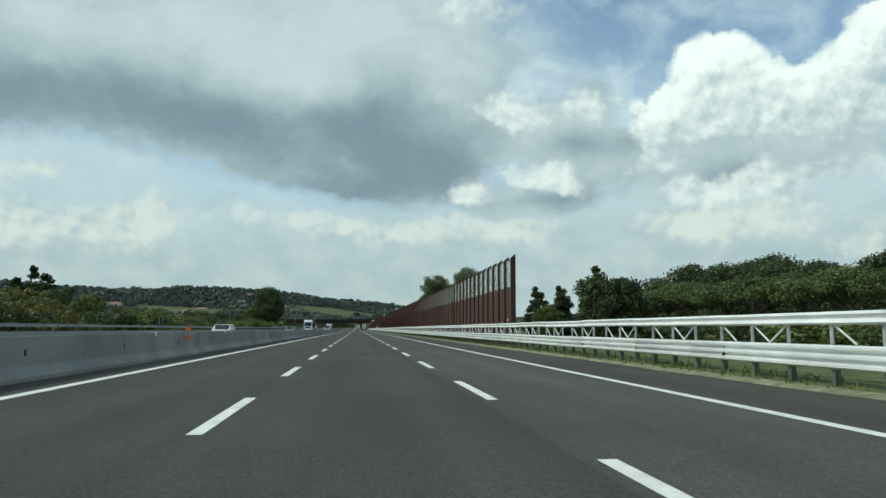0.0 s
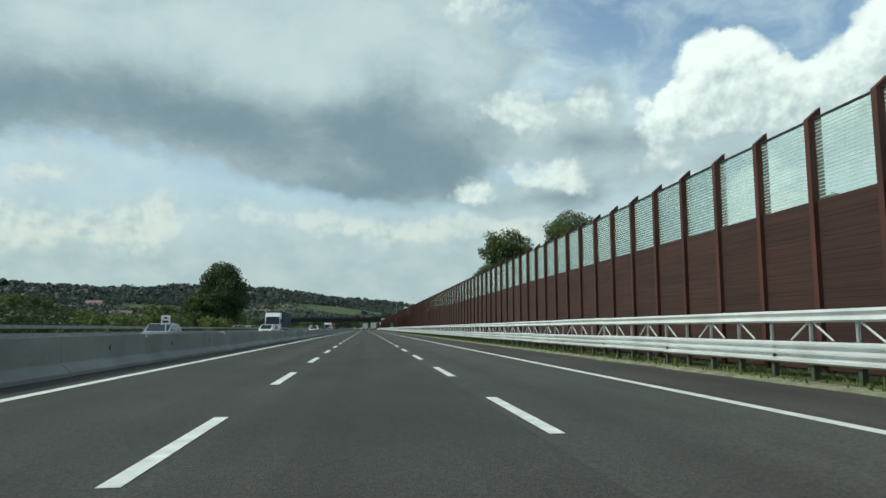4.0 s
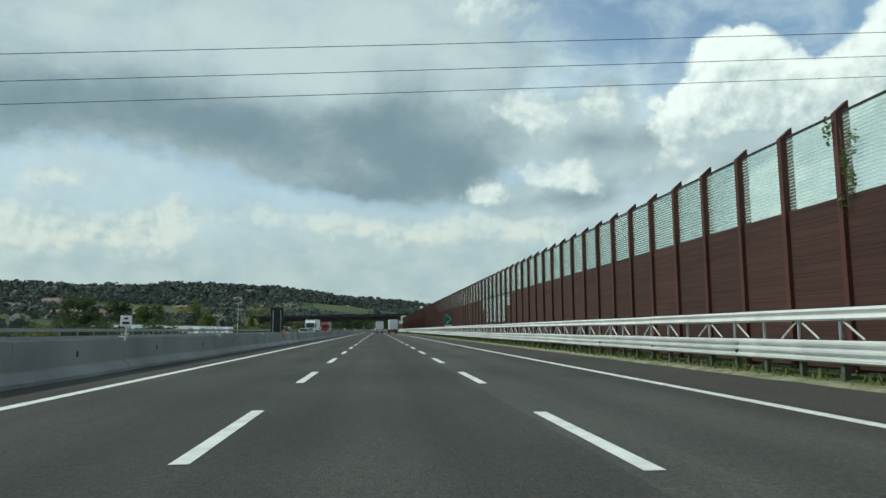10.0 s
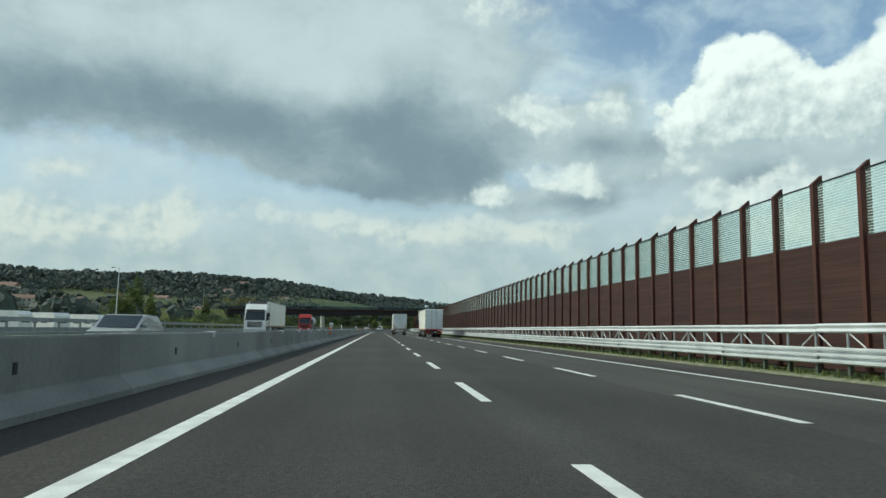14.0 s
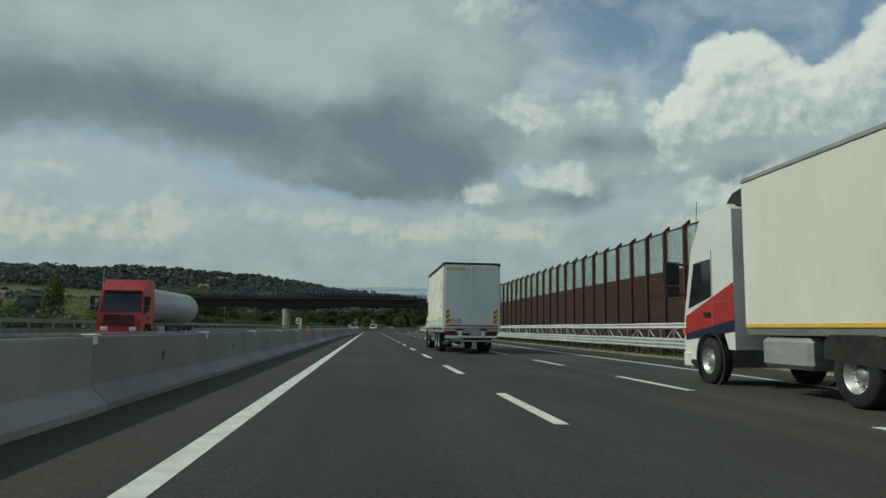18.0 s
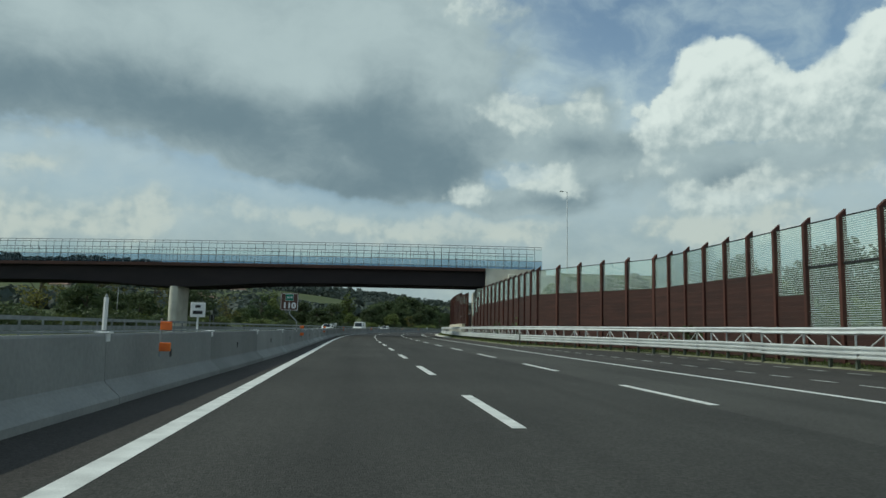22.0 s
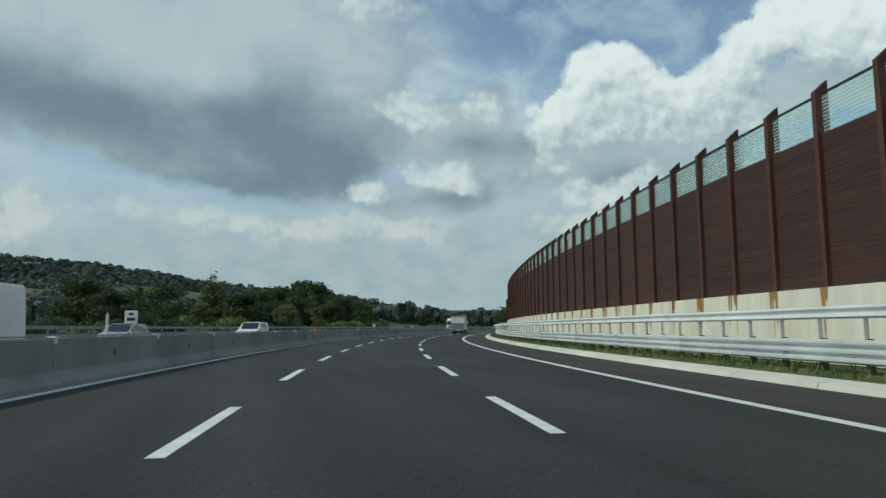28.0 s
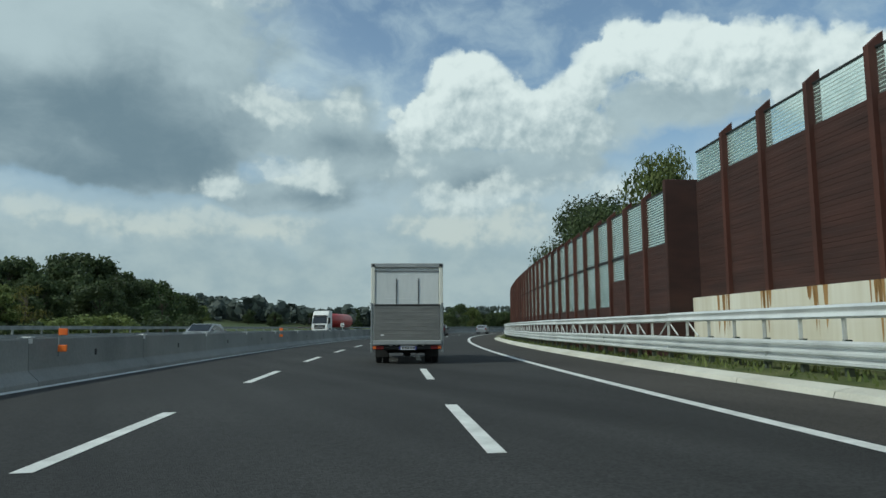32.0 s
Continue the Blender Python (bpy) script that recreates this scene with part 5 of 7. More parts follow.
# right: pines by the start of the wall, trees over the wall
for i, (s, u, h) in enumerate(((128, 62, 8.5), (121, 60, 11.0), (116, 66, 12.4), (108, 60, 12.2), (104, 68, 13), (98, 61, 11.4), (92, 66, 11.8), (86, 60, 10.2), (80, 64, 10.4), (74, 59, 9.6), (68, 63, 9.8), (62, 58, 9.2), (56, 62, 9.6), (50, 58, 9.4),
                               (124, 74, 12.5), (112, 78, 14.5), (44, 60, 9.6), (132, 60, 6.5))):
    plant('grove', s, u, h, i, wide=1.05)
for i, (s, u, h) in enumerate(((100, 47, 6.8), (93, 46, 7.2), (86, 46, 7.2), (79, 45, 7.4), (72, 46, 7.2), (65, 45, 7.0), (58, 46, 7.0), (51, 45, 6.8), (44, 46, 6.8))):
    plant('pine', s, u, h, i, wide=1.35)
for i in range(24):
    plant('bush', 36 + 4.2 * i, 38 + random.uniform(0, 5), random.uniform(2.2, 3.4), random.choice((0, 1, 1)), wide=1.5)
for i, (s, u, h) in enumerate(((106, 34, 8.4), (101, 32, 8.0), (97, 35, 8.3), (92, 33, 7.6), (88, 32, 7.0), (77, 33, 9.0), (82, 34, 7.2))):
    plant('fir', s, u, h, i, wide=1.25)
plant('oak', 72, 32, 7.6, 0, wide=0.9)
plant('oak', 69, 33, 6.8, 1, wide=0.8)
plant('broad', 84, 29, 4.6, 0)
for i, (kind, s, u, h) in enumerate((('near_pine', 214, 30, 18.6), ('near_pine', 219, 31, 16.2), ('near_pine', 224, 28, 13.0), ('near_pine', 230, 27, 11.0), ('near_pine', 205.5, 38.5, 20.5), ('near_pine', 200, 37, 18.0), ('near_broad', 216, 25, 9.6), ('oak', 236, 26, 8.0), ('oak', 126, 25, 7.0))):
    plant(kind, s, u, h, i % 2, wide=0.78 if u > 35 else 0.95)
for s, u, h in ((566, 27, 6.6), (572, 28, 7), (580, 29, 6.8), (592, 30, 7.2), (604, 26, 6.6), (612, 27, 7), (620, 25, 7.4), (556, 28, 6.6)):
    plant('oak', s, u, h, int(s) % 2)
for i in range(26):                                   # thicket behind the lay-by wall
    plant('bush', 550 + 3.2 * i, 23.8 + random.uniform(0, 1.5) - (4.0 if i > 17 else 0), random.uniform(3.2, 4.6), random.choice((0, 1, 1)), wide=1.1)
plant('near_broad', 819.7, 20.0, 11.0, 0, wide=0.5)
plant('near_broad', 836, 21, 10.4, 1, wide=0.85)
plant('near_broad', 845, 22, 12.6, 1, wide=0.85)

# ivy on the wall
for s0, z0, z1, seed in ((75.7, 2.5, 5.8, 3), (325.4, 1.6, 4.1, 4), (262.0, 3.9, 5.6, 5)):
    rng = np.random.default_rng(seed)
    lumps = [(rng.uniform(-0.1, 0.1), rng.uniform(-0.35, 0.35), z0 + (z1 - z0) * t, 0.12, 0.28 if seed != 5 else 0.12, 0.35) for t in np.linspace(0, 1, 8 if seed != 5 else 5)]
    v, f = leaf_cloud(lumps, 900 if seed != 5 else 220, 0.055, seed)
    ivy = thing("ivy", road_pose(s0, 15.82), "ivy hanging on the noise wall beside a post", "plant", "ivy on the wall")
    part("leaves", leaf_mesh("leaves", v, f, LEAF_LIGHT), None, ivy)
    part("stem", Geo().tube((0.03, 0, z0 - 0.2), (0.02, 0.1, z1), 0.012, 5), BARK, ivy)

# woods on the hills and in the plain, too many to count
rng = np.random.default_rng(77)
vs, fs, k = [], [], 0
for i in range(42000):
    x, y = (rng.uniform(-1300, 1100), rng.uniform(-100, 2600)) if i < 24000 else (rng.uniform(-900, 100), rng.uniform(900, 2300)) if i < 39000 else (rng.uniform(0, 700), rng.uniform(1180, 1500))
    s_near = min(max(y, -190), 1400)
    du = x - float(np.interp(s_near, S_TAB, X_TAB))
    if -60 < du < 120 and y < 1000 or (y > 600 and x > -30 and y < 1130):
        continue
    z = hill_height(x, y)
    wood = noise.noise(Vector((x * 0.006 + 3, y * 0.006, 2)))
    crest = z > 47 or i >= 39000
    if not (crest or wood > (-0.22 if z > 8 else 0.10)):
        continue
    tall = noise.noise(Vector((x * 0.02, y * 0.02, 9)))
    h = rng.uniform(6, 11) * (1.3 + 0.7 * tall if crest else 1.0)
    w = h * rng.uniform(0.25, 0.55)
    m = 12
    d = rng.normal(size=(m, 3))
    d /= np.linalg.norm(d, axis=1)[:, None]
    c = np.array([x, y, z + h * 0.52]) + d * np.array([w * 0.75, w * 0.75, h * 0.42])
    a = np.cross(d, rng.normal(size=(m, 3)))
    a /= np.linalg.norm(a, axis=1)[:, None]
    b = np.cross(d, a)
    sz = w * rng.uniform(0.35, 0.7, (m, 1))
    vs.append(np.stack([c - a * sz, c - b * sz, c + a * sz, c + b * sz], 1).reshape(-1, 3))
    k += m
far = leaf_mesh("far_woods", np.concatenate(vs), np.arange(k * 4).reshape(-1, 4), LEAF_HAZED)
tagged(new("far_woods", far), "dark woods covering distant hills and hedgerows, haze put in their colour", "woods", kind="stuff")


# ---- houses and caravans ----
def house(x, y, w, d, h, turn, seed):
    random.seed(seed)
    ob = thing("house", pose(x, y, hill_height(x, y) - 0.6, 0, 0, turn), "plastered house with a low clay tile roof on the hillside", "house", "hillside houses")
    part("wall", Geo().soft_box(-w / 2, w / 2, -d / 2, d / 2, 0, h, 0.05), PLASTER, ob)
    r = Geo()
    e, t = 0.5, d * 0.26
    r.add([(-w / 2 - e, -d / 2 - e, h - 0.1), (w / 2 + e, -d / 2 - e, h - 0.1), (w / 2 + e, d / 2 + e, h - 0.1), (-w / 2 - e, d / 2 + e, h - 0.1), (-w / 2 - e, 0, h + t), (w / 2 + e, 0, h + t)],
          [(0, 1, 5, 4), (2, 3, 4, 5), (0, 4, 3), (1, 2, 5), (3, 2, 1, 0)])
    roof = part("roof", r, ROOF_TILE, ob)
    part("chimney", Geo().soft_box(w * 0.2, w * 0.2 + 0.8, -0.4, 0.4, h, h + t + 0.7, 0.04), PLASTER, roof)
    pane = Geo().box(-0.55, 0.55, -0.06, 0.04, 0, 1.4).mesh("window", WINDOW)
    for fl in range(int(h // 3)):
        for i in range(int(w // 3)):
            for side in (-1,):
                part("window", pane, None, ob, m=pose(-w / 2 + 1.5 + 3 * i, side * (d / 2 + 0.03), 1.0 + 3 * fl))


house(-245, 848, 16, 10, 6, 20, 1)
house(-215, 905, 11, 9, 6, -30, 2)
house(-95, 905, 9, 8, 5, 10, 9)
random.seed(31)
n_houses = 0
while n_houses < 46:
    x, y = random.uniform(-760, -120), random.uniform(800, 1900)
    z = hill_height(x, y)
    if not 9 < z < 50:
        continue
    house(x, y, random.uniform(10, 20), random.uniform(8, 11), random.choice((5.5, 6.2, 8.8)), random.uniform(-60, 60), n_houses + 50)
    n_houses += 1
long_x, long_y = -255, 1560
house(long_x, long_y, 60, 14, 6, 10, 7)


def caravan(m, length, seed):
    ob = thing("caravan", m, "white caravan parked in a row beside the motorway", "caravan", "parked caravans")
    body = [(-length / 2, 0.45), (length / 2 - 0.2, 0.45), (length / 2, 1.2), (length / 2 - 0.25, 2.45), (length / 2 - 0.7, 2.62), (-length / 2 + 0.4, 2.62), (-length / 2, 2.2)]
    part("body", Geo().prism(body, -1.1, 1.1), WHITE_PAINT, ob)
    for y in (-length * 0.28, length * 0.05):
        for x in (-1.11, 1.11):
            part("window", Geo().soft_box(x - 0.01, x + 0.01, y, y + 1.1, 1.35, 1.95, 0.005), WINDOW, ob)
    part("rear_window", Geo().soft_box(-0.7, 0.7, -length / 2 - 0.015, -length / 2 + 0.01, 1.35, 1.95, 0.005), WINDOW, ob)
    for x in (-0.95, 0.95):
        part("tyre", Geo().lathe([(-0.09, 0.12), (-0.09, 0.32), (0.09, 0.32), (0.09, 0.12)], 14, (x, 0, 0.32)), BLACK, ob)
    part("drawbar", Geo().tube((0, length / 2 - 0.3, 0.45), (0, length / 2 + 0.9, 0.45), 0.05, 6), DULL_ZINC, ob)


random.seed(3)
for i in range(15):
    caravan(road_pose(372 + i * 5.6, -38 - 4.5 * (i % 2) - random.uniform(0, 1.5), -0.3, 70 + random.uniform(-12, 12)), random.uniform(5.2, 6.6), i)
for i in range(5):
    p = road_point(985 + i * 9, -38)
    caravan(pose(p.x, p.y, -0.3, 0, 0, -60 + random.uniform(-10, 10)), 6.0, i)

# ---- vehicles ----
WHEEL_CACHE = {}


def wheel(parent, x, y, r, w, rim_mat=None):
    """A tyre with its rim; the rim's dish faces outwards."""
    key = (r, w, x > 0, rim_mat)
    if key not in WHEEL_CACHE:
        o = 1 if x > 0 else -1
        t = Geo().lathe([(-w / 2, r * 0.58), (-w / 2, r * 0.93), (-w * 0.42, r * 0.985), (-w * 0.2, r), (0, r * 0.99), (w * 0.2, r), (w * 0.42, r * 0.985), (w / 2, r * 0.93), (w / 2, r * 0.58)], 28)
        ri = Geo().lathe([(o * w * 0.46, r * 0.60), (o * w * 0.44, r * 0.54), (o * w * 0.18, r * 0.50), (o * w * 0.12, r * 0.30), (o * w * 0.30, r * 0.24), (o * w * 0.34, r * 0.10), (o * w * 0.34, 0.001)], 24)
        for i in range(10):
            a = 6.28319 * i / 10
            ri.tube((o * w * 0.12, r * 0.38 * math.cos(a), r * 0.38 * math.sin(a)), (o * w * 0.26, r * 0.38 * math.cos(a), r * 0.38 * math.sin(a)), r * 0.045, 6)
        WHEEL_CACHE[key] = (t.mesh("tyre", BLACK), ri.mesh("rim", rim_mat or RIM))
    tm, rm = WHEEL_CACHE[key]
    m = pose(x, y, r)
    ty = part("tyre", tm, None, parent, m=m, smooth=True)
    part("rim", rm, None, ty, smooth=True)


def number_plate(parent, x, y, z, w=0.52, facing=-1):
    p = part("number_plate", Geo().soft_box(x - w / 2, x + w / 2, y - 0.008, y + 0.008, z - 0.055, z + 0.055, 0.004), SIGN_WHITE, parent, "white number plate with dark bars")
    bars = Geo()
    for i in range(5):
        bx = x - w * 0.34 + i * w * 0.16
        bars.box(bx, bx + w * 0.10, y + facing * 0.011 - 0.002, y + facing * 0.011 + 0.002, z - 0.03, z + 0.03)
    part("plate_bars", bars, SIGN_BLACK, p)
    part("plate_edge", Geo().box(x - w / 2, x - w / 2 + 0.04, y + facing * 0.011 - 0.002, y + facing * 0.011 + 0.002, z - 0.05, z + 0.05).box(x + w / 2 - 0.04, x + w / 2, y + facing * 0.011 - 0.002, y + facing * 0.011 + 0.002, z - 0.05, z + 0.05), SIGN_BLUE, p)


def truck_cab(ob, y0, paint, w=2.48, h=3.55, stripe=None, deflector=True):
    """A cab-over-engine cab whose back stands at y0."""
    L = 2.2
    side = [(y0, 0.75), (y0 + 0.25, 0.75), (y0 + 0.45, 1.15), (y0 + 1.45, 1.15), (y0 + 1.62, 0.45), (y0 + L, 0.42), (y0 + L, 1.35), (y0 + L - 0.08, 1.75), (y0 + L - 0.42, 2.95), (y0 + L - 0.95, h), (y0 + 0.3, h + 0.05), (y0, h - 0.1)]
    cab = part("cab", Geo().prism(side, -w / 2 + 0.02, w / 2 - 0.02), paint, ob)
    part("windscreen", Geo().add([(-w / 2 + 0.12, y0 + L - 0.065, 1.82), (w / 2 - 0.12, y0 + L - 0.065, 1.82), (w / 2 - 0.2, y0 + L - 0.385, 2.86), (-w / 2 + 0.2, y0 + L - 0.385, 2.86),
                                  (-w / 2 + 0.12, y0 + L - 0.12, 1.82), (w / 2 - 0.12, y0 + L - 0.12, 1.82), (w / 2 - 0.2, y0 + L - 0.44, 2.86), (-w / 2 + 0.2, y0 + L - 0.44, 2.86)],
                                 [(0, 1, 2, 3), (7, 6, 5, 4), (0, 4, 5, 1), (1, 5, 6, 2), (2, 6, 7, 3), (3, 7, 4, 0)]), WINDOW, cab)
    for x in (-1, 1):
        xs_ = x * (w / 2 - 0.012)
        part("side_window", Geo().add([(xs_, y0 + 0.92, 1.85), (xs_, y0 + L - 0.22, 1.62), (xs_, y0 + L - 0.52, 2.62), (xs_, y0 + 0.92, 2.66), (xs_ + x * 0.012, y0 + 0.95, 1.88), (xs_ + x * 0.012, y0 + L - 0.26, 1.66), (xs_ + x * 0.012, y0 + L - 0.55, 2.58), (xs_ + x * 0.012, y0 + 0.95, 2.62)],
                                      [(4, 5, 6, 7), (0, 1, 5, 4), (1, 2, 6, 5), (2, 3, 7, 6), (3, 0, 4, 7), (3, 2, 1, 0)]), WINDOW, cab)
        part("door_seam", Geo().box(xs_ + x * 0.004, xs_ + x * 0.008, y0 + 0.86, y0 + 0.875, 1.15, 2.85).box(xs_ + x * 0.004, xs_ + x * 0.008, y0 + 0.05, y0 + 0.86, 1.72, 1.732), DULL_ZINC, cab)
        part("door_handle", Geo().soft_box(xs_ + x * 0.002, xs_ + x * 0.03, y0 + 0.95, y0 + 1.2, 1.42, 1.52, 0.008), BLACK, cab)
        arm = part("mirror_arm", Geo().tube((xs_, y0 + L - 0.25, 2.62), (xs_ + x * 0.28, y0 + L + 0.05, 2.66), 0.03, 6).tube((xs_, y0 + L - 0.15, 1.95), (xs_ + x * 0.28, y0 + L + 0.05, 1.98), 0.03, 6), BLACK, cab)
        part("mirror", Geo().soft_box(xs_ + x * 0.16, xs_ + x * 0.40, y0 + L - 0.06, y0 + L + 0.10, 2.18, 2.7, 0.04), BLACK, arm)
        part("mirror", Geo().soft_box(xs_ + x * 0.16, xs_ + x * 0.38, y0 + L - 0.06, y0 + L + 0.10, 1.9, 2.14, 0.04), BLACK, arm)
        part("head_lamp", Geo().soft_box(x * (w / 2 - 0.45) - 0.2, x * (w / 2 - 0.45) + 0.2, y0 + L - 0.03, y0 + L + 0.03, 0.72, 0.95, 0.03), SIGN_WHITE, cab)
        part("wheel_arch", Geo().lathe([(x * 0.0, 0.60), (x * 0.05, 0.62), (x * 0.05, 0.56)], 20, (x * (w / 2 - 0.02), y0 + 0.95, 0.52)), BLACK, cab)
        part("side_lamp", Geo().soft_box(xs_, xs_ + x * 0.03, y0 + L - 0.12, y0 + L - 0.02, 1.05, 1.18, 0.008), ORANGE, cab)
        if stripe:
            part("stripe", Geo().add([(xs_ + x * 0.005, y0, 1.35), (xs_ + x * 0.005, y0 + L - 0.1, 1.05), (xs_ + x * 0.005, y0 + L - 0.1, 1.45), (xs_ + x * 0.005, y0, 2.1), (xs_, y0, 1.35), (xs_, y0 + L - 0.1, 1.05), (xs_, y0 + L - 0.1, 1.45), (xs_, y0, 2.1)],
                                     [(0, 1, 2, 3), (7, 6, 5, 4), (0, 4, 5, 1), (1, 5, 6, 2), (2, 6, 7, 3), (3, 7, 4, 0)]), stripe[0], cab, "slanting red stripe")
            part("stripe", Geo().add([(xs_ + x * 0.009, y0, 1.12), (xs_ + x * 0.009, y0 + L - 0.1, 0.92), (xs_ + x * 0.009, y0 + L - 0.1, 1.05), (xs_ + x * 0.009, y0, 1.35), (xs_, y0, 1.12), (xs_, y0 + L - 0.1, 0.92), (xs_, y0 + L - 0.1, 1.05), (xs_, y0, 1.35)],
                                     [(0, 1, 2, 3), (7, 6, 5, 4), (0, 4, 5, 1), (1, 5, 6, 2), (2, 6, 7, 3), (3, 7, 4, 0)]), stripe[1], cab, "slanting navy stripe")
    grille = Geo()
    for i in range(6):
        grille.soft_box(-0.85, 0.85, y0 + L - 0.02, y0 + L + 0.025, 1.02 + i * 0.11, 1.09 + i * 0.11, 0.008)
    part("grille", grille, BLACK, cab)
    part("bumper", Geo().soft_box(-w / 2, w / 2, y0 + L - 0.35, y0 + L + 0.06, 0.3, 0.68, 0.05), paint, cab)
    part("visor", Geo().soft_box(-w / 2 + 0.2, w / 2 - 0.2, y0 + L - 0.5, y0 + L - 0.22, 2.92, 3.06, 0.03), BLACK, cab)
    if deflector:
        part("roof_deflector", Geo().prism([(y0 - 0.02, h), (y0 + 0.75, h), (y0 + 0.35, h + 0.28), (y0 - 0.02, h + 0.33)], -w / 2 + 0.25, w / 2 - 0.25), BLACK, cab)
    part("aerial", Geo().tube((-w / 2 + 0.1, y0 + L - 0.45, 2.85), (-w / 2 + 0.02, y0 + L - 0.75, 4.0), 0.008, 5), BLACK, cab)
    part("step", Geo().soft_box(-w / 2 + 0.01, -w / 2 + 0.35, y0 + 1.5, y0 + 1.95, 0.38, 0.5, 0.02).soft_box(w / 2 - 0.35, w / 2 - 0.01, y0 + 1.5, y0 + 1.95, 0.38, 0.5, 0.02), DARK_METAL, cab)
    return cab


def warning_board(parent, x, y, z0, z1, w=0.22):
    """Upright red and yellow slanting stripes."""
    b = part("warning_board", Geo().soft_box(x - w / 2, x + w / 2, y - 0.012, y, z0, z1, 0.004), YELLOW, parent, "yellow board with red slanting stripes")
    n = 3
    for i in range(n):
        a = z0 + (z1 - z0) * (i + 0.12) / n
        c = a + (z1 - z0) * 0.17
        part("red_stripe", Geo().add([(x - w / 2, y - 0.016, a), (x + w / 2, y - 0.016, a + 0.12), (x + w / 2, y - 0.016, c + 0.12), (x - w / 2, y - 0.016, c), (x - w / 2, y - 0.011, a), (x + w / 2, y - 0.011, a + 0.12), (x + w / 2, y - 0.011, c + 0.12), (x - w / 2, y - 0.011, c)],
                                     [(0, 1, 2, 3), (7, 6, 5, 4), (0, 4, 5, 1), (1, 5, 6, 2), (2, 6, 7, 3), (3, 7, 4, 0)]), RED, b)


def speed_disc(parent, x, y, z, text, r=0.125):
    d = part("speed_disc", Geo().lathe([(0, 0.001), (0, r), (0.006, r), (0.006, 0.001)], 24).mesh("speed_disc", RED), None, parent, "round speed limit sticker", m=pose(x, y, z, 0, 0, 90))
    part("disc_face", Geo().lathe([(0, 0.001), (0, r * 0.78), (0.003, r * 0.78), (0.003, 0.001)], 24).mesh("disc_face", SIGN_WHITE), None, d, m=pose(-0.004, 0, 0))
    lettering(text, r * 1.05, SIGN_BLACK, parent, x, y - 0.012, z)


# the small white box truck on the road ahead
def box_truck():
    ob = thing("box_truck", road_pose(806.2, 7.09), "small white box truck with a raised grey tail lift, driving ahead", "truck")
    W = 1.09
    body = part("cargo_box", Geo().soft_box(-W, W, 0.02, 4.3, 0.78, 3.05, 0.03), DOOR_WHITE, ob)
    part("roof_rail", Geo().soft_box(-W - 0.02, W + 0.02, -0.05, 0.08, 2.93, 3.07, 0.02), ALLOY, body)
    for x in (-1, 1):
        part("corner_post", Geo().soft_box(x * (W - 0.05) - 0.06, x * (W - 0.05) + 0.06, -0.05, 0.06, 0.62, 2.95, 0.015), BOX_WHITE, body)
        part("marker_lamp", Geo().soft_box(x * (W - 0.06) - 0.04, x * (W - 0.06) + 0.04, -0.07, -0.045, 2.96, 3.04, 0.008), SIGN_BACK, body)
        part("side_column", Geo().soft_box(x * (W - 0.015) - 0.03, x * (W - 0.015) + 0.03, -0.10, -0.03, 0.36, 1.85, 0.01), DULL_ZINC, body)
    shutter = Geo()
    for i in range(11):
        z = 1.80 + i * 0.094
        shutter.soft_box(-W + 0.13, W - 0.13, -0.02, 0.03, z, z + 0.0935, 0.002)
    sh = part("roller_shutter", shutter, DOOR_WHITE, body, "pale ribbed roller shutter")
    for x in (-0.33, 0.34):
        part("shutter_strap", Geo().soft_box(x - 0.012, x + 0.012, -0.045, -0.02, 1.82, 2.6, 0.004), DARK_METAL, sh)
    part("shutter_rim", Geo().soft_box(-W + 0.1, W - 0.1, -0.04, 0.0, 2.80, 2.85, 0.01), DULL_ZINC, sh)
    lift = part("tail_lift", Geo().soft_box(-W + 0.09, W - 0.09, -0.10, -0.04, 0.72, 1.80, 0.012), LIFT_GREY, ob, "dull grey aluminium tail lift folded upright")
    ribs = Geo()
    for i in range(9):
        z = 0.80 + i * 0.11
        ribs.soft_box(-W + 0.12, W - 0.12, -0.106, -0.098, z, z + 0.018, 0.003)
    part("lift_ribs", ribs, LIFT_GREY, lift)
    part("lift_edge", Geo().soft_box(-W + 0.09, W - 0.09, -0.112, -0.05, 1.76, 1.81, 0.006), BLACK, lift)
    part("lift_plate", Geo().box(-0.80, -0.70, -0.112, -0.104, 0.86, 0.90), SIGN_WHITE, lift)
    part("lift_lip", Geo().soft_box(-W + 0.05, W - 0.05, -0.16, 0.0, 0.58, 0.72, 0.02), ALLOY, lift, "pale scuffed lip under the lift")
    part("bumper_bar", Geo().soft_box(-W + 0.08, W - 0.08, -0.08, 0.05, 0.44, 0.55, 0.015), DARK_METAL, ob)
    for x in (-1, 1):
        lp = part("tail_lamp", Geo().soft_box(x * 0.86 - 0.15, x * 0.86 + 0.15, -0.11, -0.06, 0.45, 0.56, 0.012), LAMP_RED, ob)
        part("indicator", Geo().soft_box(x * 0.98 - 0.05, x * 0.98 + 0.05, -0.116, -0.09, 0.46, 0.55, 0.008), ORANGE, lp)
        wheel(ob, x * 0.88, 1.0, 0.36, 0.19)
        wheel(ob, x * 0.66, 1.0, 0.36, 0.19)
        wheel(ob, x * 0.84, 4.6, 0.36, 0.2)
        part("mud_flap", Geo().soft_box(x * 0.78 - 0.2, x * 0.78 + 0.2, 0.5, 0.515, 0.2, 0.55, 0.004), BLACK, ob)
    number_plate(ob, 0.02, -0.11, 0.49)
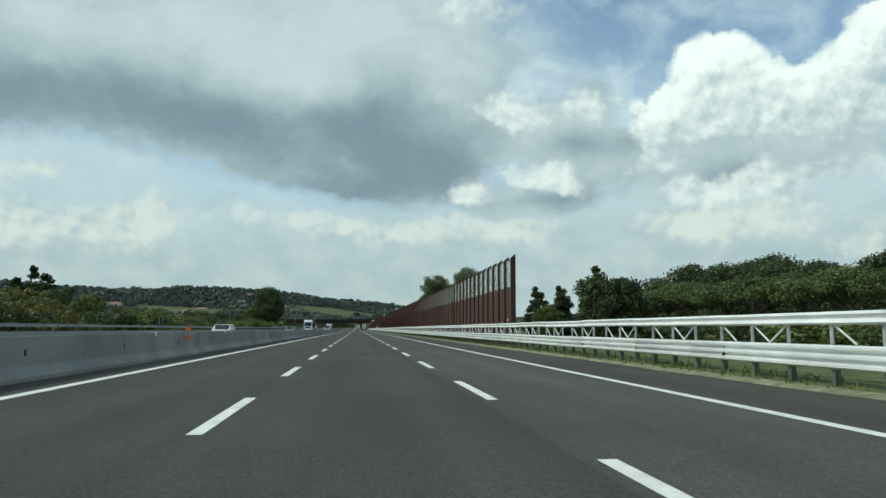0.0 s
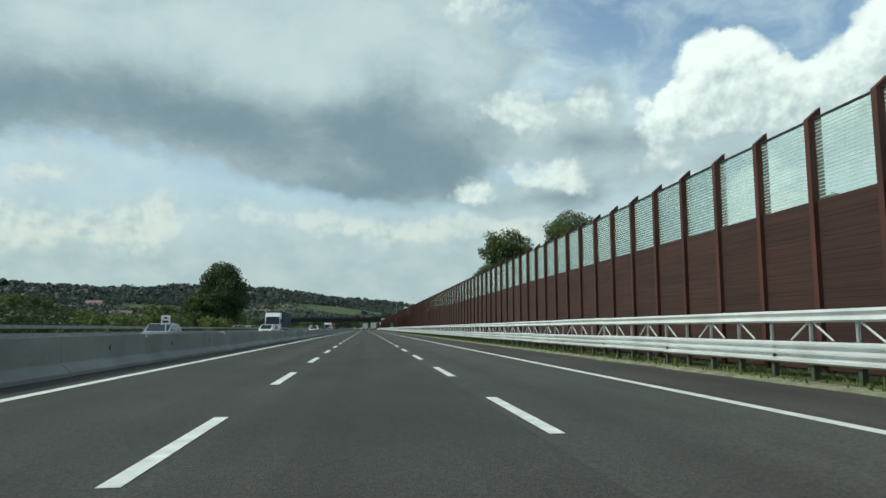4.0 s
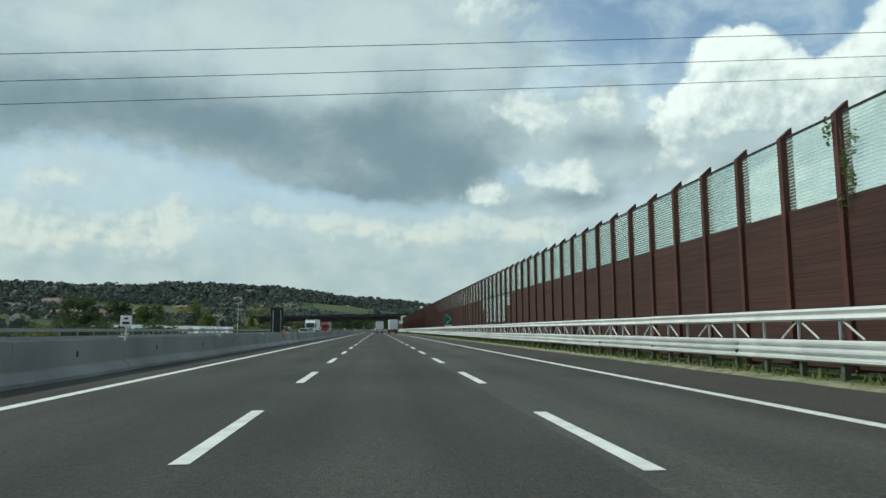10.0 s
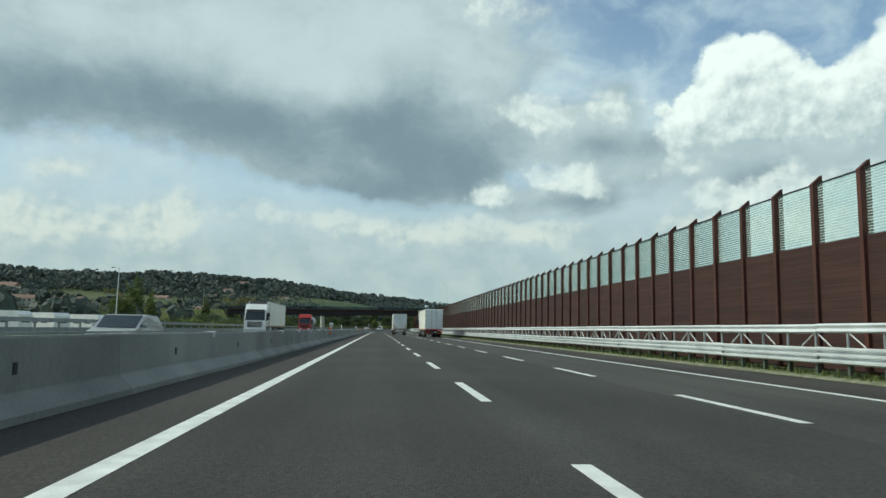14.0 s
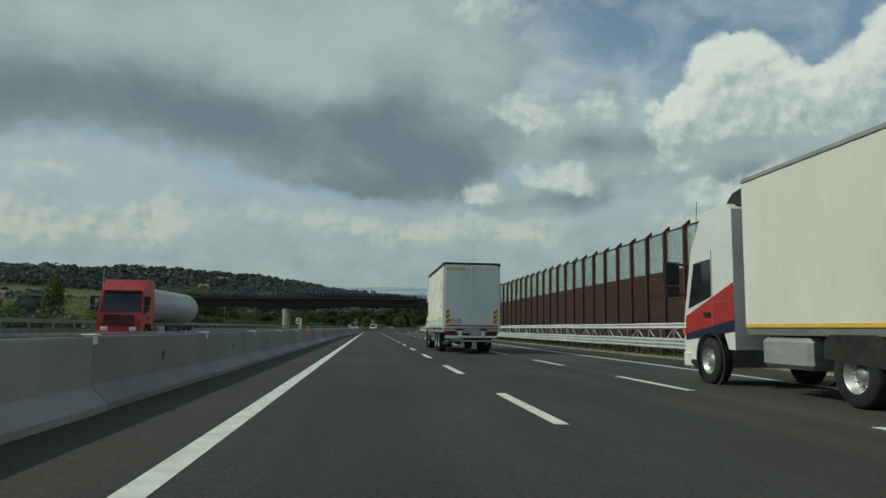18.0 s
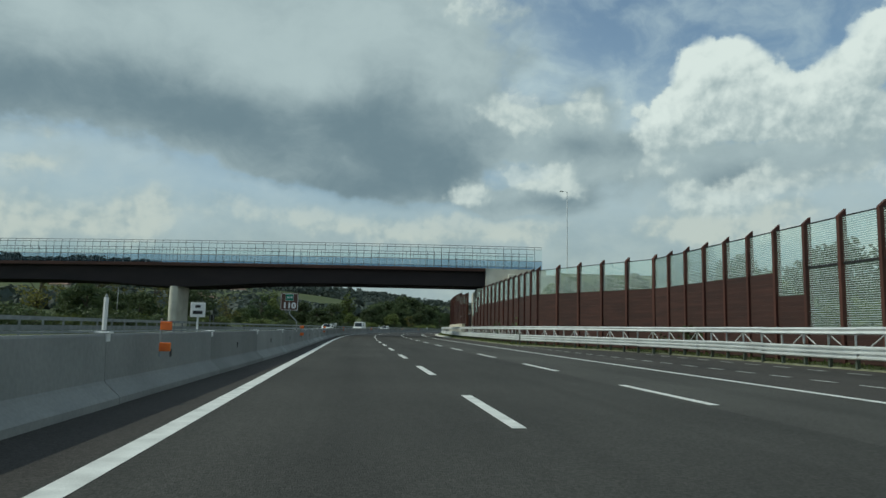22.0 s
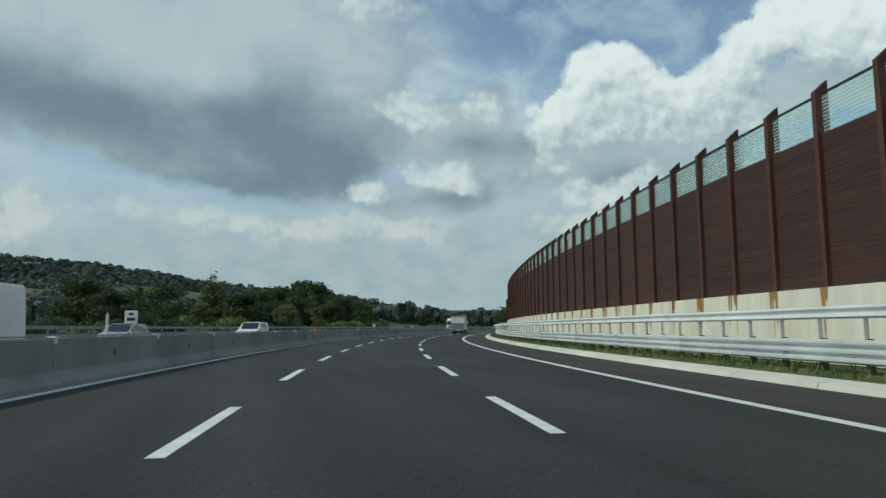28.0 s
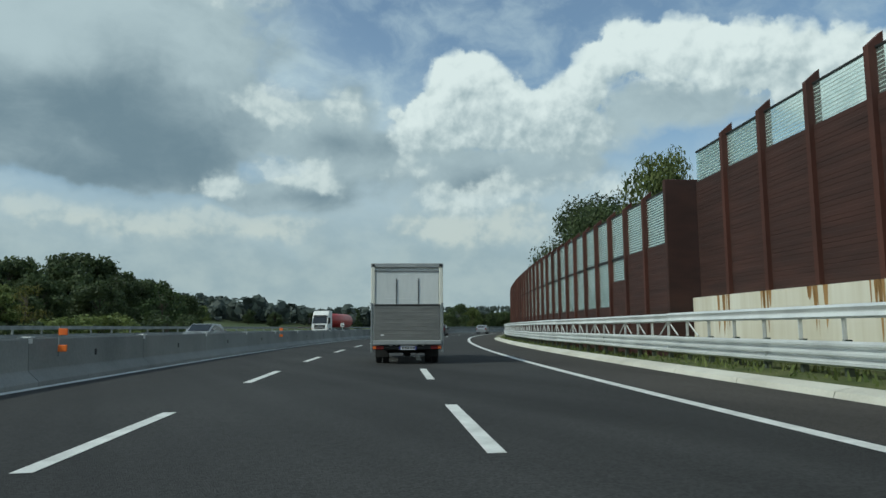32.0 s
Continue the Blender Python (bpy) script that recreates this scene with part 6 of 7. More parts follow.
    part("axle", Geo().tube((-0.8, 1.0, 0.36), (0.8, 1.0, 0.36), 0.06, 8).tube((-0.12, 1.0, 0.36), (0.12, 1.0, 0.36), 0.16, 10), DARK_METAL, ob)
    part("chassis", Geo().soft_box(-0.45, -0.36, 0.0, 5.2, 0.5, 0.68, 0.01).soft_box(0.36, 0.45, 0.0, 5.2, 0.5, 0.68, 0.01), DARK_METAL, ob)
    part("exhaust", Geo().tube((0.3, 0.5, 0.33), (0.3, 2.4, 0.33), 0.05, 8).tube((-0.25, 1.5, 0.4), (-0.25, 2.2, 0.4), 0.13, 10), DARK_METAL, ob)
    cab = part("cab", Geo().prism([(4.4, 0.45), (6.2, 0.4), (6.25, 1.05), (6.0, 1.35), (5.5, 2.2), (4.4, 2.25)], -0.97, 0.97), WHITE_PAINT, ob)
    part("windscreen", Geo().prism([(5.52, 2.12), (5.54, 2.14), (5.99, 1.4), (5.97, 1.38)], -0.85, 0.85), WINDOW, cab)
    for x in (-1, 1):
        part("mirror", Geo().soft_box(x * 1.16 - 0.08, x * 1.16 + 0.08, 5.6, 5.68, 1.5, 1.85, 0.02), BLACK, cab)
        part("mirror_arm", Geo().tube((x * 0.96, 5.65, 1.55), (x * 1.1, 5.64, 1.6), 0.02, 5), BLACK, cab)
    return ob


box_truck()


# the three-axle curtain-sided lorry in the middle lane
def curtain_lorry():
    ob = thing("curtain_lorry", road_pose(478.9, 6.03), "three-axle lorry with a white rippled canvas side and dusty white doors", "lorry")
    W, L, bed, top = 1.27, 7.75, 1.14, 4.02
    body = part("load_bed", Geo().soft_box(-W, W, 0.03, L, bed - 0.22, bed, 0.02), ALLOY, ob)
    # canvas side with ripples, on both sides
    for x in (-1, 1):
        g = Geo()
        ny, nz = 48, 30
        for j in range(nz + 1):
            for i in range(ny + 1):
                y, t = 0.12 + (L - 0.2) * i / ny, j / nz
                sag = 1.60 - 0.16 * math.sin(math.pi * i / ny) + 0.10 * (1 - i / ny)
                z = sag + (top - 0.10 - sag) * t
                wave = 0.010 * noise.noise(Vector((y * 1.6 + z, z * 4.5 - y, 3 * x))) + 0.035 * math.sin(2.2 * y + 5.2 * z + 2.0 * noise.noise(Vector((y * 0.7, z * 0.9, x)))) * math.sin(math.pi * min(1, t * 1.15)) * (0.4 + 0.6 * noise.noise(Vector((y * 0.35, z * 0.5, 7))) ** 2 * 4)
                g.v.append((x * (W + 0.015 + wave), y, z))
        for j in range(nz):
            for i in range(ny):
                a = j * (ny + 1) + i
                g.f.append((a, a + 1, a + ny + 2, a + ny + 1))
        o = len(g.v)
        g.v += [(px - x * 0.02, py, pz) for px, py, pz in g.v[:o]]
        g.f += [tuple(v + o for v in q[::-1]) for q in g.f[:]]
        cv = part("canvas_side", g, CANVAS, ob, "white canvas curtain with slack ripples", smooth=True)
        for y0, y1 in ((0.12, 2.75), (2.85, 5.25), (5.35, 7.7)):
            part("drop_side", Geo().soft_box(x * (W - 0.02) - 0.025, x * (W - 0.02) + 0.025, y0, y1, bed + 0.03, bed + 0.52, 0.012), CYAN_BOARD, ob, "pale green aluminium drop side")
            part("side_rail", Geo().soft_box(x * (W + 0.0) - 0.03, x * (W + 0.0) + 0.03, y0, y1, bed - 0.02, bed + 0.06, 0.01), ALLOY, ob)
            part("latch_bar", Geo().tube((x * (W + 0.03), y0 + 0.1, bed - 0.06), (x * (W + 0.03), y1 - 0.1, bed - 0.06), 0.02, 6), DARK_METAL, ob)
        for y in (0.06, 2.80, 5.30, 7.72):
            part("stanchion", Geo().soft_box(x * (W - 0.01) - 0.04, x * (W - 0.01) + 0.04, y - 0.05, y + 0.05, bed - 0.18, bed + 0.55, 0.012), BOX_WHITE, ob)
        part("corner_post", Geo().soft_box(x * (W - 0.01) - 0.045, x * (W - 0.01) + 0.045, 0.0, 0.10, bed - 0.1, top, 0.015), BOX_WHITE, ob)
        part("roof_edge", Geo().soft_box(x * W - 0.05, x * W + 0.05, -0.02, L + 0.05, top - 0.10, top + 0.05, 0.02), DARK_METAL, ob, "dark rolled edge of the tarpaulin roof")
        part("rear_mudguard", Geo().prism([(1.98, 0.5), (1.98, 0.95), (2.1, 1.04), (3.1, 1.04), (3.15, 1.0), (2.2, 0.98), (2.03, 0.9), (2.03, 0.5)], x * 0.95 - 0.28, x * 0.95 + 0.28), DARK_METAL, ob)
        part("mud_flap", Geo().soft_box(x * 0.95 - 0.29, x * 0.95 + 0.29, 1.86, 1.90, 0.22, 0.95, 0.006), BLACK, ob)
        pl = part("flap_plate", Geo().soft_box(x * 0.95 - 0.22, x * 0.95 + 0.22, 1.84, 1.858, 0.30, 0.55, 0.004), SIGN_BLACK, ob, "black plate with worn pale lettering bars")
        for half, z0 in ((0.18, 0.45), (0.14, 0.37)):
            part("pale_bar", Geo().box(x * 0.95 - half, x * 0.95 + half, 1.834, 1.84, z0, z0 + 0.05), ALLOY, pl)
        wheel(ob, x * 1.07, 2.55, 0.50, 0.32)
        wheel(ob, x * 1.07, 3.92, 0.50, 0.30)
        wheel(ob, x * 1.05, 8.45, 0.50, 0.30)
        part("mudguard", Geo().prism([(3.32, 0.95), (3.45, 1.06), (4.4, 1.06), (4.52, 0.95), (4.55, 0.45), (4.5, 0.45), (4.44, 0.92), (4.36, 1.0), (3.48, 1.0), (3.36, 0.92)], x * 0.97 - 0.26, x * 0.97 + 0.26), DARK_METAL, ob)
    part("side_box", Geo().soft_box(-1.18, -0.75, 4.75, 5.75, 0.42, 1.0, 0.02), LIFT_GREY, ob, "grey ribbed tool box under the bed")
    part("under_run_frame", Geo().soft_box(-1.17, -1.12, 5.85, 7.0, 0.50, 0.58, 0.01).soft_box(-1.17, -1.12, 5.85, 7.0, 0.80, 0.88, 0.01).soft_box(-1.17, -1.12, 5.85, 5.93, 0.5, 0.88, 0.01).soft_box(-1.17, -1.12, 6.92, 7.0, 0.5, 0.88, 0.01), ALLOY, ob)
    part("air_tank", Geo().lathe([(-0.01, 0.001), (0.0, 0.16), (0.5, 0.16), (0.51, 0.001)], 14).mesh("air_tank", DARK_METAL), None, ob, m=pose(-0.9, 7.15, 0.68, 0, 0, 90))
    part("chassis", Geo().soft_box(-0.48, -0.38, 0.1, 9.3, 0.72, 0.95, 0.01).soft_box(0.38, 0.48, 0.1, 9.3, 0.72, 0.95, 0.01), DARK_METAL, ob)
    # rear
    for x in (-1, 1):
        d = part("rear_door", Geo().soft_box(min(0.012 * x, x * (W - 0.06)), max(0.012 * x, x * (W - 0.06)), -0.03, 0.03, bed + 0.02, top - 0.06, 0.012), DOOR_WHITE, ob, "dusty pale blue-white door with rivets")
        riv = Geo()
        for i in range(14):
            riv.tube((x * (W - 0.10), -0.036, bed + 0.2 + i * 0.19), (x * (W - 0.10), -0.028, bed + 0.2 + i * 0.19), 0.012, 6)
        part("rivets", riv, DULL_ZINC, d)
        part("red_strip", Geo().soft_box(min(0.02 * x, x * (W - 0.07)), max(0.02 * x, x * (W - 0.07)), -0.037, -0.028, bed + 0.06, bed + 0.13, 0.003), RED, d)
        warning_board(d, x * (W - 0.19), -0.034, bed + 0.16, bed + 0.80, 0.17)
        part("door_latch", Geo().soft_box(x * 0.55 - 0.18, x * 0.55 + 0.18, -0.07, -0.01, bed - 0.10, bed - 0.03, 0.015), DARK_METAL, ob)
        part("tail_lamp", Geo().soft_box(x * 0.92 - 0.26, x * 0.92 + 0.26, -0.02, 0.10, 0.80, 1.0, 0.02), LAMP_RED, ob, "dirty red tail lamp")
        part("reflector_bracket", Geo().soft_box(x * 0.52 - 0.08, x * 0.52 + 0.08, -0.03, 0.05, 0.72, 1.0, 0.01), BOX_WHITE, ob)
    part("yellow_sheet", Geo().soft_box(-W + 0.12, -0.32, -0.04, -0.031, top - 0.28, top - 0.17, 0.003), YELLOW, ob, "yellow reflective strip on the door")
    part("roof_edge", Geo().soft_box(-W - 0.03, W + 0.03, -0.06, 0.08, top - 0.04, top + 0.06, 0.02), DARK_METAL, ob)
    speed_disc(ob, -0.85, -0.034, bed + 0.29, "70")
    speed_disc(ob, -0.57, -0.034, bed + 0.29, "80")
    part("rear_beam", Geo().soft_box(-W + 0.1, W - 0.1, -0.02, 0.08, bed - 0.24, bed - 0.02, 0.015), ALLOY, ob)
    part("lamp_beam", Geo().soft_box(-1.15, 1.15, 0.0, 0.08, 0.70, 0.80, 0.012), BOX_WHITE, ob)
    number_plate(ob, 0.16, -0.02, 0.88)
    lift = part("tail_lift", Geo().soft_box(-1.2, 1.2, -0.75, 0.05, 0.53, 0.59, 0.02), LIFT_GREY, ob, "aluminium tail lift folded beneath the rear")
    part("lift_corner", Geo().add([(-1.25, -0.78, 0.68), (-0.7, -0.70, 0.62), (-0.7, -0.2, 0.66), (-1.25, -0.3, 0.70), (-1.25, -0.78, 0.72), (-0.7, -0.70, 0.70), (-0.7, -0.2, 0.72), (-1.25, -0.3, 0.74)],
                                  [(0, 1, 2, 3), (7, 6, 5, 4), (0, 4, 5, 1), (1, 5, 6, 2), (2, 6, 7, 3), (3, 7, 4, 0)]), ALLOY, lift)
    for x in (-0.55, 0.55):
        part("lift_arm", Geo().soft_box(x - 0.05, x + 0.05, -0.1, 1.2, 0.4, 0.55, 0.02), DARK_METAL, lift)
    part("sticker", Geo().box(-W - 0.040, -W - 0.034, 0.62, 0.92, 2.0, 2.2), SIGN_WHITE, ob, "small white sticker with a red bar")
    part("sticker_bar", Geo().box(-W - 0.043, -W - 0.039, 0.66, 0.88, 2.06, 2.12), RED, ob)
    part("front_wall", Geo().soft_box(-W, W, L - 0.02, L + 0.05, bed, top, 0.02), BOX_WHITE, ob)
    truck_cab(ob, L + 0.12, WHITE_PAINT, h=3.45)
    return ob


curtain_lorry()


def semi(name, m, label, cab_mat, box_mat, length=13.6, top=4.05, stripe=None, rear=True, tank=False, group=""):
    ob = thing(name, m, label, "lorry", group)
    W, bed = 1.27, 1.19
    if tank:
        part("tank", Geo().lathe([(0, 0.3), (0.15, 0.9), (0.4, 1.12), (length - 0.4, 1.12), (length - 0.15, 0.9), (length, 0.3)], 24).mesh("tank", box_mat), None, ob, m=pose(0, 0, 2.3, 0, 0, 90), smooth=True)
    else:
        g = Geo()
        ribs = []
        n = 44
        for i in range(n + 1):
            y = length * i / n
            d = 0.006 if i % 2 else 0.0
            ribs.append((y, d))
        for x in (-1, 1):
            o = len(g.v)
            for y, d in ribs:
                g.v += [(x * (W - d), y, bed), (x * (W - d), y, top)]
            g.f += [(o + 2 * i, o + 2 * i + 1, o + 2 * i + 3, o + 2 * i + 2) for i in range(n)]
        g.soft_box(-W + 0.012, W - 0.012, 0, length, bed, top, 0.02)
        part("box_body", g, box_mat, ob)
        for x in (-1, 1):
            part("side_strip", Geo().soft_box(x * W - 0.012, x * W + 0.012, 0.0, length, bed, bed + 0.07, 0.004), AMBER, ob, "amber reflective strip")
            part("side_skirt_rail", Geo().soft_box(x * (W - 0.05) - 0.04, x * (W - 0.05) + 0.04, 0.0, length, bed - 0.14, bed, 0.01), LIFT_GREY, ob)
            part("roof_rail", Geo().soft_box(x * (W - 0.03) - 0.05, x * (W - 0.03) + 0.05, 0, length, top - 0.06, top + 0.03, 0.015), ALLOY, ob)
    if rear and not tank:
        for x in (-1, 1):
            d = part("rear_door", Geo().soft_box(min(0.01 * x, x * (W - 0.05)), max(0.01 * x, x * (W - 0.05)), -0.04, 0.02, bed + 0.05, top - 0.05, 0.01), DOOR_WHITE, ob, "dusty white rear door")
            for z in (bed + 0.5, bed + 1.2, bed + 1.9, top - 0.3):
                part("hinge", Geo().soft_box(x * (W - 0.13) - 0.12, x * (W - 0.13) + 0.12, -0.06, -0.035, z, z + 0.07, 0.008), DULL_ZINC, d)
            part("lock_rod", Geo().tube((x * 0.35, -0.06, bed + 0.08), (x * 0.35, -0.06, top - 0.1), 0.018, 6), DULL_ZINC, d)
            part("tail_lamp", Geo().soft_box(x * 0.95 - 0.25, x * 0.95 + 0.25, -0.05, 0.05, 0.72, 0.86, 0.015), LAMP_RED, ob)
            part("warning_panel", Geo().soft_box(x * 0.85 - 0.3, x * 0.85 + 0.3, -0.06, -0.03, 0.56, 0.68, 0.006), ORANGE, ob)
        part("rear_frame", Geo().soft_box(-W, W, -0.05, 0.1, bed - 0.16, bed + 0.03, 0.015), RED, ob)
        part("under_run_bar", Geo().soft_box(-1.2, 1.2, -0.06, 0.04, 0.5, 0.62, 0.015), DARK_METAL, ob)
        number_plate(ob, 0.2, -0.07, 0.78)
    part("chassis", Geo().soft_box(-0.5, -0.4, 0.1, length + 2.0, 0.85, 1.08, 0.01).soft_box(0.4, 0.5, 0.1, length + 2.0, 0.85, 1.08, 0.01), DARK_METAL, ob)
    for y in (2.6, 3.9, 5.2):
        for x in (-1, 1):
            wheel(ob, x * 1.06, y, 0.49, 0.36)
    for x in (-1, 1):
        part("side_guard", Geo().soft_box(x * 1.16 - 0.02, x * 1.16 + 0.02, 6.0, length - 4.2, 0.5, 0.62, 0.008).soft_box(x * 1.16 - 0.02, x * 1.16 + 0.02, 6.0, length - 4.2, 0.78, 0.9, 0.008), LIFT_GREY, ob)
        wheel(ob, x * 1.04, length - 2.95, 0.50, 0.5)
        wheel(ob, x * 1.06, length + 1.65, 0.50, 0.30)
        part("fuel_tank", Geo().soft_box(x * 0.98 - 0.3, x * 0.98 + 0.3, length - 1.9, length - 0.5, 0.48, 1.02, 0.08), ALLOY, ob, "aluminium fuel tank")
        part("mudguard", Geo().prism([(length - 3.65, 0.6), (length - 3.6, 1.0), (length - 3.4, 1.08), (length - 2.45, 1.08), (length - 2.3, 0.98), (length - 2.28, 0.7)], x * 1.04 - 0.26, x * 1.04 + 0.26), DARK_METAL, ob)
    truck_cab(ob, length + 0.5, cab_mat, h=3.7, stripe=stripe, deflector=not tank)
    return ob


semi("articulated_lorry", road_pose(447.2, 9.95), "articulated lorry with a cream box trailer and red-striped white cab", WHITE_PAINT, BOX_WHITE, stripe=(RED, NAVY))


def oncoming(s, u):
    return road_pose(s, u, 0, 180)


semi("articulated_lorry", oncoming(231, -9.6), "oncoming articulated lorry with white cab and dark blue trailer", WHITE_PAINT, NAVY, group="oncoming lorries")
semi("articulated_lorry", oncoming(503, -12.8), "oncoming tanker lorry with a bright red cab", RED, ALLOY, length=11, tank=True, group="oncoming lorries")
semi("articulated_lorry", oncoming(446, -12.2), "oncoming white lorry with a pale trailer", WHITE_PAINT, BOX_WHITE, group="oncoming lorries")
semi("articulated_lorry", oncoming(900, -13.0), "oncoming tanker lorry with white cab and red tank", WHITE_PAINT, RED, length=11, tank=True, group="oncoming lorries")


def car(m, paint, label, kind='hatch', group="oncoming cars"):
    ob = thing("van" if kind == 'van' else "car", m, label, "van" if kind == 'van' else "car", group)
    if kind == 'van':
        L, W, belt, top = 5.4, 1.0, 1.35, 2.35
        side = [(0, 0.35), (5.3, 0.35), (5.4, 0.6), (5.35, 1.0), (4.65, 1.25), (4.0, 2.2), (3.6, 2.35), (0.1, 2.35), (0, 2.2)]
        glass = [(4.62, 1.33), (4.70, 1.30), (4.06, 2.20), (3.98, 2.22)]
    elif kind == 'suv':
        L, W, belt, top = 4.5, 0.93, 1.05, 1.7
        side = [(0, 0.35), (4.4, 0.33), (4.5, 0.55), (4.45, 0.85), (3.4, 1.05), (2.7, 1.62), (2.4, 1.70), (0.45, 1.68), (0.1, 1.2), (0, 0.8)]
        glass = [(3.36, 1.10), (3.44, 1.07), (2.74, 1.63), (2.66, 1.66)]
    else:
        L, W, belt, top = 4.2, 0.88, 0.95, 1.48
        side = [(0, 0.32), (4.1, 0.30), (4.2, 0.48), (4.15, 0.72), (3.25, 0.95), (2.5, 1.42), (2.2, 1.48), (0.75, 1.44), (0.15, 1.0), (0, 0.8)]
        glass = [(3.2, 1.0), (3.29, 0.965), (2.55, 1.43), (2.46, 1.455)]
    g = Geo()
    k = len(side)
    for x in (-1, -0.96, 0.96, 1):
        for y, z in side:
            lean = 0.10 * max(0, (z - belt) / (top - belt))
            inset = 0.03 if abs(x) == 1 else 0.0
            cy, cz = L / 2, (top + 0.3) / 2
            g.v.append((x * W * (1 - lean), y + (cy - y) * inset * 0.5, z + (cz - z) * inset))
    g.f = [(r * k + j, r * k + (j + 1) % k, (r + 1) * k + (j + 1) % k, (r + 1) * k + j) for r in range(3) for j in range(k)]
    g.f += [tuple(range(k - 1, -1, -1)), tuple(range(3 * k, 4 * k))]
    body = part("body", g, paint, ob)
    part("windscreen", Geo().prism(glass, -W * 0.82, W * 0.82), WINDOW, body)
    for x in (-1, 1):
        sx = x * W * 0.955
        y0, y1 = (3.0, 4.1) if kind == 'van' else (0.75, 2.75)
        zt = top - 0.12
        part("side_window", Geo().add([(sx + x * 0.035, y0, belt + 0.05), (sx + x * 0.035, y1 + 0.35, belt + 0.05), (sx - x * 0.035, y1 - 0.25, zt), (sx - x * 0.035, y0 + 0.12, zt),
                                       (sx - x * 0.02, y0, belt + 0.05), (sx - x * 0.02, y1 + 0.35, belt + 0.05), (sx - x * 0.09, y1 - 0.25, zt), (sx - x * 0.09, y0 + 0.12, zt)],
                                      [(0, 1, 2, 3), (7, 6, 5, 4), (0, 4, 5, 1), (1, 5, 6, 2), (2, 6, 7, 3), (3, 7, 4, 0)]), WINDOW, body)
        part("head_lamp", Geo().soft_box(x * W * 0.72 - 0.17, x * W * 0.72 + 0.17, L - 0.14, L - 0.02, 0.62, 0.78, 0.03), SIGN_WHITE, body)
        part("tail_lamp", Geo().soft_box(x * W * 0.85 - 0.1, x * W * 0.85 + 0.1, -0.01, 0.05, 0.75, 1.0, 0.02), LAMP_RED, body)
        part("mirror", Geo().soft_box(x * (W + 0.09) - 0.09, x * (W + 0.09) + 0.09, L * 0.66, L * 0.66 + 0.1, belt, belt + 0.16, 0.03), paint, body)
        for y in (0.8, L - 0.85):
            wheel(ob, x * (W - 0.1), y, 0.32, 0.2)
    part("grille", Geo().soft_box(-0.45, 0.45, L - 0.06, L + 0.005, 0.48, 0.66, 0.015), BLACK, body)
    part("bumper", Geo().soft_box(-W * 0.93, W * 0.93, L - 0.25, L + 0.02, 0.26, 0.46, 0.04), paint, body)
    number_plate(body, 0, L + 0.012, 0.42, 0.45, 1)
    part("rear_window", Geo().soft_box(-W * 0.7, W * 0.7, 0.02 if kind == 'van' else 0.28, 0.06 if kind == 'van' else 0.34, belt + 0.08, top - 0.2, 0.01), WINDOW, body)
    return ob


car(oncoming(78, -8.8), WHITE_PAINT, "white oncoming car in the inner lane")
car(oncoming(205, -8.8), WHITE_PAINT, "white oncoming off-road car", 'suv')
car(oncoming(152, -8.8), SILVER, "silver oncoming car far down the road")
car(oncoming(249, -5.2), WHITE_PAINT, "white oncoming car beyond the median barrier", 'suv')
car(oncoming(356, -8.9), DARK_CAR, "dark oncoming car with a grey windscreen", 'suv')
car(oncoming(380, -8.2), SILVER, "silver oncoming car close to the median")
car(oncoming(690, -9.0), WHITE_PAINT, "white oncoming car in the middle lane", 'suv')
car(oncoming(708.3, -5.2), WHITE_PAINT, "white oncoming delivery van in the inner lane", 'van')
car(oncoming(737, -12.4), SILVER, "silver oncoming car beyond the barrier")
car(oncoming(755.6, -9.0), WHITE_PAINT, "white oncoming car in the bend", 'suv')
car(oncoming(838, -8.6), SILVER, "silver oncoming car with lamps lit")
car(road_pose(880, 5.6), DARK_CAR, "dark car far ahead in the bend", 'hatch', "cars ahead")
car(road_pose(905, 9.2), SILVER, "silver car far ahead in the bend", 'hatch', "cars ahead")


# ---- signs and small things ----
def sign_panel(ob, name, w, h, z, mat, y=0.0, label="", x=0.0, b=0.01):
    return part(name, Geo().soft_box(x - w / 2, x + w / 2, y - 0.015, y + 0.015, z - h / 2, z + h / 2, b), mat, ob, label)


sg = thing("distance_sign", road_pose(577.6, -1.2), "brown and green sign reading A14 and 110 on a bent pole", "road sign")
pan = sign_panel(sg, "panel", 0.80, 0.80, 2.2, SIGN_BROWN, b=0.014)
rim = Geo()
for x0, x1, z0, z1 in ((-0.35, 0.35, 2.565, 2.585), (-0.35, 0.35, 1.815, 1.835), (-0.385, -0.365, 1.85, 2.55), (0.365, 0.385, 1.85, 2.55)):
    rim.box(x0, x1, -0.02, -0.015, z0, z1)
for sx in (-1, 1):
    for z0, z1 in ((1.85, 1.815), (2.55, 2.585)):
        rim.plate([(sx * 0.385, z0), (sx * 0.365, z0), (sx * 0.345, z1 + (0.02 if z1 < z0 else -0.02)), (sx * 0.35, z1)], -0.02, -0.015)
part("white_border", rim, SIGN_WHITE, pan)
badge = part("green_badge", Geo().soft_box(-0.17, 0.17, -0.024, -0.014, 2.26, 2.54, 0.008), SIGN_GREEN, pan)
part("badge_border", Geo().box(-0.18, 0.18, -0.018, -0.0155, 2.25, 2.55), SIGN_WHITE, pan)
lettering("A14", 0.17, SIGN_WHITE, pan, 0, -0.028, 2.40, 0.25, 0.004)
lettering("110", 0.36, SIGN_WHITE, pan, 0, -0.022, 2.02, 0.54, 0.014)
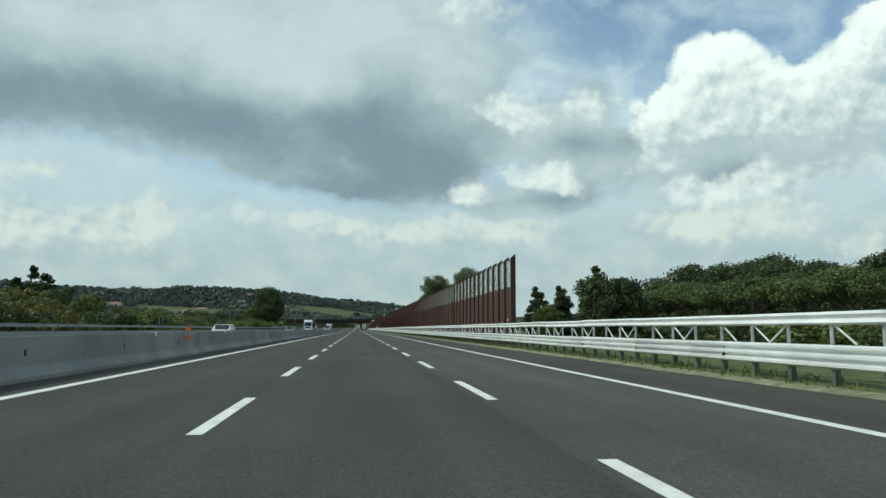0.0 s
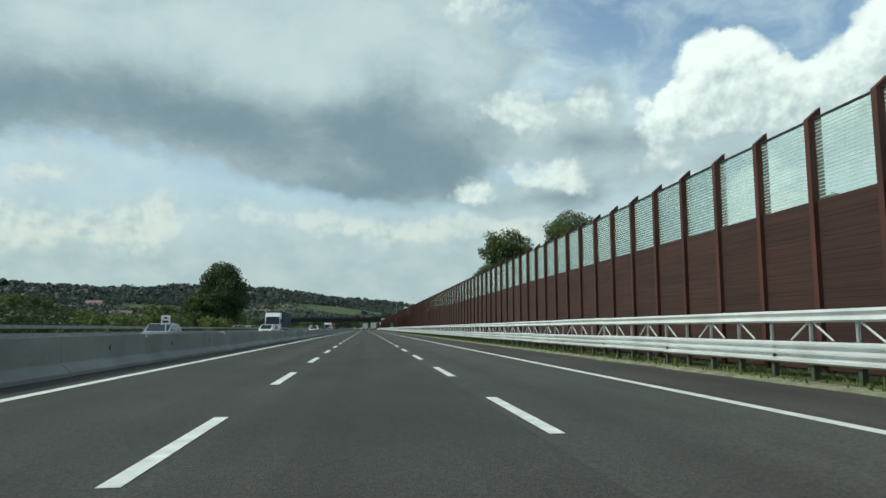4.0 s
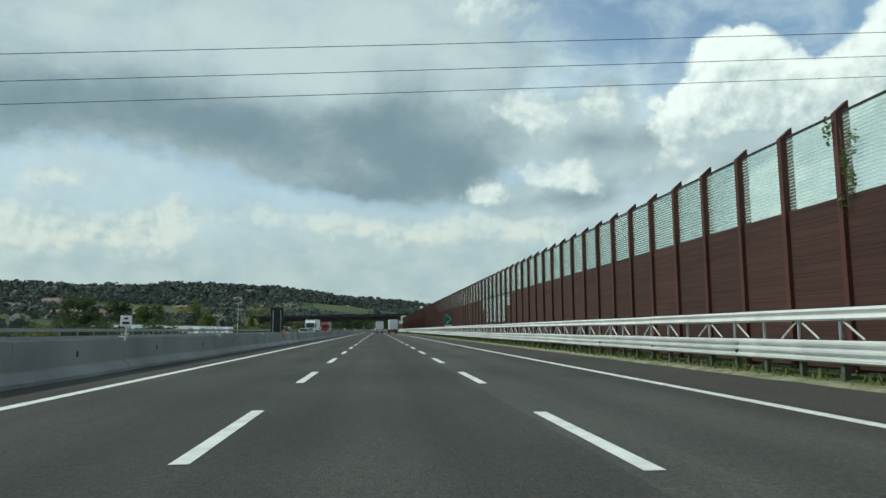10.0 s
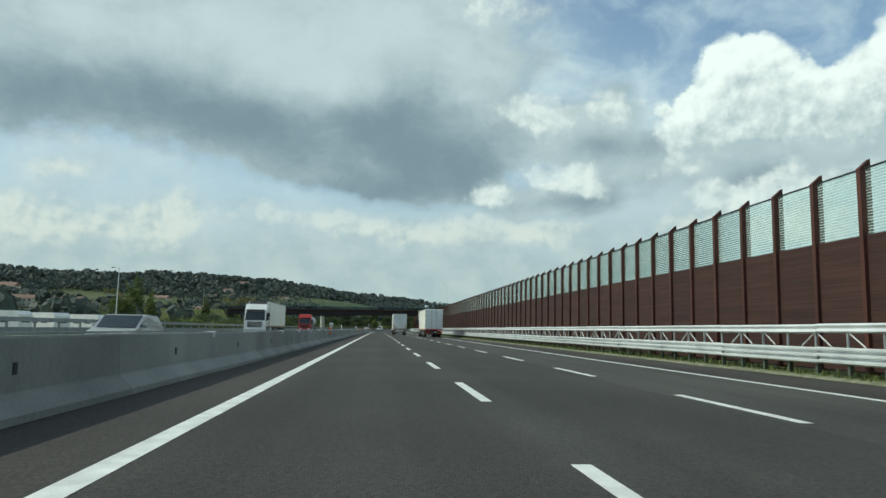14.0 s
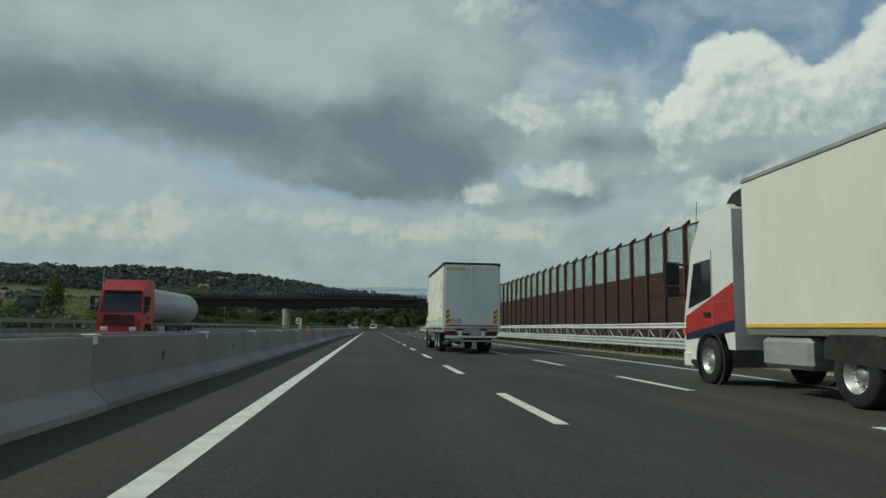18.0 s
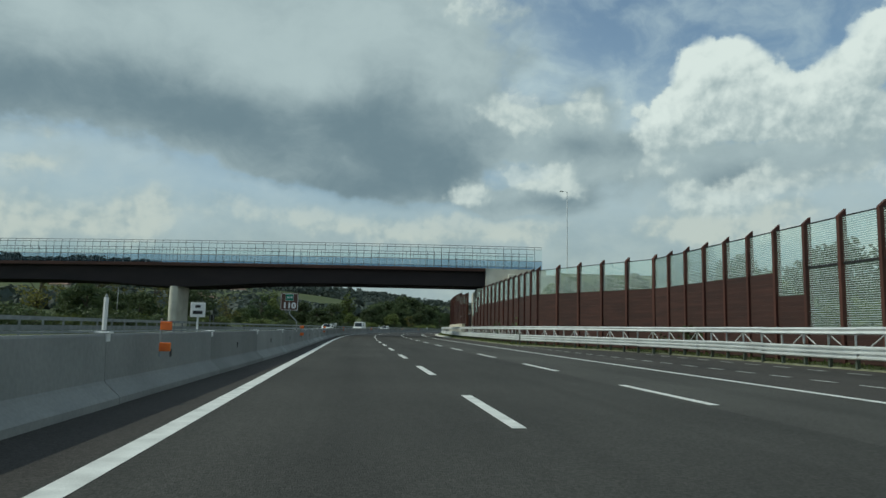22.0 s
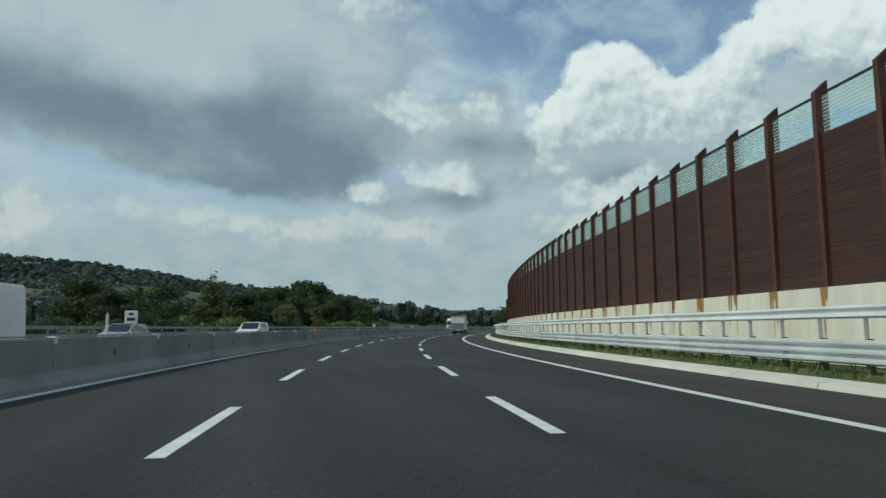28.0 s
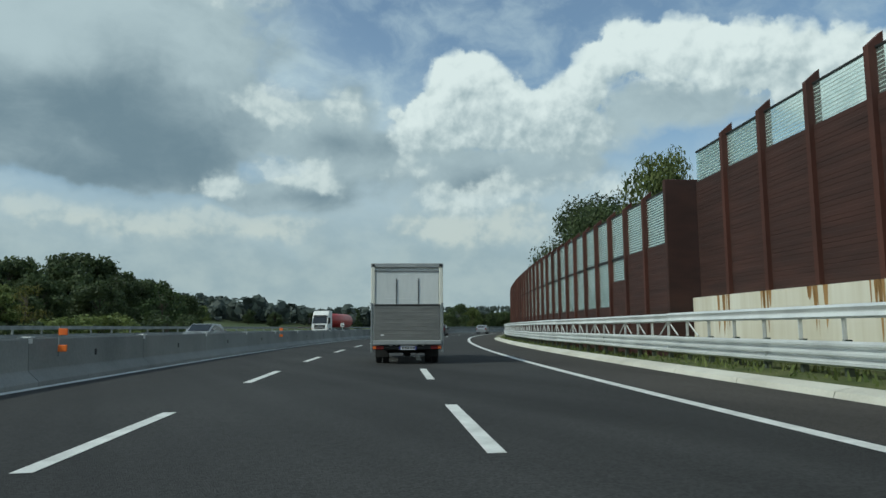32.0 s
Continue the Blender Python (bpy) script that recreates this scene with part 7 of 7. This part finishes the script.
part("bent_pole", Geo().tube((0.02, 0.06, 2.2), (0.02, 0.06, 1.65), 0.03, 8).tube((0.02, 0.06, 1.65), (0.36, 0.06, 1.3), 0.03, 8).tube((0.36, 0.06, 1.3), (0.38, 0.06, 0.9), 0.03, 8), DULL_ZINC, sg)

sg = thing("lay_by_sign", road_pose(342.0, 15.05), "green sign with a white lay-by diagram and the words 250 m", "road sign")
pan = sign_panel(sg, "panel", 1.0, 1.42, 2.50, SIGN_GREEN)
dia = Geo()
for z in (3.0, 2.72, 2.5, 2.28, 2.0):
    dia.box(-0.33, -0.26, -0.022, -0.015, z, z + (0.12 if 2.1 < z < 2.9 else 0.17))


def stroke(g, x0, z0, x1, z1, w):
    dx, dz = x1 - x0, z1 - z0
    n = math.hypot(dx, dz)
    ox, oz = -dz / n * w / 2, dx / n * w / 2
    g.plate([(x0 + ox, z0 + oz), (x1 + ox, z1 + oz), (x1 - ox, z1 - oz), (x0 - ox, z0 - oz)], -0.023, -0.015)


for a in ((-0.15, 3.14, -0.15, 2.98), (-0.15, 2.98, 0.30, 2.72), (0.30, 2.72, 0.30, 2.32), (0.30, 2.32, -0.12, 2.12), (-0.12, 2.12, -0.12, 1.9)):
    stroke(dia, *a, 0.075)
part("diagram", dia, SIGN_WHITE, pan)
pl = sign_panel(sg, "distance_plate", 0.92, 0.28, 1.62, SIGN_WHITE)
lettering("250 m", 0.22, SIGN_BLACK, pl, 0, -0.021, 1.62)
for x in (-0.3, 0.3):
    part("post", Geo().tube((x, 0.05, 0.0), (x, 0.05, 3.1), 0.035, 8), DULL_ZINC, sg)

sg = thing("lay_by_sign", road_pose(551.5, 18.9), "white no-stopping sign with a blue disc and text bars", "road sign")
pan = sign_panel(sg, "panel", 0.80, 1.08, 2.05, SIGN_WHITE)
disc = part("red_ring", Geo().lathe([(0, 0.001), (0, 0.27), (0.006, 0.27), (0.006, 0.001)], 28).mesh("red_ring", RED), None, pan, m=pose(0, -0.017, 2.28, 0, 0, 90))
part("blue_disc", Geo().lathe([(0, 0.001), (0, 0.22), (0.004, 0.22), (0.004, 0.001)], 28).mesh("blue_disc", SIGN_BLUE), None, disc, m=pose(-0.004, 0, 0))
sl = Geo()
sl.plate([(-0.18, 2.43), (-0.13, 2.47), (0.18, 2.13), (0.13, 2.09)], -0.028, -0.022)
part("red_slash", sl, RED, pan)
bars = Geo()
for i in range(4):
    bars.box(-0.28 + 0.03 * (i % 2), 0.28 - 0.05 * (i % 3), -0.02, -0.0155, 1.62 + i * 0.085, 1.66 + i * 0.085)
part("text_bars", bars, SIGN_BLACK, pan)
for x in (-0.25, 0.25):
    part("post", Geo().tube((x, 0.05, -0.1), (x, 0.05, 2.5), 0.03, 8), DULL_ZINC, sg)

for s in (126, 198, 270, 343, 416, 488, 562, 635, 707, 776, 850):
    km = thing("marker_sign", road_pose(s, BARRIER_U(s) - 0.75), "small white square marker sign on a thin post", "road sign", "marker signs on the median")
    pan = sign_panel(km, "panel", 0.34, 0.34, 1.42, SIGN_WHITE)
    part("number_strip", Geo().box(-0.06, 0.06, -0.02, -0.0155, 1.47, 1.53).box(-0.11, 0.11, -0.02, -0.0155, 1.32, 1.40), SIGN_BLACK, pan)
    part("post", Geo().tube((0, 0.03, 0.0), (0, 0.03, 1.4), 0.025, 6), ZINC, km)
for s, du in ((430, -0.5), (487, -0.55), (556, -0.6), (705, -0.6)):
    st = thing("marker_post", road_pose(s, BARRIER_U(s) + du), "thin white marker post behind the barrier", "post", "marker posts")
    part("post", Geo().tube((0, 0, 0), (0, 0, 1.45), 0.035, 8), SIGN_WHITE, st)
    part("cap", Geo().tube((0, 0, 1.45), (0, 0, 1.5), 0.03, 8, 0.012), DULL_ZINC, st)
# backs of signs meant for the oncoming traffic
for s, u, w, h, z in ((303.6, -2.6, 1.0, 1.95, 1.95), (87, -18.2, 0.7, 0.7, 2.0), (262, -18.0, 1.0, 1.0, 2.5), (640, -18.2, 0.7, 0.7, 2.0)):
    sb = thing("sign_back", road_pose(s, u), "dark back of a sign for the oncoming traffic", "road sign", "sign backs")
    pan = sign_panel(sb, "panel", w, h, z, SIGN_BACK)
    for x in (-w * 0.3, w * 0.3):
        part("post", Geo().tube((x, -0.05, 0.0), (x, -0.05, z + h * 0.4), 0.04, 8), DULL_ZINC, sb)
# closed gap in the median: bent steel tube at the rail's end
gate = thing("rail_end", road_pose(13.5, -3.0), "grey steel post with a bent tube rail at a median gap", "guardrail end")
part("post", Geo().soft_box(-0.08, 0.08, -0.1, 0.1, 0.0, 1.62, 0.02), DULL_ZINC, gate)
bend = [(0, 0.0, 1.55), (0.55, 0.3, 1.54), (0.72, 0.45, 1.45), (0.80, 0.55, 1.25), (0.82, 0.6, 0.95)]
tb = Geo()
for a, b in zip(bend, bend[1:]):
    tb.tube(a, b, 0.06, 8)
for a, b in (((0, 0, 1.55), (-1.2, -6, 1.5)), ((-0.05, 0, 1.5), (-1.3, -6, 1.1))):
    tb.tube(a, b, 0.05, 8)
part("bent_tube", tb, ZINC, gate)

# overhead wires between two poles
for u in (-78, 66):
    pl = thing("utility_pole", road_pose(264, u, -0.3), "wooden utility pole with a cross arm", "pole", "utility poles")
    zt = 8.0 + 0.055 * (u - 3.4)
    part("pole", Geo().tube((0, 0, 0), (0, 0, zt + 0.9), 0.14, 8, 0.09), BARK, pl)
    part("cross_arm", Geo().soft_box(-0.06, 0.06, -0.7, 0.7, zt + 0.1, zt + 0.25, 0.01), BARK, pl)
for i, (dz, dy) in enumerate(((0.0, -0.55), (-0.42, 0.0), (-0.78, 0.55))):
    g = Geo()
    last = None
    for j in range(25):
        u = -78 + 144 * j / 24
        q = road_point(264 + dy, u, 7.85 + dz + 0.055 * (u - 3.4) + 0.9 * ((u + 6) / 72) ** 2 - 0.2)
        if last is not None:
            g.tube(last, q, 0.008, 4, None, False)
        last = q
    w = tagged(new("overhead_wire", g.mesh("overhead_wire", BLACK)), "thin dark overhead wire crossing the motorway", "wire", "overhead wires")
